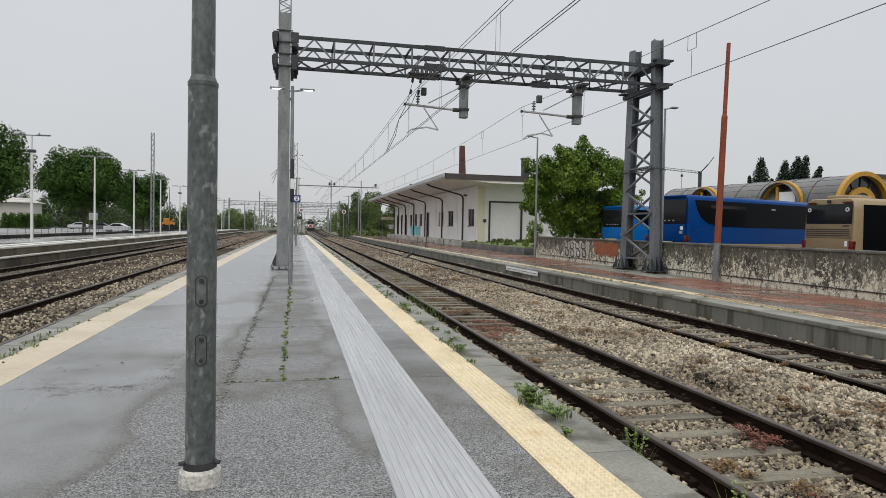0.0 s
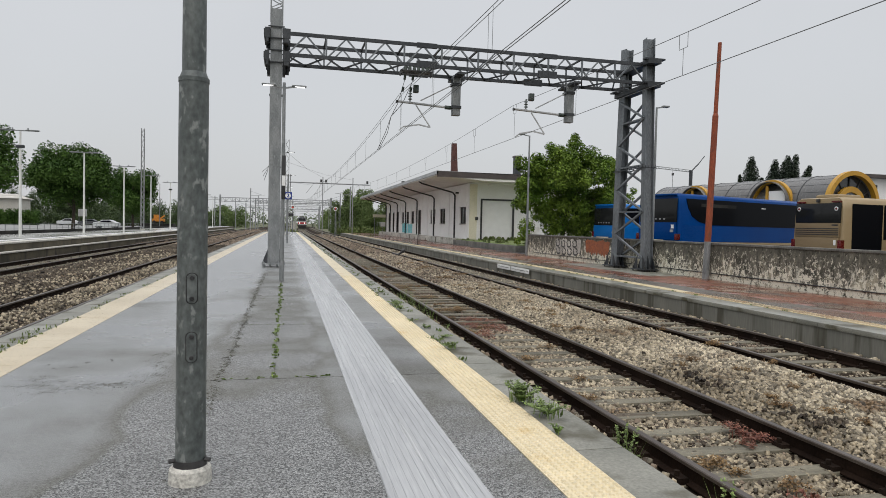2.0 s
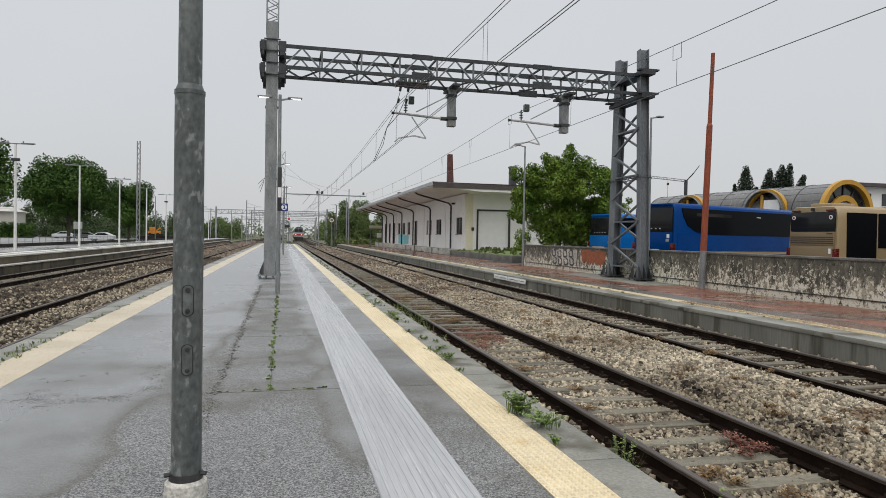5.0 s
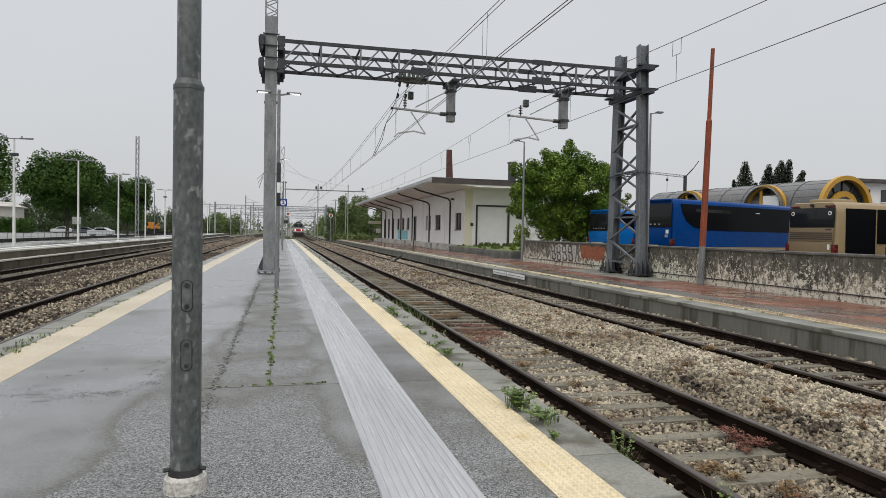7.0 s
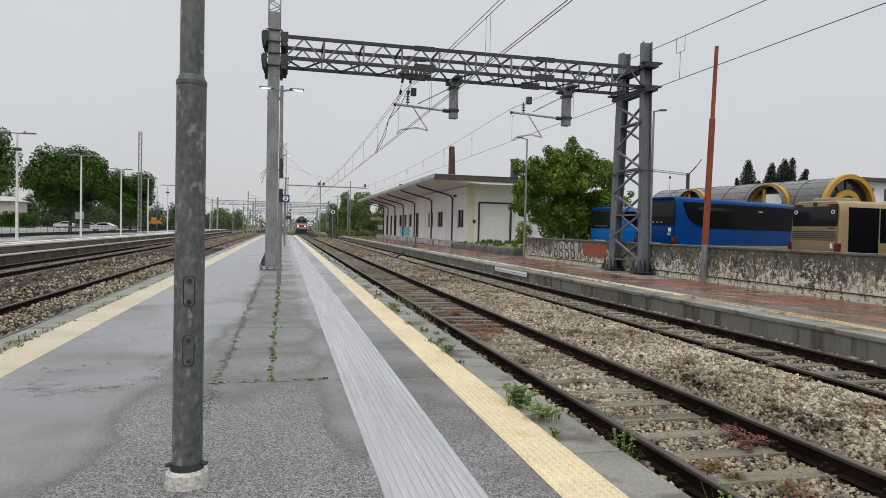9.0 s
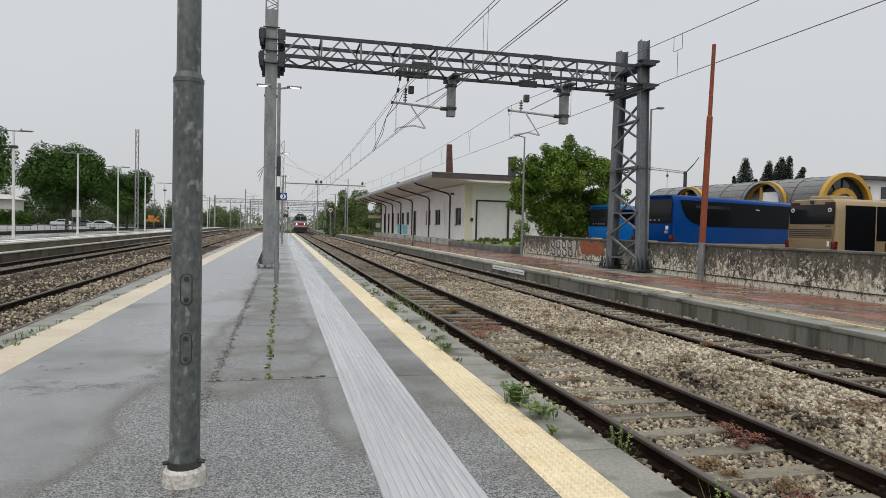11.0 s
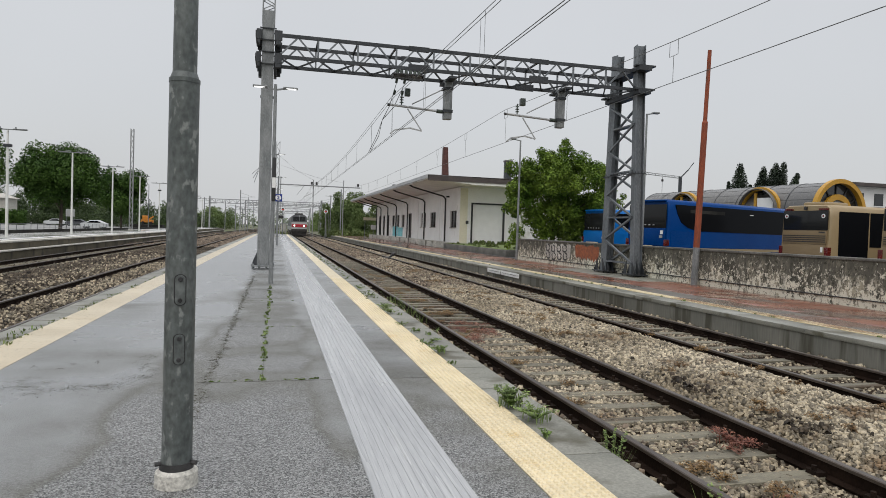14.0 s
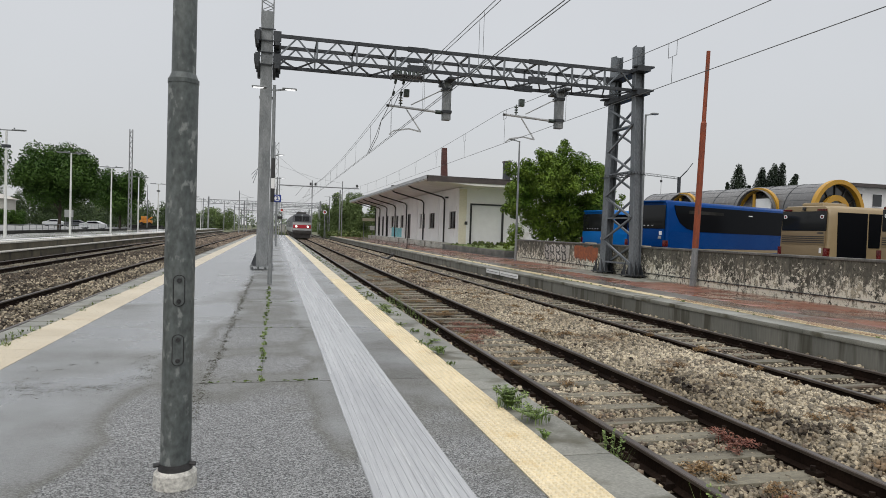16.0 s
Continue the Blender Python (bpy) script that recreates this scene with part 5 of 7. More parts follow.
tree("lime_tree", "round dark green tree beside a lattice mast", (-23.6, 113, -0.1), (-24.0, 113, 6.1), (4.0, 3.8, 3.1), 24000, 0.17, 22, M_LEAFDARK, 0.2, 55, 1.15)
tree("lime_tree", "tall dark green tree at the parking edge", (-31.5, 73.5, -0.1), (-31.4, 73.5, 7.0), (4.6, 4.6, 4.6), 24000, 0.18, 23, M_LEAFDARK, 0.3, 70, 1.2)


def cypress(x, y, z0, z1, w, seed, lean=0.0):
    t = thing("cypress", "dark narrow cypress behind the bus shelter", "tree", "cypresses")
    part("trunk", Shape().cyl((x, y, 0), (x, y, z0 + 1), 0.2, 0.1, 8), M_BARK, t)
    n = 14
    pts = [(x + lean * (k / n) ** 3, y, z0 + (z1 - z0) * k / n) for k in range(n)]
    rad = [w * 1.2 * (1 - 0.93 * (k / n) ** 1.2) + 0.08 for k in range(n)]
    me = leaf_mesh("foliage", pts, rad, 14000, 0.12, seed, squash=1.6, spread=1.2)
    me.materials.append(M_CYPRESS)
    part("foliage", me, M_CYPRESS, t)


for i, (x, y, z1, w, lean) in enumerate(((62.0, 78.6, 12.2, 1.9, 0), (64.9, 78.0, 11.9, 1.6, 0.6), (66.3, 77.7, 12.5, 1.7, 1.0), (67.4, 77.4, 12.7, 1.6, 0.9), (69.0, 77, 11.2, 1.3, 1.3), (60.5, 78.9, 9.8, 0.5, 0), (63.3, 78, 9.4, 0.6, 0))):
    cypress(x, y, 3.0, z1, w, 40 + i, lean)


def wood(name, label, boxes, leaves, size, seed, mat):
    """Far woods and hedges: clumps of leaves filling boxes (x0, x1, y0, y1, height, clump)."""
    rng = np.random.default_rng(seed)
    pts, rad = [], []
    for x0, x1, y0, y1, h, c in boxes:
        n = max(6, int((x1 - x0) / c * 2.2))
        for k in range(n):
            hh = h * rng.uniform(0.65, 1.0)
            x, y = rng.uniform(x0, x1), rng.uniform(y0, y1)
            z = 0.0
            while z < hh:
                pts.append((x + rng.normal() * c * 0.3, y, z + c * 0.2))
                rad.append(c * rng.uniform(0.7, 1.1) * (1.0 if z < hh - c else 0.75))
                z += c * 0.9
    me = leaf_mesh(name, pts, rad, leaves, size, seed)
    return solo(name, me, mat, label, "trees", kind="stuff")


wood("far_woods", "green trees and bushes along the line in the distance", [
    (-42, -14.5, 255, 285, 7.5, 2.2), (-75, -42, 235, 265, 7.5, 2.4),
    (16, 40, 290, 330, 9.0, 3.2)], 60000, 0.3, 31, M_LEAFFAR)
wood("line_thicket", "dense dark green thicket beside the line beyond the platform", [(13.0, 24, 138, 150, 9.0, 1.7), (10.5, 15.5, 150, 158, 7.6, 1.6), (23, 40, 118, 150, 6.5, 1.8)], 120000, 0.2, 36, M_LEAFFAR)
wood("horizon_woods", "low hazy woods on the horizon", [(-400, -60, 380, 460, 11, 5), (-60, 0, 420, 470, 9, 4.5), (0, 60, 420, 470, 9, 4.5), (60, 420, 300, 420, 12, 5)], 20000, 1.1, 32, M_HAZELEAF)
wood("hedge_left", "dense green hedge and bushes behind the parking", [(-90, -46, 176, 184, 8.5, 1.5), (-52, -24, 178, 186, 6.5, 1.6), (-86, -26, 172, 174, 3.0, 1.0), (-20, -15, 165, 185, 3.6, 1.3)], 80000, 0.2, 33, M_HEDGE)
wood("clipped_hedge", "dark green clipped hedge beside the parking", [(-92, -50, 150, 153, 3.0, 0.7)], 60000, 0.17, 37, M_LEAFDARK)
wood("bed_grass", "rough grass and weeds on the planting bed", [(14.7, 17.0, 41, 56.5, 0.6, 0.14), (17, 23, 54.5, 56.6, 0.7, 0.14)], 42000, 0.08, 34, M_GRASS)
wood("verge_grass", "rough green verge beyond the platform end", [(9.9, 16.5, 118.5, 140, 0.9, 0.5), (-3, 2, 116, 140, 0.1, 0.4), (12, 30, 120, 170, 1.0, 0.6)], 7000, 0.25, 35, M_GRASS)


# ---- buses ----
def bus(name, label, at, length, width, height, paint, low, glass_side, trim, blue, group="parked buses"):
    """Rear at x = 0, heading along +x; the side that shows is at -y."""
    t = thing(name, label, "bus", group, at=at)
    w, h = width / 2, height
    body = Shape()
    prof = [(0.35, -w), (0.95, -w), (h - 0.5, -w * 0.98), (h - 0.12, -w * 0.93), (h, -w * 0.8), (h, w * 0.8), (h - 0.12, w * 0.93), (h - 0.5, w * 0.98), (0.95, w), (0.35, w)]
    xs = ((0.0, 0.93), (0.12, 1.0), (length - 0.25, 1.0), (length, 0.94))
    pts = []
    for x, k in xs:
        pts += [(x + (0.12 * (z / h) if x < 0.2 else 0), y * k, z if z < 1 else z - (1 - k) * 0.5) for z, y in prof]
    k = len(prof)
    faces = [(i * k + j, i * k + (j + 1) % k, (i + 1) * k + (j + 1) % k, (i + 1) * k + j) for i in range(len(xs) - 1) for j in range(k)]
    faces += [tuple(range(k)), tuple((len(xs) - 1) * k + j for j in range(k - 1, -1, -1))]
    b = part("body", body.add(pts, faces), paint, t)
    part("skirt", Shape().box(0.2, length - 0.2, -w - 0.012, -w + 0.05, 0.98, 1.12) if blue else Shape().box(0.2, length - 0.2, -w - 0.012, -w + 0.05, 0.6, 0.75), trim, b, "pale skirt stripe")
    side = Shape()
    z0, z1 = (2.05 * h / 3.42, h - 0.24) if blue else (0.85, h - 0.28)
    if blue:
        outline = [(0.5, z1), (length - 0.4, z1), (length - 0.4, z0 - 0.12), (2.4, z0 - 0.1), (1.5, z0 + 0.04), (0.95, z0 + 0.3), (0.65, z0 + 0.7)]
    else:
        outline = [(0.5, z1), (2.2, z1), (2.2, z0), (0.5, z0)]
    n = len(outline)
    side.add([(x, -w - 0.008, z) for x, z in outline] + [(x, -w + 0.03, z) for x, z in outline], [tuple(range(n))] + [(i, (i + 1) % n, n + (i + 1) % n, n + i) for i in range(n)])
    g = part("side_glass", side, glass_side, t, "dark tinted side glazing")
    if blue:
        part("vent", Shape().box(1.6, 4.4, -w - 0.016, -w - 0.009, z1 - 0.36, z1 - 0.2), M_NEARBLACK, g, "black louvre slot")
        part("sticker", Shape().box(6.6, 6.95, -w - 0.016, -w - 0.009, z1 - 0.3, z1 - 0.26), M_WHITE, g)
        part("side_panel", Shape().box(0.22, length - 0.3, -w - 0.006, -w + 0.02, 1.14, z0 - 0.14), low, b, "deep blue lower side")
    else:
        x = 2.3
        while x < length - 1.5:
            part("side_glass", Shape().box(x, x + 1.35, -w - 0.008, -w + 0.02, 1.45, z1), glass_side, t)
            x += 1.42
    # rear face
    rear_glass = Shape().box(0.02, 0.1, -w * 0.86, w * 0.86, 2.12 if not blue else z0, h - 0.24, 0.02)
    rg = part("rear_window", rear_glass, M_REARGLASS, t, "dark rear window")
    if blue:
        part("rear_panel", Shape().box(-0.02, 0.06, -w * 0.86, w * 0.86, 1.2, z0 - 0.02, 0.015), low, t, "deep blue engine cover")
        part("bumper_stripe", Shape().box(-0.03, 0.02, -w * 0.3, w * 0.6, 1.14, 1.2), M_YELLOW, t)
        for k in range(5):
            part("letter_bar", Shape().box(0.006, 0.019, -0.45 + 0.25 * k, -0.36 + 0.25 * k, z0 + 0.12, z0 + 0.17), M_ROOFTOP, rg)
        part("marker_plate", Shape().box(-0.032, -0.021, -w * 0.78, -w * 0.66, z0 - 0.3, z0 - 0.12), M_WHITE, t, "white notice plate")
        part("marker_plate", Shape().box(-0.032, -0.021, -w * 0.76, -w * 0.62, z0 - 0.48, z0 - 0.35), M_ROOFTOP, t, "pale notice plate")
        part("roof_lip", Shape().box(-0.02, 0.3, -w * 0.8, w * 0.8, h - 0.1, h - 0.02, 0.02), paint, t)
    else:
        part("rear_panel", Shape().box(-0.015, 0.06, -w * 0.84, w * 0.84, 0.5, 1.5, 0.015), low, t, "tan engine cover")
        part("rear_panel", Shape().box(0.0, 0.07, -w * 0.86, w * 0.86, 1.52, 2.1, 0.01), low, t, "tan louvred panel")
        for k in range(4):
            part("louvre", Shape().box(-0.006, 0.02, -w * 0.83, w * 0.83, 1.6 + 0.085 * k, 1.64 + 0.085 * k), M_BLACK, t, "black louvre slot")
        for s in (-1, 1):
            part("speed_disc", Shape().cyl((0.019, s * w * 0.72, h - 0.48), (0.005, s * w * 0.72, h - 0.48), 0.09, n=16), M_WHITE, rg, "round white speed disc")
            part("disc_ring", Shape().cyl((0.005, s * w * 0.72, h - 0.48), (-0.001, s * w * 0.72, h - 0.48), 0.05, n=16), M_TAIL, rg)
        part("roof_pod", Shape().box(0.5, 1.9, -w * 0.42, w * 0.42, h - 0.04, h + 0.16, 0.08), paint, t, "rounded roof pod")
        part("number_bar", Shape().box(-0.006, 0.02, -w * 0.8, -w * 0.58, 2.0, 2.06), M_BLACK, t)
        part("notice", Shape().box(-0.028, -0.016, -w * 0.76, -w * 0.68, 1.18, 1.4), M_WHITE, t)
        part("camera_box", Shape().box(0.0, 0.1, -0.06, 0.06, h - 0.2, h - 0.06, 0.01), M_BLACK, t)
        for s in (-1, 1):
            part("top_lamp", Shape().box(0.02, 0.11, s * w * 0.68 - 0.2, s * w * 0.68 + 0.2, h - 0.22, h - 0.15), M_TAIL, t)
    for s in (-1, 1):
        z = 1.2 if blue else 0.9
        part("tail_lamp", Shape().box(-0.03, 0.16, s * w * 0.9 - 0.1, s * w * 0.9 + 0.1, z, z + (0.3 if blue else 0.5), 0.02), M_TAIL, t, "red tail lamp")
    for x in (length * 0.27, length * 0.78):
        for s in (-1, 1):
            wh = part("wheel", Shape().cyl((x, s * (w - 0.32), 0.5), (x, s * (w - 0.02), 0.5), 0.5, n=20), M_TYRE, t)
            part("rim", Shape().cyl((x, s * (w - 0.03), 0.5), (x, s * (w + 0.01), 0.5), 0.3, 0.27, 16), M_GALV, wh)
    return t


yard = structure("yard", Shape().box(14.35, 140, 0, 57, -0.8, -0.02).box(25.6, 140, 57, 118, -0.8, -0.03), M_YARD, "grey asphalt bus yard behind the wall", "yard")
bus("coach", "blue coach with dark tinted side glass parked behind the wall", pose(17.55, 28.8, -0.02, 0, 0, 19.2), 12.0, 2.55, 3.42, M_BLUE, M_BLUE, M_BUSGLASS, M_TANLIGHT, True)
bus("coach", "smaller blue bus parked beside the leafy tree", pose(18.4, 35.9, -0.02, 0, 0, 10), 10.0, 2.4, 3.14, M_BLUELIGHT, M_BLUELIGHT, M_BUSGLASS, M_TANLIGHT, True)
tan = bus("city_bus", "tan city bus with black louvres below the rear window", pose(22.3, 24.0, -0.02, 0, 0, 5.2), 11.0, 2.6, 3.2, M_TANLIGHT, M_TAN, M_BUSGLASS, M_ARCH, False)
copy_thing(tan, pose(22.6, 19.2, -0.02, 0, 0, 5.2))


# ---- bus station vault with yellow arches ----
def arch_band(s, c, d, r, w, depth, n=24, a0=0.0, a1=math.pi):
    """A half ring of radius r facing along d (a turn about z in degrees)."""
    m = Matrix.Translation(c) @ pose(0, 0, 0, 0, 0, d)
    pts = []
    for k in range(n + 1):
        a = a0 + (a1 - a0) * k / n
        for rr, y in ((r, 0), (r + w, 0), (r + w, depth), (r, depth)):
            pts.append(m @ Vector((rr * math.cos(a), y, rr * math.sin(a))))
    faces = [(4 * k + j, 4 * k + (j + 1) % 4, 4 * k + 4 + (j + 1) % 4, 4 * k + 4 + j) for k in range(n) for j in range(4)]
    faces += [(0, 1, 2, 3), (4 * n + 3, 4 * n + 2, 4 * n + 1, 4 * n)]
    return s.add(pts, faces)


def vault_run(s, r, thick, y0, y1, n=22, across=False):
    """A half barrel of radius r from y0 to y1, along y or, across, along x."""
    pts = []
    for rr in (r, r - thick):
        for k in range(n + 1):
            g = math.pi * k / n
            for y in (y0, y1):
                a, z = rr * math.cos(g), rr * math.sin(g)
                pts.append((y, a, z) if across else (a, y, z))
    o = 2 * (n + 1)
    f = [(2 * k, 2 * k + 1, 2 * k + 3, 2 * k + 2) for k in range(n)] + [(o + 2 * k, o + 2 * k + 2, o + 2 * k + 3, o + 2 * k + 1) for k in range(n)]
    f += [(2 * k, 2 * k + 2, o + 2 * k + 2, o + 2 * k) for k in range(n)] + [(2 * k + 1, o + 2 * k + 1, o + 2 * k + 3, 2 * k + 3) for k in range(n)]
    f += [(0, o, o + 1, 1), (2 * n, 2 * n + 1, o + 2 * n + 1, o + 2 * n)]
    return s.add(pts, f)


def bus_station():
    """Front arch at the origin; the barrel runs back along +y, with cross barrels towards -x."""
    t = thing("bus_station", "long smoked barrel-vault shelter with yellow end arches", "shelter", at=pose(37.9, 37.7, 3.62, 0, 0, 5.4))
    r, length = 2.22, 19.5
    ends = list(np.linspace(0.2, length, 9))
    for a, b in zip(ends, ends[1:]):
        p = part("vault_panel", vault_run(Shape(), r, 0.05, a + 0.02, b - 0.02), M_VAULT, t, "smoked curved roof panel")
        part("vault_rib", arch_band(Shape(), (0, b - 0.04, 0), 0, r + 0.002, 0.02, 0.05, 22), M_GANTRY, p)
        for k in range(3, 20, 2):
            g = math.pi * k / 22
            q = Vector(((r + 0.004) * math.cos(g), 0, (r + 0.004) * math.sin(g)))
            part("sheet_seam", Shape().bar(q + Vector((0, a + 0.02, 0)), q + Vector((0, b - 0.02, 0)), 0.018, 0.01, (math.cos(g), 0, math.sin(g))), M_GANTRY, p)
    part("end_arch", arch_band(Shape(), (0, -0.15, 0), 0, r - 0.12, 0.3, 0.35, 30), M_ARCH, t, "yellow painted end arch")
    part("end_glass", Shape().add([(0, 0.35, 0)] + [((r - 0.1) * math.cos(math.pi * k / 20), 0.35, (r - 0.1) * math.sin(math.pi * k / 20)) for k in range(21)], [(0, k, k + 1) for k in range(1, 21)]), M_GLASS, t, "dark glazed end")
    for k in range(1, 6):
        g = math.pi * k / 6
        part("glazing_bar", Shape().bar((1.3 * math.cos(g), 0.3, 1.3 * math.sin(g)), ((r - 0.1) * math.cos(g), 0.3, (r - 0.1) * math.sin(g)), 0.07, 0.06, (0, 1, 0)), M_BLACK, t)
    part("inner_arch", arch_band(Shape(), (0, 0.1, 0), 0, 0.95, 0.4, 0.2), M_ARCH, t, "yellow inner arch")
    part("inner_panel", arch_band(Shape(), (0, 0.2, 0), 0, 0.05, 0.88, 0.06), M_VAULT, t)
    for yc in (4.9, 13.2):
        c = part("cross_vault", vault_run(Shape(), 1.85, 0.05, -2.6, -0.5, across=True), M_VAULT, t, "smoked cross barrel")
        c.matrix_basis = pose(0, yc, 0)
        band = part("cross_arch", arch_band(Shape(), (-2.3, 0, 0), -90, 1.72, 0.26, 0.3, 28), M_ARCH, c, "yellow painted cross arch")
        part("white_panel", Shape().box(-2.25, -2.15, -1.3, 0.2, -3.5, 1.15, 0.02), M_WHITE, c, "white inner panel")
        part("yellow_post", Shape().box(-2.3, -2.2, 0.22, 0.45, -3.5, 1.55), M_ARCH, c)
    for y in ends[::2]:
        for s in (-1, 1):
            part("column", Shape().cyl((s * (r - 0.06), y, -3.65), (s * (r - 0.06), y, 0.05), 0.1, n=10), M_ARCH, t)
    part("gutter", Shape().box(-r - 0.12, -r + 0.06, 0.2, length, -0.16, 0.0), M_GALV, t)
    part("gutter", Shape().box(r - 0.06, r + 0.12, 0.2, length, -0.16, 0.0), M_GALV, t)
    return t


bus_station()


# ---- far side of the yard ----
def far_block():
    t = thing("apartment_block", "pale grey flat-roofed building beyond the bus station", "building")
    part("wall", Shape().box(67, 90, 66, 80, -0.1, 8.6), M_PLASTER, t)
    part("roof", Shape().box(66.2, 91, 65, 81, 8.6, 9.0), M_ROOFDARK, t, "dark roof slab")
    for k in range(6):
        w = part("window", Shape().box(68.5 + 3 * k, 69.8 + 3 * k, 65.9, 66.05, 6.3, 7.8), M_GLASS, t)
        part("window_frame", Shape().box(68.4 + 3 * k, 69.9 + 3 * k, 65.86, 65.93, 6.2, 6.3), M_WHITE, w)
    part("balcony", Shape().box(66.5, 90, 64.6, 66, 5.2, 5.5), M_ROOFDARK, t)


far_block()
crane = thing("tower_crane", "small far tower crane with a raised tail above the roofs", "crane", at=pose(41.9, 62.5, 0))
part("mast", Shape().box(-0.13, 0.13, -0.13, 0.13, -0.1, 8.15), M_GANTRY, crane)
part("jib", Shape().bar((0.0, 0, 7.95), (-4.4, 0.9, 8.35), 0.07, 0.07).bar((0, 0, 8.15), (-4.4, 0.9, 8.55), 0.05, 0.05), M_GALV, crane)
lace = Shape()
for k in range(12):
    lace.bar((-0.36 * k, 0.075 * k, (7.95 if k % 2 else 8.15) + 0.033 * k), (-0.36 * k - 0.36, 0.075 * k + 0.075, (8.15 if k % 2 else 7.95) + 0.033 * k + 0.033), 0.03, 0.03)
part("jib_lacing", lace, M_GALV, crane)
part("tail", Shape().bar((0, 0, 8.0), (0.8, -0.2, 8.9), 0.14, 0.1).bar((0.8, -0.2, 8.9), (1.35, -0.35, 9.7), 0.07, 0.07), M_GANTRY, crane)
part("hook_line", Shape().bar((-1.9, 0.4, 8.05), (-1.9, 0.4, 5.6), 0.03, 0.03), M_WIRE, crane)
part("hook_block", Shape().box(-2.0, -1.8, 0.32, 0.48, 7.55, 7.8, 0.03), M_BLACK, crane)


# ---- far platform: lamps, mast, railing, parking ----
def white_lamp(y, h, cam_box):
    t = thing("platform_lamp_white", "white lamp post with a flat double LED head", "lamp post", "far platform lamps", at=pose(-15.0, y, 0.364))
    part("pole", Shape().cyl((0, 0, 0), (0, 0, h), 0.085, 0.055, 12), M_WHITEPOLE, t)
    part("crossbar", Shape().box(-0.95, 0.95, -0.05, 0.05, h, h + 0.05), M_GALV, t)
    for s in (-1, 1):
        part("lamp_head", Shape().box(s * 0.65 - 0.35, s * 0.65 + 0.35, -0.12, 0.12, h + 0.03, h + 0.08, 0.015), M_GALV, t)
        part("aerial", Shape().cyl((s * 0.4, 0, h + 0.08), (s * 0.4, 0, h + 0.18), 0.04, n=8), M_GALV, t)
    if cam_box:
        part("loudspeaker", Shape().box(-0.22, 0.22, -0.12, 0.12, h - 0.98, h - 0.8, 0.05), M_GANTRY, t)


for i, y in enumerate((42.9, 55.3, 68.0, 80.8, 93.8, 107, 120, 133, 146)):
    white_lamp(y, 6.15, i in (0, 4))


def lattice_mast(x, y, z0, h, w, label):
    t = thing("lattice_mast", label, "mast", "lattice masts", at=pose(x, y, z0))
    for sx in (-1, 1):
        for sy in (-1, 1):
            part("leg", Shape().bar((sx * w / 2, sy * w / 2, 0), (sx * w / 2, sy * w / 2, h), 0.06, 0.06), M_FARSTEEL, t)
    n = int(h / 0.6)
    for k in range(n):
        a, b = h * k / n, h * (k + 1) / n
        s = 1 if k % 2 else -1
        for y in (-w / 2, w / 2):
            part("brace", Shape().bar((-s * w / 2, y, a), (s * w / 2, y, b), 0.035, 0.035), M_FARSTEEL, t)
    part("footing", Shape().box(-w * 0.8, w * 0.8, -w * 0.8, w * 0.8, -0.3, 0.15), M_CONCRETE, t)
    return t


lattice_mast(-16.9, 86, 0.3, 12.2, 0.32, "slim galvanised lattice mast on the far platform")
lattice_mast(0.05, 88, 0.0, 12.3, 0.42, "slim galvanised lattice mast at the platform end")
# the wall stands in shade, painted in by its near-black coat
structure("wall_low", Shape().box(-18.5, -18.2, 12, 150, 0.3, 0.6, 0.02), M_NEARBLACK, "low dark wall along the back of the far platform", "wall")
structure("parking", Shape().box(-120, -19.55, 12, 240, -0.84, -0.1), M_ROAD, "pale wet road and parking area", "road")
rail_t = thing("railing", "thin grey railing along the parking edge", "railing")
for k in range(46):
    part("post", Shape().cyl((-25, 48 + 2 * k, -0.1), (-25, 48 + 2 * k, 0.85), 0.03, n=6), M_GALV, rail_t)
part("top_rail", Shape().bar((-25, 48, 0.85), (-25, 138, 0.85), 0.04, 0.04), M_GALV, rail_t)
part("mid_rail", Shape().bar((-25, 48, 0.4), (-25, 138, 0.4), 0.03, 0.03), M_GALV, rail_t)


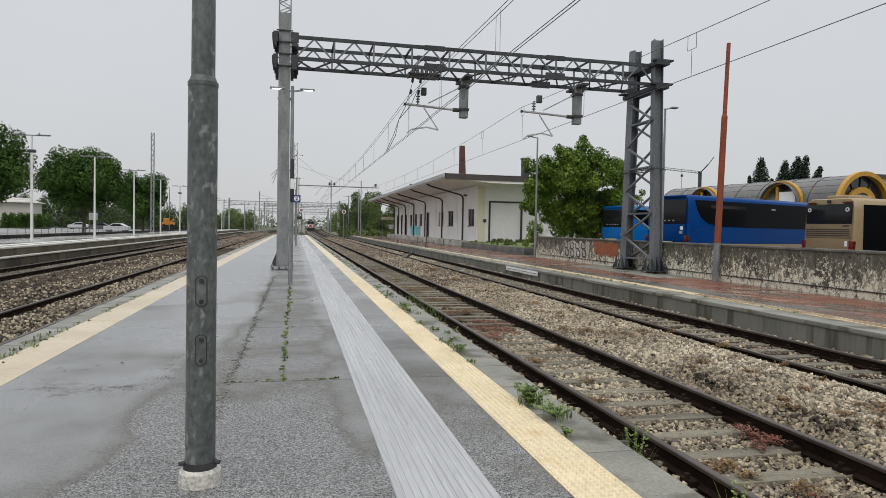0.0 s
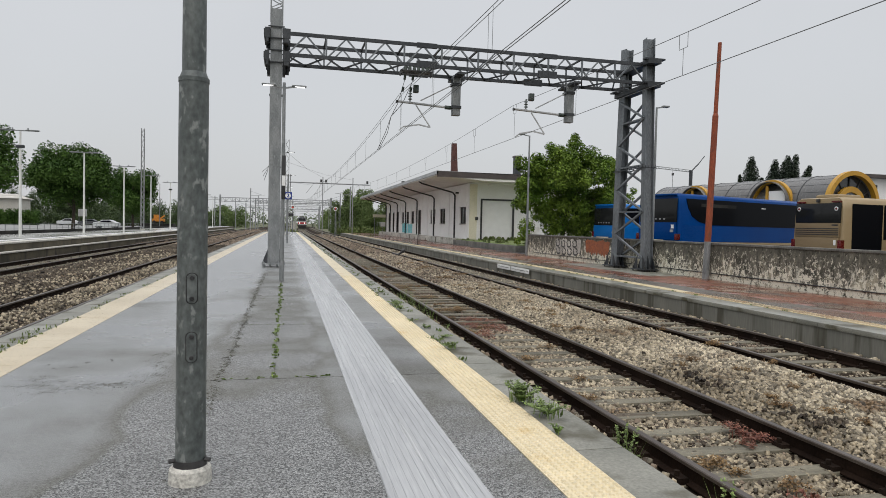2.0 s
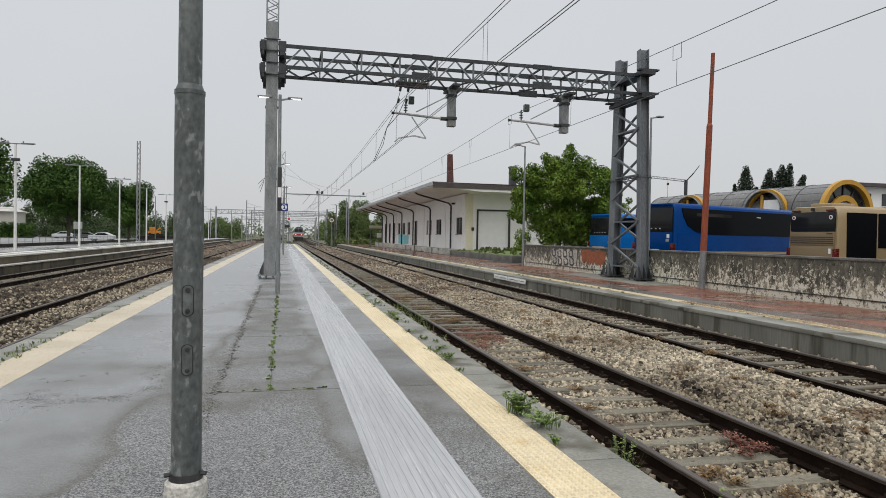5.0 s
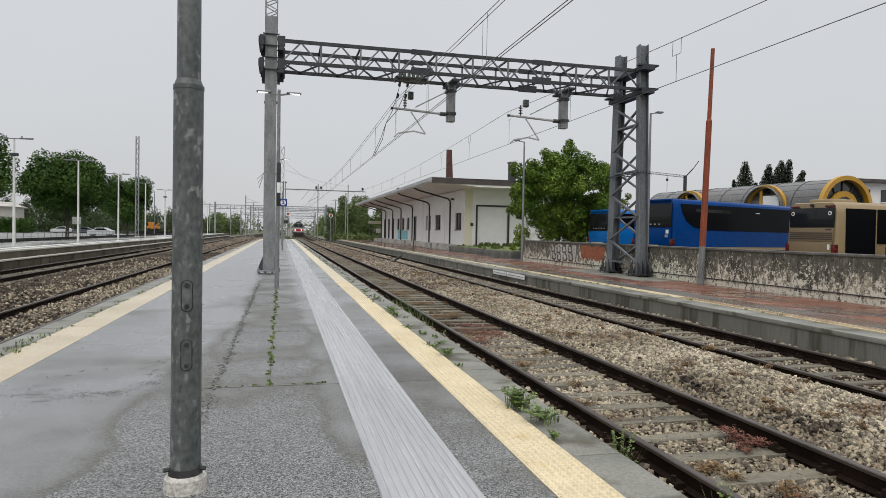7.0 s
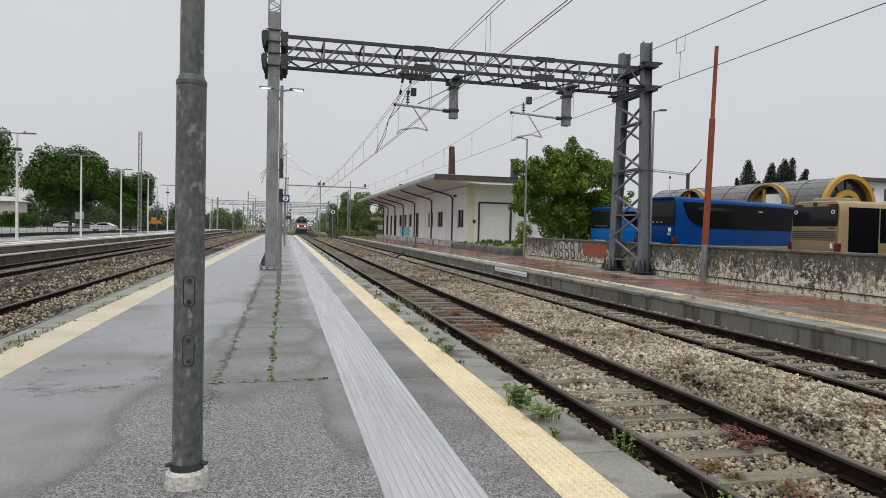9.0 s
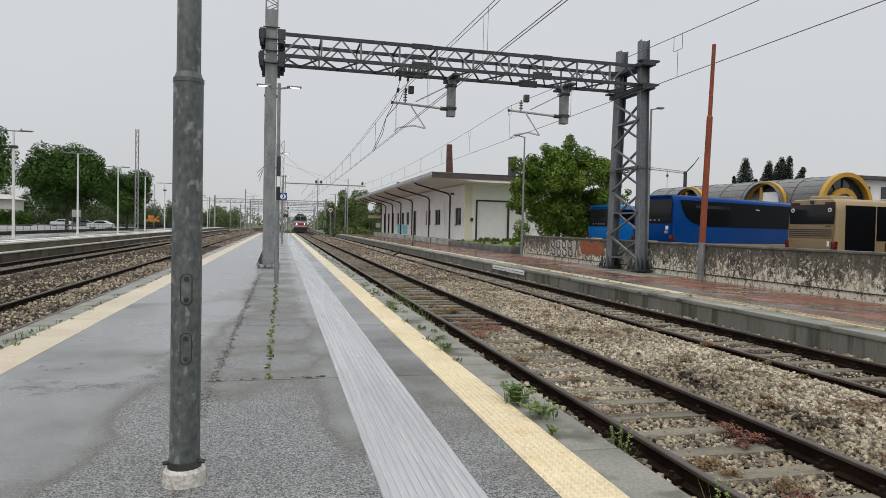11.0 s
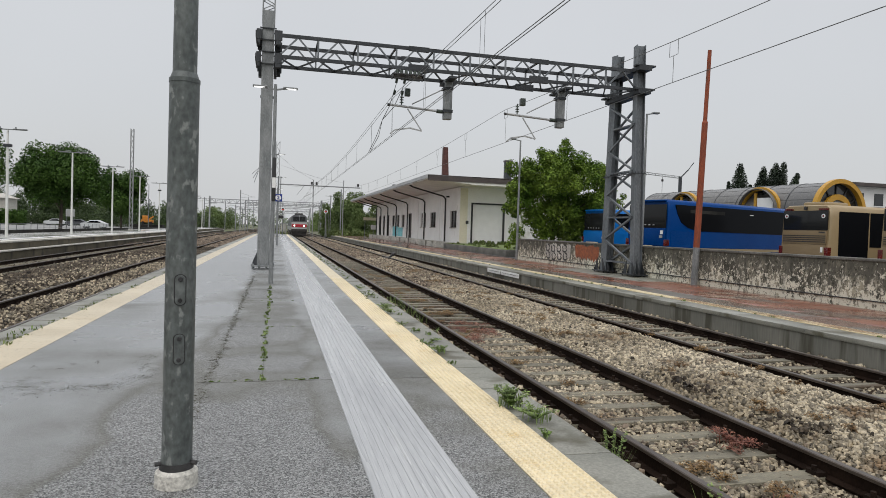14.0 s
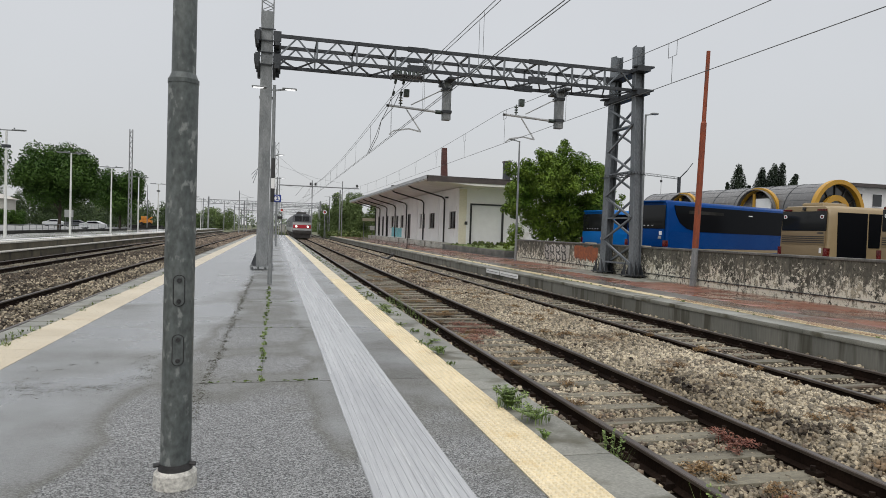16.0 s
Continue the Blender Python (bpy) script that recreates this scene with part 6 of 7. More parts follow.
def car(at, paint, label):
    t = thing("parked_car", label, "car", "parked cars", at=at)
    prof = [(-2.05, 0.35), (-2.1, 0.75), (-1.95, 0.95), (-1.25, 1.02), (-0.55, 1.42), (0.75, 1.46), (1.6, 1.05), (2.0, 0.95), (2.08, 0.6), (2.0, 0.35)]
    n = len(prof)
    s = Shape()
    for y, k in ((-0.82, 0.96), (-0.7, 1.0), (0.7, 1.0), (0.82, 0.96)):
        s.v += [(x * k, y * (0.86 if z > 1.1 else 1), z if k == 1 else 0.35 + (z - 0.35) * 0.95) for x, z in prof]
    for i in range(3):
        s.f += [(i * n + j, i * n + (j + 1) % n, (i + 1) * n + (j + 1) % n, (i + 1) * n + j) for j in range(n)]
    s.f += [tuple(range(n)), tuple(3 * n + j for j in range(n - 1, -1, -1))]
    part("body", s, paint, t)
    for y in (-0.755, 0.755):
        k = 1 if y > 0 else -1
        pts = [(-1.0, 1.0, 0.836), (-0.5, 1.31, 0.75), (0.65, 1.35, 0.748), (1.3, 1.02, 0.832)]
        part("side_window", Shape().add([(x, k * (w - 0.05), z) for x, z, w in pts] + [(x, k * w, z) for x, z, w in pts], [(0, 1, 2, 3), (7, 6, 5, 4), (0, 4, 5, 1), (1, 5, 6, 2), (2, 6, 7, 3), (3, 7, 4, 0)]), M_BUSGLASS, t)
    for x in (-1.3, 1.3):
        for y in (-0.8, 0.62):
            w = part("wheel", Shape().cyl((x, y, 0.31), (x, y + 0.18, 0.31), 0.31, n=16), M_TYRE, t)
            part("rim", Shape().cyl((x, y - 0.01, 0.31), (x, y + 0.19, 0.31), 0.19, n=12), M_GALV, w)


car(pose(-30.3, 125, -0.1, 0, 0, -4), M_CARWHITE, "white hatchback parked by the hedge")
car(pose(-46.0, 158, -0.1, 0, 0, 2), M_CARWHITE, "white hatchback parked under a tree")
car(pose(-41.0, 155, -0.1, 0, 0, 2), M_CARDARK, "dark car parked between two white ones")
low_house = thing("low_house", "pale low house half hidden behind hedge and trees", "house")
part("wall", Shape().box(-84, -57, 162, 169, -0.15, 5.5), M_CONCRETE, low_house)
part("roof", Shape().add([(-85, 161, 5.5), (-56.4, 161, 5.5), (-56.4, 170, 5.5), (-85, 170, 5.5), (-83, 165.5, 6.6), (-58.5, 165.5, 6.6)], [(0, 1, 5, 4), (2, 3, 4, 5), (1, 2, 5), (3, 0, 4), (0, 3, 2, 1)]), M_PLINTH, low_house, "dull grey tiled roof")
digger = thing("orange_machine", "orange works machine on an added low dark stand", "machine", at=pose(-21.9, 125, 0.9))
part("body", Shape().box(-1.0, 1.0, -0.5, 0.5, 0.35, 0.85, 0.06), M_ORANGEPAINT, digger)
part("cab", Shape().box(-0.75, 0.1, -0.45, 0.45, 0.85, 1.55, 0.06), M_ORANGEPAINT, digger)
part("boom", Shape().bar((0.2, 0, 0.85), (1.0, 0, 1.45), 0.16, 0.2), M_ORANGEPAINT, digger)
for x in (-0.65, 0.65):
    for y in (-0.52, 0.38):
        part("wheel", Shape().cyl((x, y, 0.27), (x, y + 0.14, 0.27), 0.27, n=14), M_TYRE, digger)
# unseen dark block, added to hold the machine up at its height
bank = thing("loading_bank", "low dark stand added under the works machine", "loading bank", at=pose(-21.9, 125, -0.1))
part("slab", Shape().box(-2.6, 2.6, -1.6, 1.6, 0, 1.0, 0.04), M_NEARBLACK, bank)
board = thing("notice_board", "pale blank notice board on two posts", "notice board", at=pose(-27.3, 100, -0.1))
part("panel", Shape().box(-0.55, 0.55, -0.03, 0.03, 1.9, 2.9, 0.02), M_WHITE, board)
for x in (-0.45, 0.45):
    part("post", Shape().cyl((x, 0.05, 0), (x, 0.05, 2.9), 0.035, n=8), M_GALV, board)


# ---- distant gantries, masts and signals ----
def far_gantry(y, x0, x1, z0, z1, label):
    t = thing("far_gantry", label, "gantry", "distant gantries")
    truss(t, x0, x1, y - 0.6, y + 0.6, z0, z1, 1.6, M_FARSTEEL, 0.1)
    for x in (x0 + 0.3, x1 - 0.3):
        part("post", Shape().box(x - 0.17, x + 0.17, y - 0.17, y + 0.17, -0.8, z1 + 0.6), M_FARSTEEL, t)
    return t


beam = thing("tube_gantry", "long grey tubular beam carrying wires across the line", "gantry", "distant gantries")
part("tube", Shape().cyl((0.4, 112, 8.3), (13.7, 112, 8.25), 0.1, n=10), M_FARSTEEL, beam)
for x, h in ((5.9, 9.3), (10.9, 9.4), (0.6, 9.6)):
    part("post", Shape().box(x - 0.07, x + 0.07, 112.2, 112.34, -0.6, h), M_FARSTEEL, beam)
for x in (5.6, 6.4, 13.3):
    part("weight_box", Shape().box(x - 0.16, x + 0.16, 111.8, 112.2, 8.45, 8.9, 0.03), M_BLACK, beam)
part("drop_arm", Shape().bar((4.4, 112, 8.2), (3.2, 112, 6.6), 0.06, 0.06).bar((4.3, 112, 6.3), (6.0, 112, 7.2), 0.05, 0.05), M_FARSTEEL, beam)
far_gantry(165, -15.6, 11, 6.4, 7.3, "grey lattice gantry over all tracks in the distance")
far_gantry(200, -9, 14, 7.0, 7.9, "grey lattice gantry in the distance")
far_gantry(240, -14, 12, 6.6, 7.5, "grey lattice gantry far along the line")
far_gantry(290, -14, 14, 6.6, 7.5, "grey lattice gantry near the horizon")


guys = thing("guy_wire", "thin stay wires from the lattice mast to the tubular beam", "wire")
for z0, z1, x in ((10.6, 9.2, 5.9), (9.4, 9.0, 10.9), (6.9, 8.4, 5.9)):
    part("strand", Shape().run([(0.014, 0), (-0.007, 0.012), (-0.007, -0.012)], [(0.1, 88, z0), ((0.1 + x) / 2, 100, (z0 + z1) / 2 - 0.35), (x, 112, z1)]), M_WIRE, guys)


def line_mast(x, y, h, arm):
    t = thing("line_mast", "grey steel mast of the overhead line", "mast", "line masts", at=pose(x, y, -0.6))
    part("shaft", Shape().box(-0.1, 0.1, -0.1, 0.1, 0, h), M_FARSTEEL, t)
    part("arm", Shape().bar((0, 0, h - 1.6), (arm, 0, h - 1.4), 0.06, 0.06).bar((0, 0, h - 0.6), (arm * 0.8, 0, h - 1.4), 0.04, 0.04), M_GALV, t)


for x, y, h, arm in ((12.2, 130, 9.5, -3), (11.8, 150, 9, -3), (-1.6, 140, 9, 3), (-1.4, 178, 9.5, 3), (12.5, 190, 9.5, -3), (2.0, 222, 9.5, 3), (14, 225, 9, -3), (-15.5, 140, 8, 3), (-17.5, 175, 8.5, 3), (-15, 210, 9, 3), (-7.6, 150, 9.5, 3), (-7.6, 190, 9.5, 3), (-7.6, 235, 9.5, 3)):
    line_mast(x, y, h, arm)


def signal(x, y, z, label):
    t = thing("railway_signal", label, "railway signal", "railway signals", at=pose(x, y, -0.6))
    part("post", Shape().cyl((0, 0, 0), (0, 0, z + 0.6), 0.09, n=10), M_GALV, t)
    hd = part("target", Shape().cyl((0, -0.12, z + 0.6), (0, -0.2, z + 0.6), 0.22, n=24), M_BLACK, t, "round black signal target")
    part("target_rim", Shape().cyl((0, -0.1, z + 0.6), (0, -0.19, z + 0.6), 0.34, n=24), M_WHITE, hd)
    part("lamp", Shape().cyl((0, -0.2, z + 0.6), (0, -0.24, z + 0.6), 0.075, n=16), M_REDLIGHT, hd, "lit red lamp")
    part("ladder", Shape().bar((0.25, 0.1, 0.3), (0.25, 0.1, z + 0.2), 0.04, 0.04).bar((0.5, 0.1, 0.3), (0.5, 0.1, z + 0.2), 0.04, 0.04), M_GALV, t)
    return t


s1 = signal(1.05, 112, 4.15, "red lit signal with a white-rimmed black target")
part("arm_box", Shape().box(-0.75, 0.15, -0.2, 0.1, 3.3, 3.75, 0.1), M_BLACK, s1, "black lower signal arm")
signal(8.1, 113, 4.1, "red lit signal beside the second track")
sb = thing("station_board", "long pale station board on two posts", "sign board", at=pose(16.0, 113, 0))
part("panel", Shape().box(-1.5, 1.5, -0.04, 0.04, 2.85, 3.35, 0.02), M_CREAM, sb)
for x in (-1.2, 1.2):
    part("post", Shape().cyl((x, 0.06, -0.6), (x, 0.06, 3.3), 0.05, n=8), M_GALV, sb)
wb = thing("white_board", "square white board on a short post", "sign board", at=pose(16.1, 112, 0))
part("panel", Shape().box(-0.4, 0.4, -0.04, 0.04, 1.3, 2.05, 0.02), M_WHITE, wb)
part("post", Shape().cyl((0, 0.06, -0.6), (0, 0.06, 1.4), 0.05, n=8), M_GALV, wb)
cabin = thing("line_cabin", "pale equipment cabin beside the line", "cabin", at=pose(1.9, 175, -0.6))
part("wall", Shape().box(-0.7, 0.7, -1, 1, 0, 2.5, 0.03), M_CONCRETE, cabin)
part("roof", Shape().box(-0.85, 0.85, -1.15, 1.15, 2.5, 2.65), M_ROOFTOP, cabin)
device = thing("track_device", "dark cast point machine lever between the tracks", "track device", at=pose(6.85, 41.6, -0.45))
part("housing", Shape().box(-0.2, 0.2, -0.3, 0.3, 0, 0.2, 0.04), M_BLACK, device)
part("lever", Shape().bar((0.1, -0.1, 0.12), (0.5, 0.05, 0.42), 0.11, 0.11), M_BLACK, device)
part("weight", Shape().cyl((0.42, 0.02, 0.36), (0.55, 0.07, 0.46), 0.12, n=12), M_BLACK, device)
post = thing("marker_post", "thin dark leaning marker post on the platform", "post", at=pose(10.75, 54.3, 0))
part("shaft", Shape().bar((0, 0, -0.02), (0.06, 0, 1.05), 0.07, 0.07), M_ROOFDARK, post)
part("cap", Shape().bar((0.05, 0, 1.02), (0.2, 0, 1.25), 0.06, 0.06), M_ROOFDARK, post)


# ---- train ----
def car_body(t, length, paint_side, paint_low, roof):
    w = 1.42
    prof = [(-w, 0.95), (-w, 3.05), (-w * 0.93, 3.45), (-w * 0.7, 3.75), (-w * 0.3, 3.88), (w * 0.3, 3.88), (w * 0.7, 3.75), (w * 0.93, 3.45), (w, 3.05), (w, 0.95)]
    n = len(prof)
    s = Shape()
    for y in (0.35, length):
        s.v += [(x, y, z) for x, z in prof]
    s.f += [(j, (j + 1) % n, n + (j + 1) % n, n + j) for j in range(n)] + [tuple(range(n)), tuple(n + j for j in range(n - 1, -1, -1))]
    b = part("body", s, paint_side, t)
    part("roof_skin", Shape().run([(-w * 0.94, 3.46), (-w * 0.71, 3.77), (-w * 0.3, 3.9), (w * 0.3, 3.9), (w * 0.71, 3.77), (w * 0.94, 3.46), (w * 0.9, 3.42), (-w * 0.9, 3.42)], [(0, 0.4, 0), (0, length, 0)]), roof, b, "dark sooty roof")
    for sx in (-1, 1):
        part("side_stripe", Shape().box(sx * (w + 0.006) - 0.008, sx * (w + 0.006) + 0.008, 0.4, length - 0.1, 1.0, 1.75), paint_low, b, "pale lower side band")
    part("underframe", Shape().box(-1.2, 1.2, 0.4, length, 0.45, 0.97).box(-1.0, 1.0, 1.5, 4.5, 0.2, 0.6).box(-1.0, 1.0, length - 4.5, length - 1.5, 0.2, 0.6), M_UNDER, t)
    for y in (2.0, 4.3, length - 4.3, length - 2.0):
        for sx in (-1, 1):
            part("wheel", Shape().cyl((sx * 0.7, y, 0.5), (sx * 0.84, y, 0.5), 0.5, n=20), M_UNDER, t)
    return b


def locomotive():
    """Front at y = 0, running towards -y; the rail top is z = 0."""
    t = thing("locomotive", "white, red and grey locomotive with lit headlights hauling a train", "locomotive")
    car_body(t, 18.0, M_TRAINGREY, M_TRAINWHITE, M_UNDER)
    w = 1.42
    lower = [(-w * 0.97, 1.22), (w * 0.97, 1.22), (w, 1.4), (w, 2.52), (-w, 2.52), (-w, 1.4)]
    n = len(lower)
    part("nose", Shape().add([(x * 0.95, 0.0, z) for x, z in lower] + [(x, 0.36, z) for x, z in lower], [tuple(range(n))] + [(i, (i + 1) % n, n + (i + 1) % n, n + i) for i in range(n)]), M_TRAINWHITE, t, "white painted nose")
    up = [(-w, 2.52), (w, 2.52), (w * 0.95, 3.5), (w * 0.7, 3.78), (-w * 0.7, 3.78), (-w * 0.95, 3.5)]
    n = len(up)
    part("cab_front", Shape().add([(x * 0.95, 0.02 + (z - 2.42) * 0.2, z) for x, z in up] + [(x, 0.4, z) for x, z in up], [tuple(range(n))] + [(i, (i + 1) % n, n + (i + 1) % n, n + i) for i in range(n)]), M_TRAINGREY, t, "dark grey cab front")
    for sx in (-1, 1):
        x0, x1 = (sx * 0.06, sx * 1.1) if sx > 0 else (-1.1, -0.06)
        g = part("windscreen", Shape().add([(x0, 0.01, 2.7), (x1, 0.01, 2.7), (x1, 0.16, 3.46), (x0, 0.16, 3.46), (x0, 0.2, 2.7), (x1, 0.2, 2.7), (x1, 0.3, 3.46), (x0, 0.3, 3.46)],
                                           [(0, 1, 2, 3), (4, 7, 6, 5), (0, 4, 5, 1), (1, 5, 6, 2), (2, 6, 7, 3), (3, 7, 4, 0)]), M_REARGLASS, t, "dark windscreen")
        part("wiper", Shape().bar((sx * 0.3, 0.0, 2.72), (sx * 0.6, 0.07, 3.2), 0.03, 0.03), M_BLACK, g)
    for x in (-1.16, 0.0, 1.16):
        part("window_post", Shape().bar((x, 0.0, 2.66), (x * 0.97, 0.15, 3.5), 0.09, 0.05, (0, 1, 0)), M_TRAINGREY, t)
    part("visor", Shape().box(-1.2, 1.2, 0.12, 0.22, 3.47, 3.56), M_TRAINGREY, t)
    part("windscreen_frame", Shape().box(-1.28, 1.28, -0.02, 0.05, 2.56, 2.68), M_TRAINGREY, t)
    band = part("red_band", Shape().box(-1.34, 1.34, -0.02, 0.02, 1.6, 2.14, 0.01), M_TRAINRED, t, "red front band")
    part("centre_panel", Shape().box(-0.42, 0.42, -0.026, -0.018, 1.66, 2.08), M_TRAINRED, band)
    for sx in (-1, 1):
        h = part("headlight", Shape().cyl((sx * 0.86, -0.02, 1.88), (sx * 0.86, -0.08, 1.88), 0.2, n=16), M_TRAINGREY, t, "headlight surround")
        part("lens", Shape().cyl((sx * 0.86, -0.08, 1.88), (sx * 0.86, -0.1, 1.88), 0.14, n=16), M_LIGHT, h, "lit white headlight")
        part("buffer", Shape().cyl((sx * 0.88, 0.1, 1.05), (sx * 0.88, -0.5, 1.05), 0.1, n=12).cyl((sx * 0.88, -0.5, 1.05), (sx * 0.88, -0.56, 1.05), 0.26, 0.26, 16), M_UNDER, t)
        part("cab_step", Shape().box(sx * 1.1 - 0.15, sx * 1.1 + 0.15, 0.2, 0.6, 0.3, 0.9), M_UNDER, t)
    part("buffer_beam", Shape().box(-1.38, 1.38, -0.06, 0.36, 0.66, 1.28, 0.03), M_UNDER, t)
    part("snow_plough", Shape().box(-1.25, 1.25, 0.0, 0.1, 0.12, 0.72), M_UNDER, t)
    part("coupling", Shape().box(-0.1, 0.1, -0.4, 0.0, 0.85, 1.05), M_UNDER, t)
    part("top_light", Shape().cyl((0, 0.3, 3.6), (0, 0.2, 3.6), 0.12, n=12), M_TRAINWHITE, t)
    p = part("pantograph", Shape().bar((-0.6, 15, 3.95), (0.0, 13.8, 4.6), 0.05, 0.05).bar((0.6, 15, 3.95), (0.0, 13.8, 4.6), 0.05, 0.05).bar((0, 13.8, 4.6), (0, 15.2, 5.28), 0.05, 0.05).box(-0.8, 0.8, 15.1, 15.4, 5.28, 5.33), M_BLACK, t, "raised pantograph")
    part("roof_gear", Shape().box(-0.7, 0.7, 2, 6, 3.85, 4.15, 0.05).box(-0.5, 0.5, 8, 12, 3.85, 4.1, 0.05), M_UNDER, t)
    return t


def carriage():
    t = thing("carriage", "grey railway carriage with a white lower band", "railway carriage", "carriages of the train")
    car_body(t, 25.5, M_TRAINGREY, M_TRAINWHITE, M_UNDER)
    for k in range(9):
        for sx in (-1, 1):
            part("window", Shape().box(sx * 1.425 - 0.01, sx * 1.425 + 0.01, 3.2 + 2.2 * k, 4.6 + 2.2 * k, 2.0, 2.9), M_BUSGLASS, t)
    return t


loco = locomotive()
cars = [carriage()]
cars += [copy_thing(cars[0], pose(0, 0, 0)) for _ in range(3)]


# ---- weeds and small growth ----
def blades(centres, n, h, spread, seed, curl=0.5, width=0.02):
    rng = np.random.default_rng(seed)
    s = Shape()
    for cx, cy, cz, k in centres:
        for _ in range(n):
            a = rng.uniform(0, 6.283)
            r = spread * k * rng.random() ** 0.7
            x, y = cx + r * math.cos(a), cy + r * math.sin(a)
            hh, w = h * k * rng.uniform(0.5, 1.1), width * rng.uniform(0.6, 1.4)
            b = rng.uniform(0, 6.283)
            dx, dy = math.cos(b), math.sin(b)
            o = curl * hh * rng.uniform(0.2, 1.0)
            s.add([(x - dy * w, y + dx * w, cz), (x + dy * w, y - dx * w, cz), (x + dx * o * 0.4 + dy * w * 1.3, y + dy * o * 0.4 - dx * w * 1.3, cz + hh * 0.6),
                   (x + dx * o * 0.4 - dy * w * 1.3, y + dy * o * 0.4 + dx * w * 1.3, cz + hh * 0.6), (x + dx * o, y + dy * o, cz + hh)], [(0, 1, 2, 3), (3, 2, 4)])
    return s


def weed(x, y, z, h, spread, n, seed, mat, label):
    t = thing("weed", label, "weed", "weeds", at=pose(x, y, z))
    part("foliage", blades([(0, 0, 0, 1.0)], n // 3 + 4, h * 0.9, spread, seed, 0.45, 0.003), mat, t, kind="stuff")
    s = Shape()
    rng = np.random.default_rng(seed + 1)
    stems = [(rng.uniform(0, 6.283), spread * rng.uniform(0.3, 1.7), h * rng.uniform(0.5, 1.15)) for _ in range(max(n // 9, 4))]
    for _ in range(n * 9):
        g, reach, tall = stems[int(rng.integers(len(stems)))]
        k = rng.uniform(0.1, 1.0)
        a, r = g + rng.normal(0, 0.25), reach * k
        p = Vector((r * math.cos(a), r * math.sin(a), 0.004 + tall * k * (1.4 - 0.5 * k)))
        a = rng.uniform(0, 6.283)
        d = Vector((math.cos(a), math.sin(a), rng.uniform(-0.3, 0.6))) * rng.uniform(0.008, 0.019)
        q = Vector((-d.y, d.x, rng.uniform(-0.01, 0.01))) * 0.5
        s.add([p - d, p - q, p + d, p + q], [(0, 1, 2, 3)])
    part("leaf_mass", s, mat, t, kind="stuff")
    return t


for i, (x, y, h, sp, n) in enumerate(((2.1, 5.6, 0.17, 0.11, 240), (2.17, 5.15, 0.12, 0.14, 110), (2.1, 8.2, 0.12, 0.09, 60), (2.06, 8.8, 0.05, 0.08, 25), (2.06, 4.7, 0.06, 0.05, 25), (2.14, 13.2, 0.08, 0.08, 25), (2.12, 17, 0.09, 0.1, 25), (2.12, 12.75, 0.1, 0.12, 50), (2.13, 12.17, 0.09, 0.11, 45), (2.04, 10.61, 0.06, 0.08, 25), (2.11, 9.91, 0.06, 0.07, 20), (2.19, 9.05, 0.05, 0.09, 25), (2.19, 15.24, 0.08, 0.12, 40))):
    weed(x, y, 0.0, h, sp, n, 60 + i, M_WEED, "small green weed growing from the platform joint")
for i, (x, y, h, sp, n) in enumerate(((2.58, 4.62, 0.58, 0.09, 150), (2.6, 3.4, 0.6, 0.06, 30), (2.56, 9.5, 0.5, 0.15, 40), (2.58, 10.6, 0.55, 0.15, 40), (2.75, 15.9, 0.6, 0.16, 50), (2.8, 14.2, 0.62, 0.2, 60), (2.75, 12.4, 0.6, 0.12, 35))):
    weed(x, y, -0.52, h, sp, n, 80 + i, M_WEED, "upright green weed beside the platform edge")
for i, (x, y, h, sp, n) in enumerate(((4.55, 5.65, 0.12, 0.2, 90), (3.95, 4.2, 0.1, 0.2, 50))):
    weed(x, y, -0.5, h, sp, n, 90 + i, M_REDWEED, "low reddish weed between the rails")


def moss(name, label, spots, material, seed, size=0.011, thick=1.0, many=1.0):
    """Low cushions of creeping growth over the stones: spots (x, y, z, radius)."""
    rng = np.random.default_rng(seed)
    s = Shape()
    for cx, cy, cz, r in spots:
        lobes = [(rng.normal(0, r * 0.45), rng.normal(0, r * 0.45), r * rng.uniform(0.25, 0.6)) for _ in range(7)]
        for _ in range(int(many * (1900 * r + 900 * r * r))):
            lx, ly, lr = lobes[int(rng.integers(7))]
            a, k = rng.uniform(0, 6.283), rng.random() ** 0.7
            q = Vector((cx + lx + lr * k * math.cos(a), cy + ly + lr * k * math.sin(a), cz + thick * (0.02 + 0.055 * (1 - k * k) * rng.random() + 0.015 * rng.random())))
            a = rng.uniform(0, 6.283)
            d = Vector((math.cos(a), math.sin(a), rng.uniform(-0.5, 0.7) * thick)) * size * rng.uniform(0.7, 1.6)
            e = Vector((-d.y, d.x, rng.uniform(-0.006, 0.006))) * 0.55
            s.add([q - d, q - e, q + d, q + e], [(0, 1, 2, 3)])
    return solo(name, s, material, label, "moss", kind="stuff")


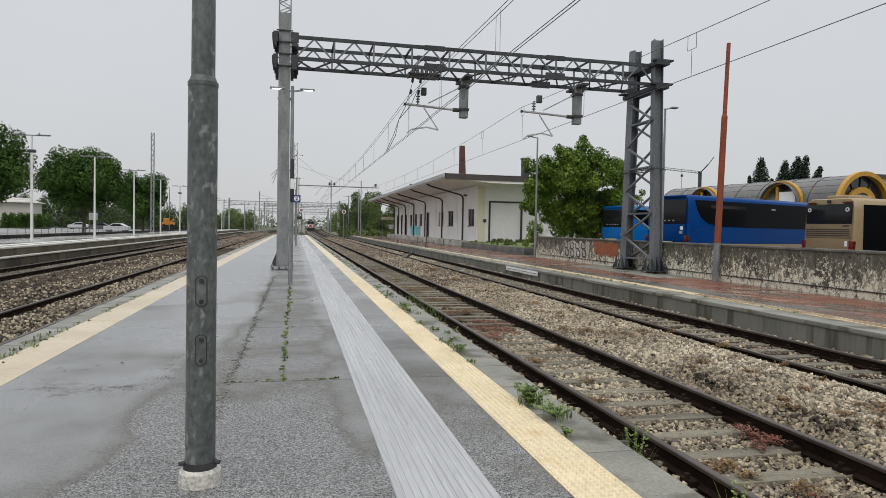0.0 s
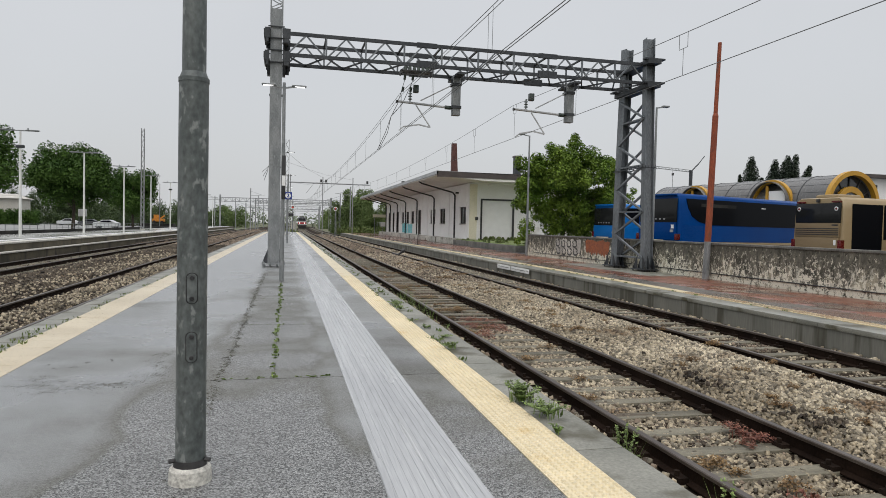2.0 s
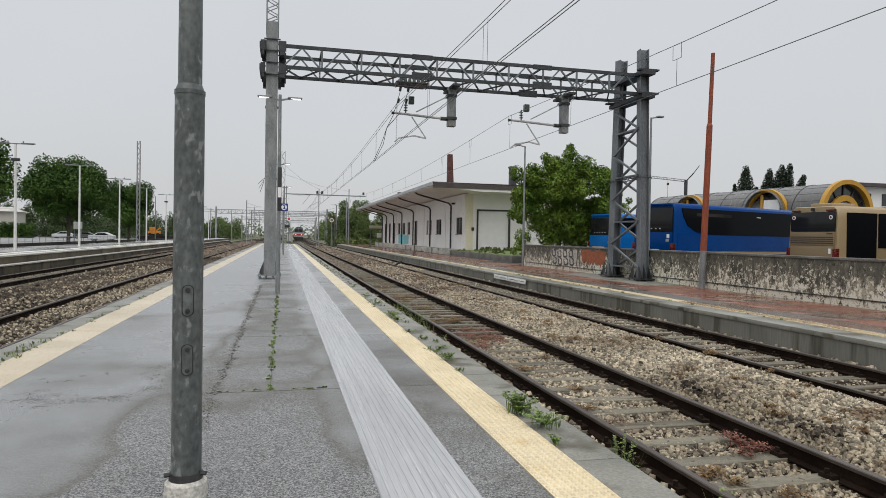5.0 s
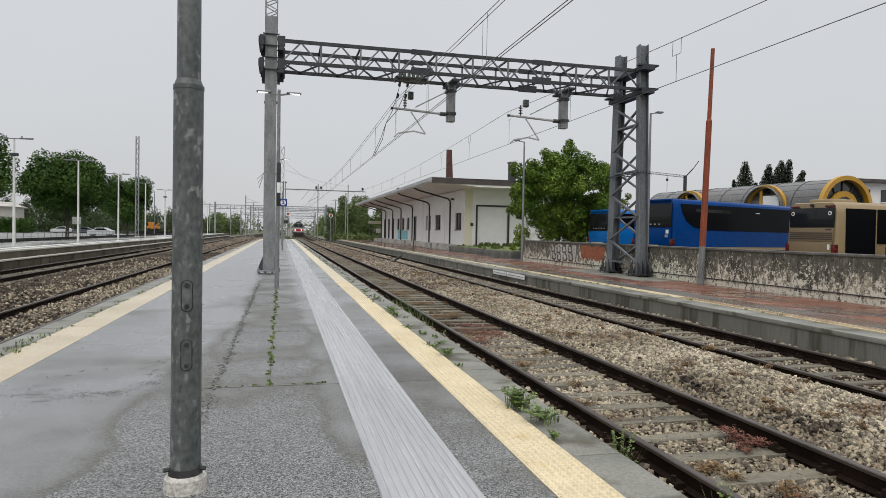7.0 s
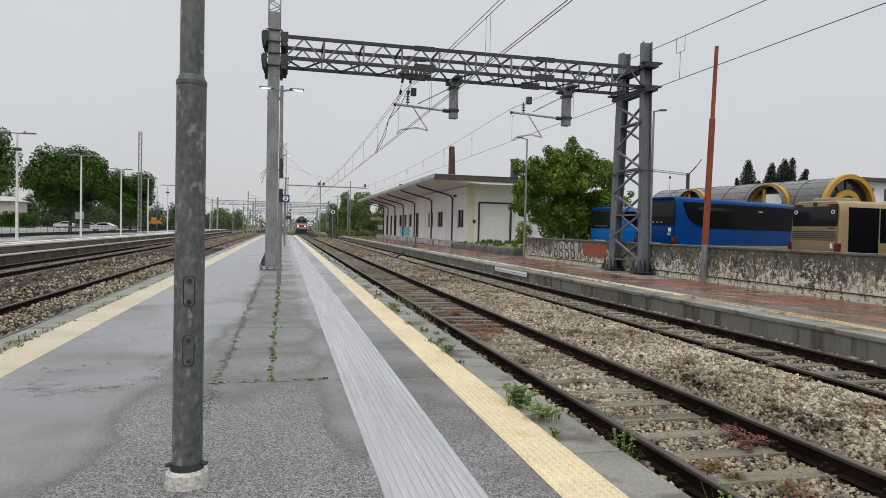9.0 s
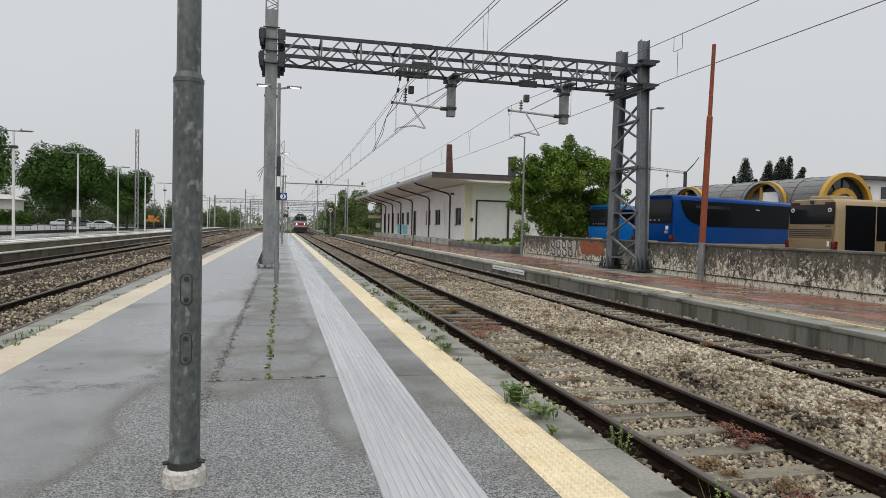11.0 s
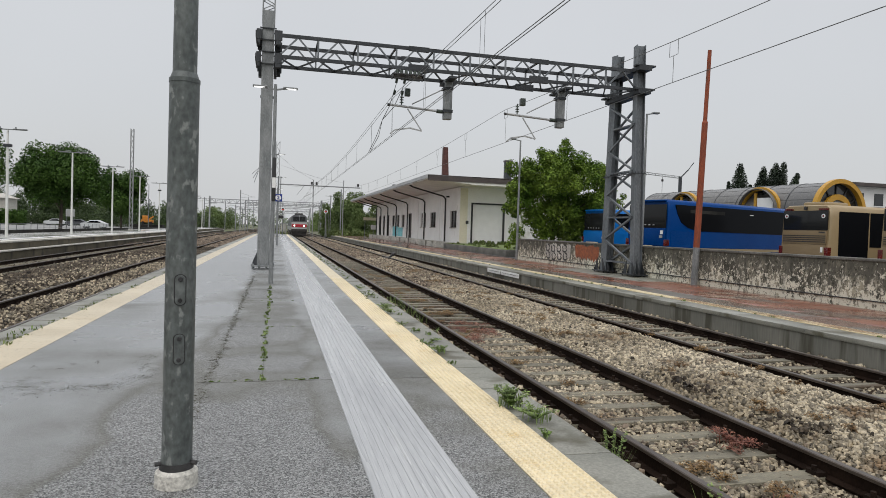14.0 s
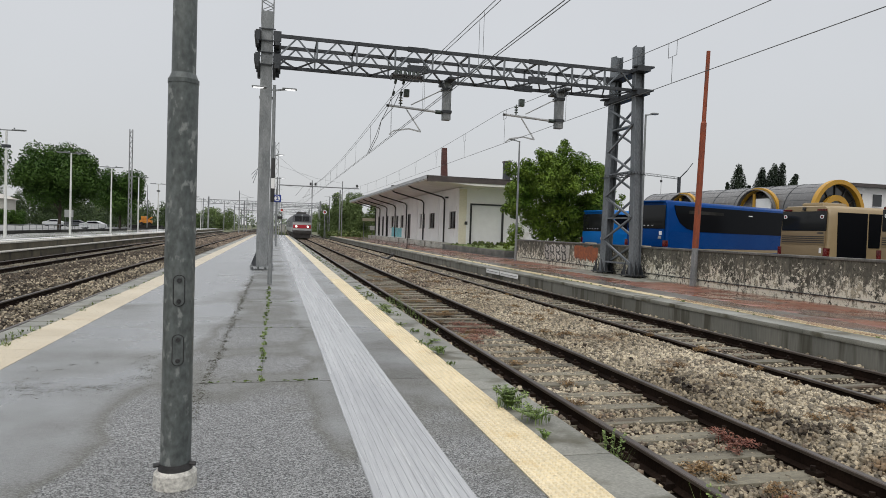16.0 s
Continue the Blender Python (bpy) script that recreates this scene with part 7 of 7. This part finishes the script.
patches = random.Random(31)
between = [(3.77, 5.06, 0.14), (3.6, 4.99, 0.12), (3.77, 4.81, 0.1), (4.04, 4.42, 0.16), (3.65, 15.6, 0.4), (3.83, 18.5, 0.45), (4.1, 22, 0.5), (3.7, 9.6, 0.16), (4.0, 8.3, 0.14), (3.55, 7.3, 0.16), (4.5, 10.6, 0.16)]
heap = [(5.34, 6.16, 0.15), (5.46, 6.46, 0.1), (6.13, 7.85, 0.13), (6.97, 8.24, 0.11), (5.83, 8.52, 0.16), (5.47, 8.18, 0.12), (5.71, 5.8, 0.11), (5.74, 5.4, 0.1), (6.12, 6.8, 0.1), (6.79, 7.31, 0.08), (6.84, 6.08, 0.12),
        (5.96, 15.9, 0.3), (6.72, 15.1, 0.28), (5.57, 19.1, 0.3), (5.73, 23.7, 0.4), (6.18, 29.7, 0.4), (6.16, 19.1, 0.25)]
heap += [(patches.uniform(5.1, 7.1), patches.uniform(9, 34), patches.uniform(0.1, 0.3)) for _ in range(26)]
between += [(patches.uniform(3.45, 4.65), patches.uniform(9, 36), patches.uniform(0.12, 0.3)) for _ in range(22)]
moss("track_moss", "brown creeping moss over stones and sleepers", [(x, y, -0.495, r) for x, y, r in between] + [(x, y, -0.335, r) for x, y, r in heap], M_MOSS, 75)
moss("red_moss", "dark red creeping growth between the rails", [(4.59, 5.59, -0.49, 0.17), (4.37, 5.44, -0.49, 0.1), (4.15, 13.9, -0.49, 0.4), (3.95, 12.5, -0.49, 0.42), (3.72, 13.1, -0.49, 0.35), (3.68, 12.0, -0.49, 0.3), (4.3, 12.9, -0.49, 0.3)], M_REDWEED, 76)
film_spots = [(-0.62 + patches.gauss(0, 0.035), y, 0.0, patches.uniform(0.05, 0.13)) for y in np.arange(5.6, 21, 0.14) if patches.random() < 0.8]
arc = [(-2.38, 6.94), (-2.16, 6.87), (-1.8, 6.8), (-1.51, 6.61), (-1.33, 6.93), (-1.26, 7.57), (-1.37, 8.38)]
for (x0, y0), (x1, y1) in zip(arc, arc[1:]):
    film_spots += [(x0 + (x1 - x0) * k / 5 + patches.gauss(0, 0.07), y0 + (y1 - y0) * k / 5 + patches.gauss(0, 0.12), 0.0, patches.uniform(0.08, 0.26)) for k in range(5)]
film_spots += [(-2.2 + patches.gauss(0, 0.2), 7.9 + patches.gauss(0, 0.2), 0.0, 0.06) for _ in range(5)]
film_spots += [(x, 6.83 + patches.gauss(0, 0.008), -0.003, patches.uniform(0.01, 0.028)) for x in np.arange(-2.5, 1.6, 0.045) if patches.random() < 0.7]
film_spots += [(patches.gauss(-0.545, 0.05), patches.gauss(4.15, 0.16), 0.0, 0.05) for _ in range(10)]
border = [(-0.62 + patches.gauss(0, 0.014), y, 0.0, patches.uniform(0.03, 0.06)) for y in np.arange(5.0, 21, 0.07) if patches.random() < 0.85]
moss("border_moss", "thin dark moss line along the old paving border", border, M_DARKMOSS, 78, 0.0045, 0.05, 0.34)
moss("platform_moss", "dark moss film in hollows and cracks of the asphalt", film_spots, M_DARKMOSS, 77, 0.004, 0.05, 0.2)
rng = random.Random(8)
seam = [(-0.1 + rng.gauss(0, 0.02), y, 0.0, rng.uniform(0.5, 1.2)) for y in np.arange(6.9, 17.6, 0.16) if rng.random() < 0.8]
seam += [(rng.uniform(-0.68, 0.5), y + rng.gauss(0, 0.012), -0.005, rng.uniform(0.2, 0.55)) for y in (6.88, 6.88, 10.48, 14.1) for _ in range(12)] + [(-0.1, 6.88, 0, 1.0), (0.45, 6.9, 0, 0.6)]
solo("seam_weeds", blades(seam, 14, 0.03, 0.035, 70, 1.2, 0.007), M_WEED, "line of tiny green weeds in the paving seam", "weeds", kind="stuff")
left = [(-3.22 + rng.gauss(0, 0.05), y, 0.0, rng.uniform(0.5, 1.3)) for y in np.arange(7.2, 24, 0.22) if rng.random() < 0.5] + [(-3.28 + rng.gauss(0, 0.06), y, 0.0, 1.4) for y in np.arange(8, 10.5, 0.22)]
solo("edge_weeds", blades(left, 9, 0.035, 0.07, 71, 0.9, 0.006), M_GRASS, "sparse grass along the platform edge joint", "weeds", kind="stuff")
right = [(2.045 + rng.gauss(0, 0.03), y, 0.0, rng.uniform(0.5, 1.3)) for y in np.arange(7, 40, 0.5) if rng.random() < 0.4]
side_w = [(9.98 + rng.gauss(0, 0.03), y, 0.0, rng.uniform(0.5, 1.2)) for y in np.arange(6, 40, 0.5) if rng.random() < 0.5]
right += [(2.2 + rng.gauss(0, 0.09), y, 0.0, rng.uniform(0.4, 1.3)) for y in np.arange(9, 62, 0.32) if rng.random() < 0.6]
solo("joint_grass", blades(right + side_w, 14, 0.045, 0.06, 72, 0.9, 0.006), M_GRASS, "small grass tufts along platform joints", "weeds", kind="stuff")
bank = [(rng.uniform(2.5, 2.75), y, -0.52, rng.uniform(0.5, 1.3)) for y in np.arange(7, 50, 0.25) if rng.random() < 0.5]
solo("ditch_grass", blades(bank, 12, 0.26, 0.1, 73, 0.8, 0.006), M_GRASS, "thin grass beside the platform foot", "weeds", kind="stuff")


# ---- motion ----
def motions():
    """The train rolls in along the first track at an even pace."""
    start, pace = 247.0, 8.95

    def rail_pose(y):
        turn = math.degrees(math.atan2(bend(y + 2) - bend(y), 2))
        return pose(TRACKS["right_near"] + bend(y), y, RAIL_Z, 0, 0, -turn)

    for ob, back in [(loco, 0.0)] + [(c, 18.6 + 26.1 * i) for i, c in enumerate(cars)]:
        walk(ob, [(t, rail_pose(start - pace * t + back)) for t in (0, 2, 4, 6, 8, 10, 12, 14, 16)])


motions()
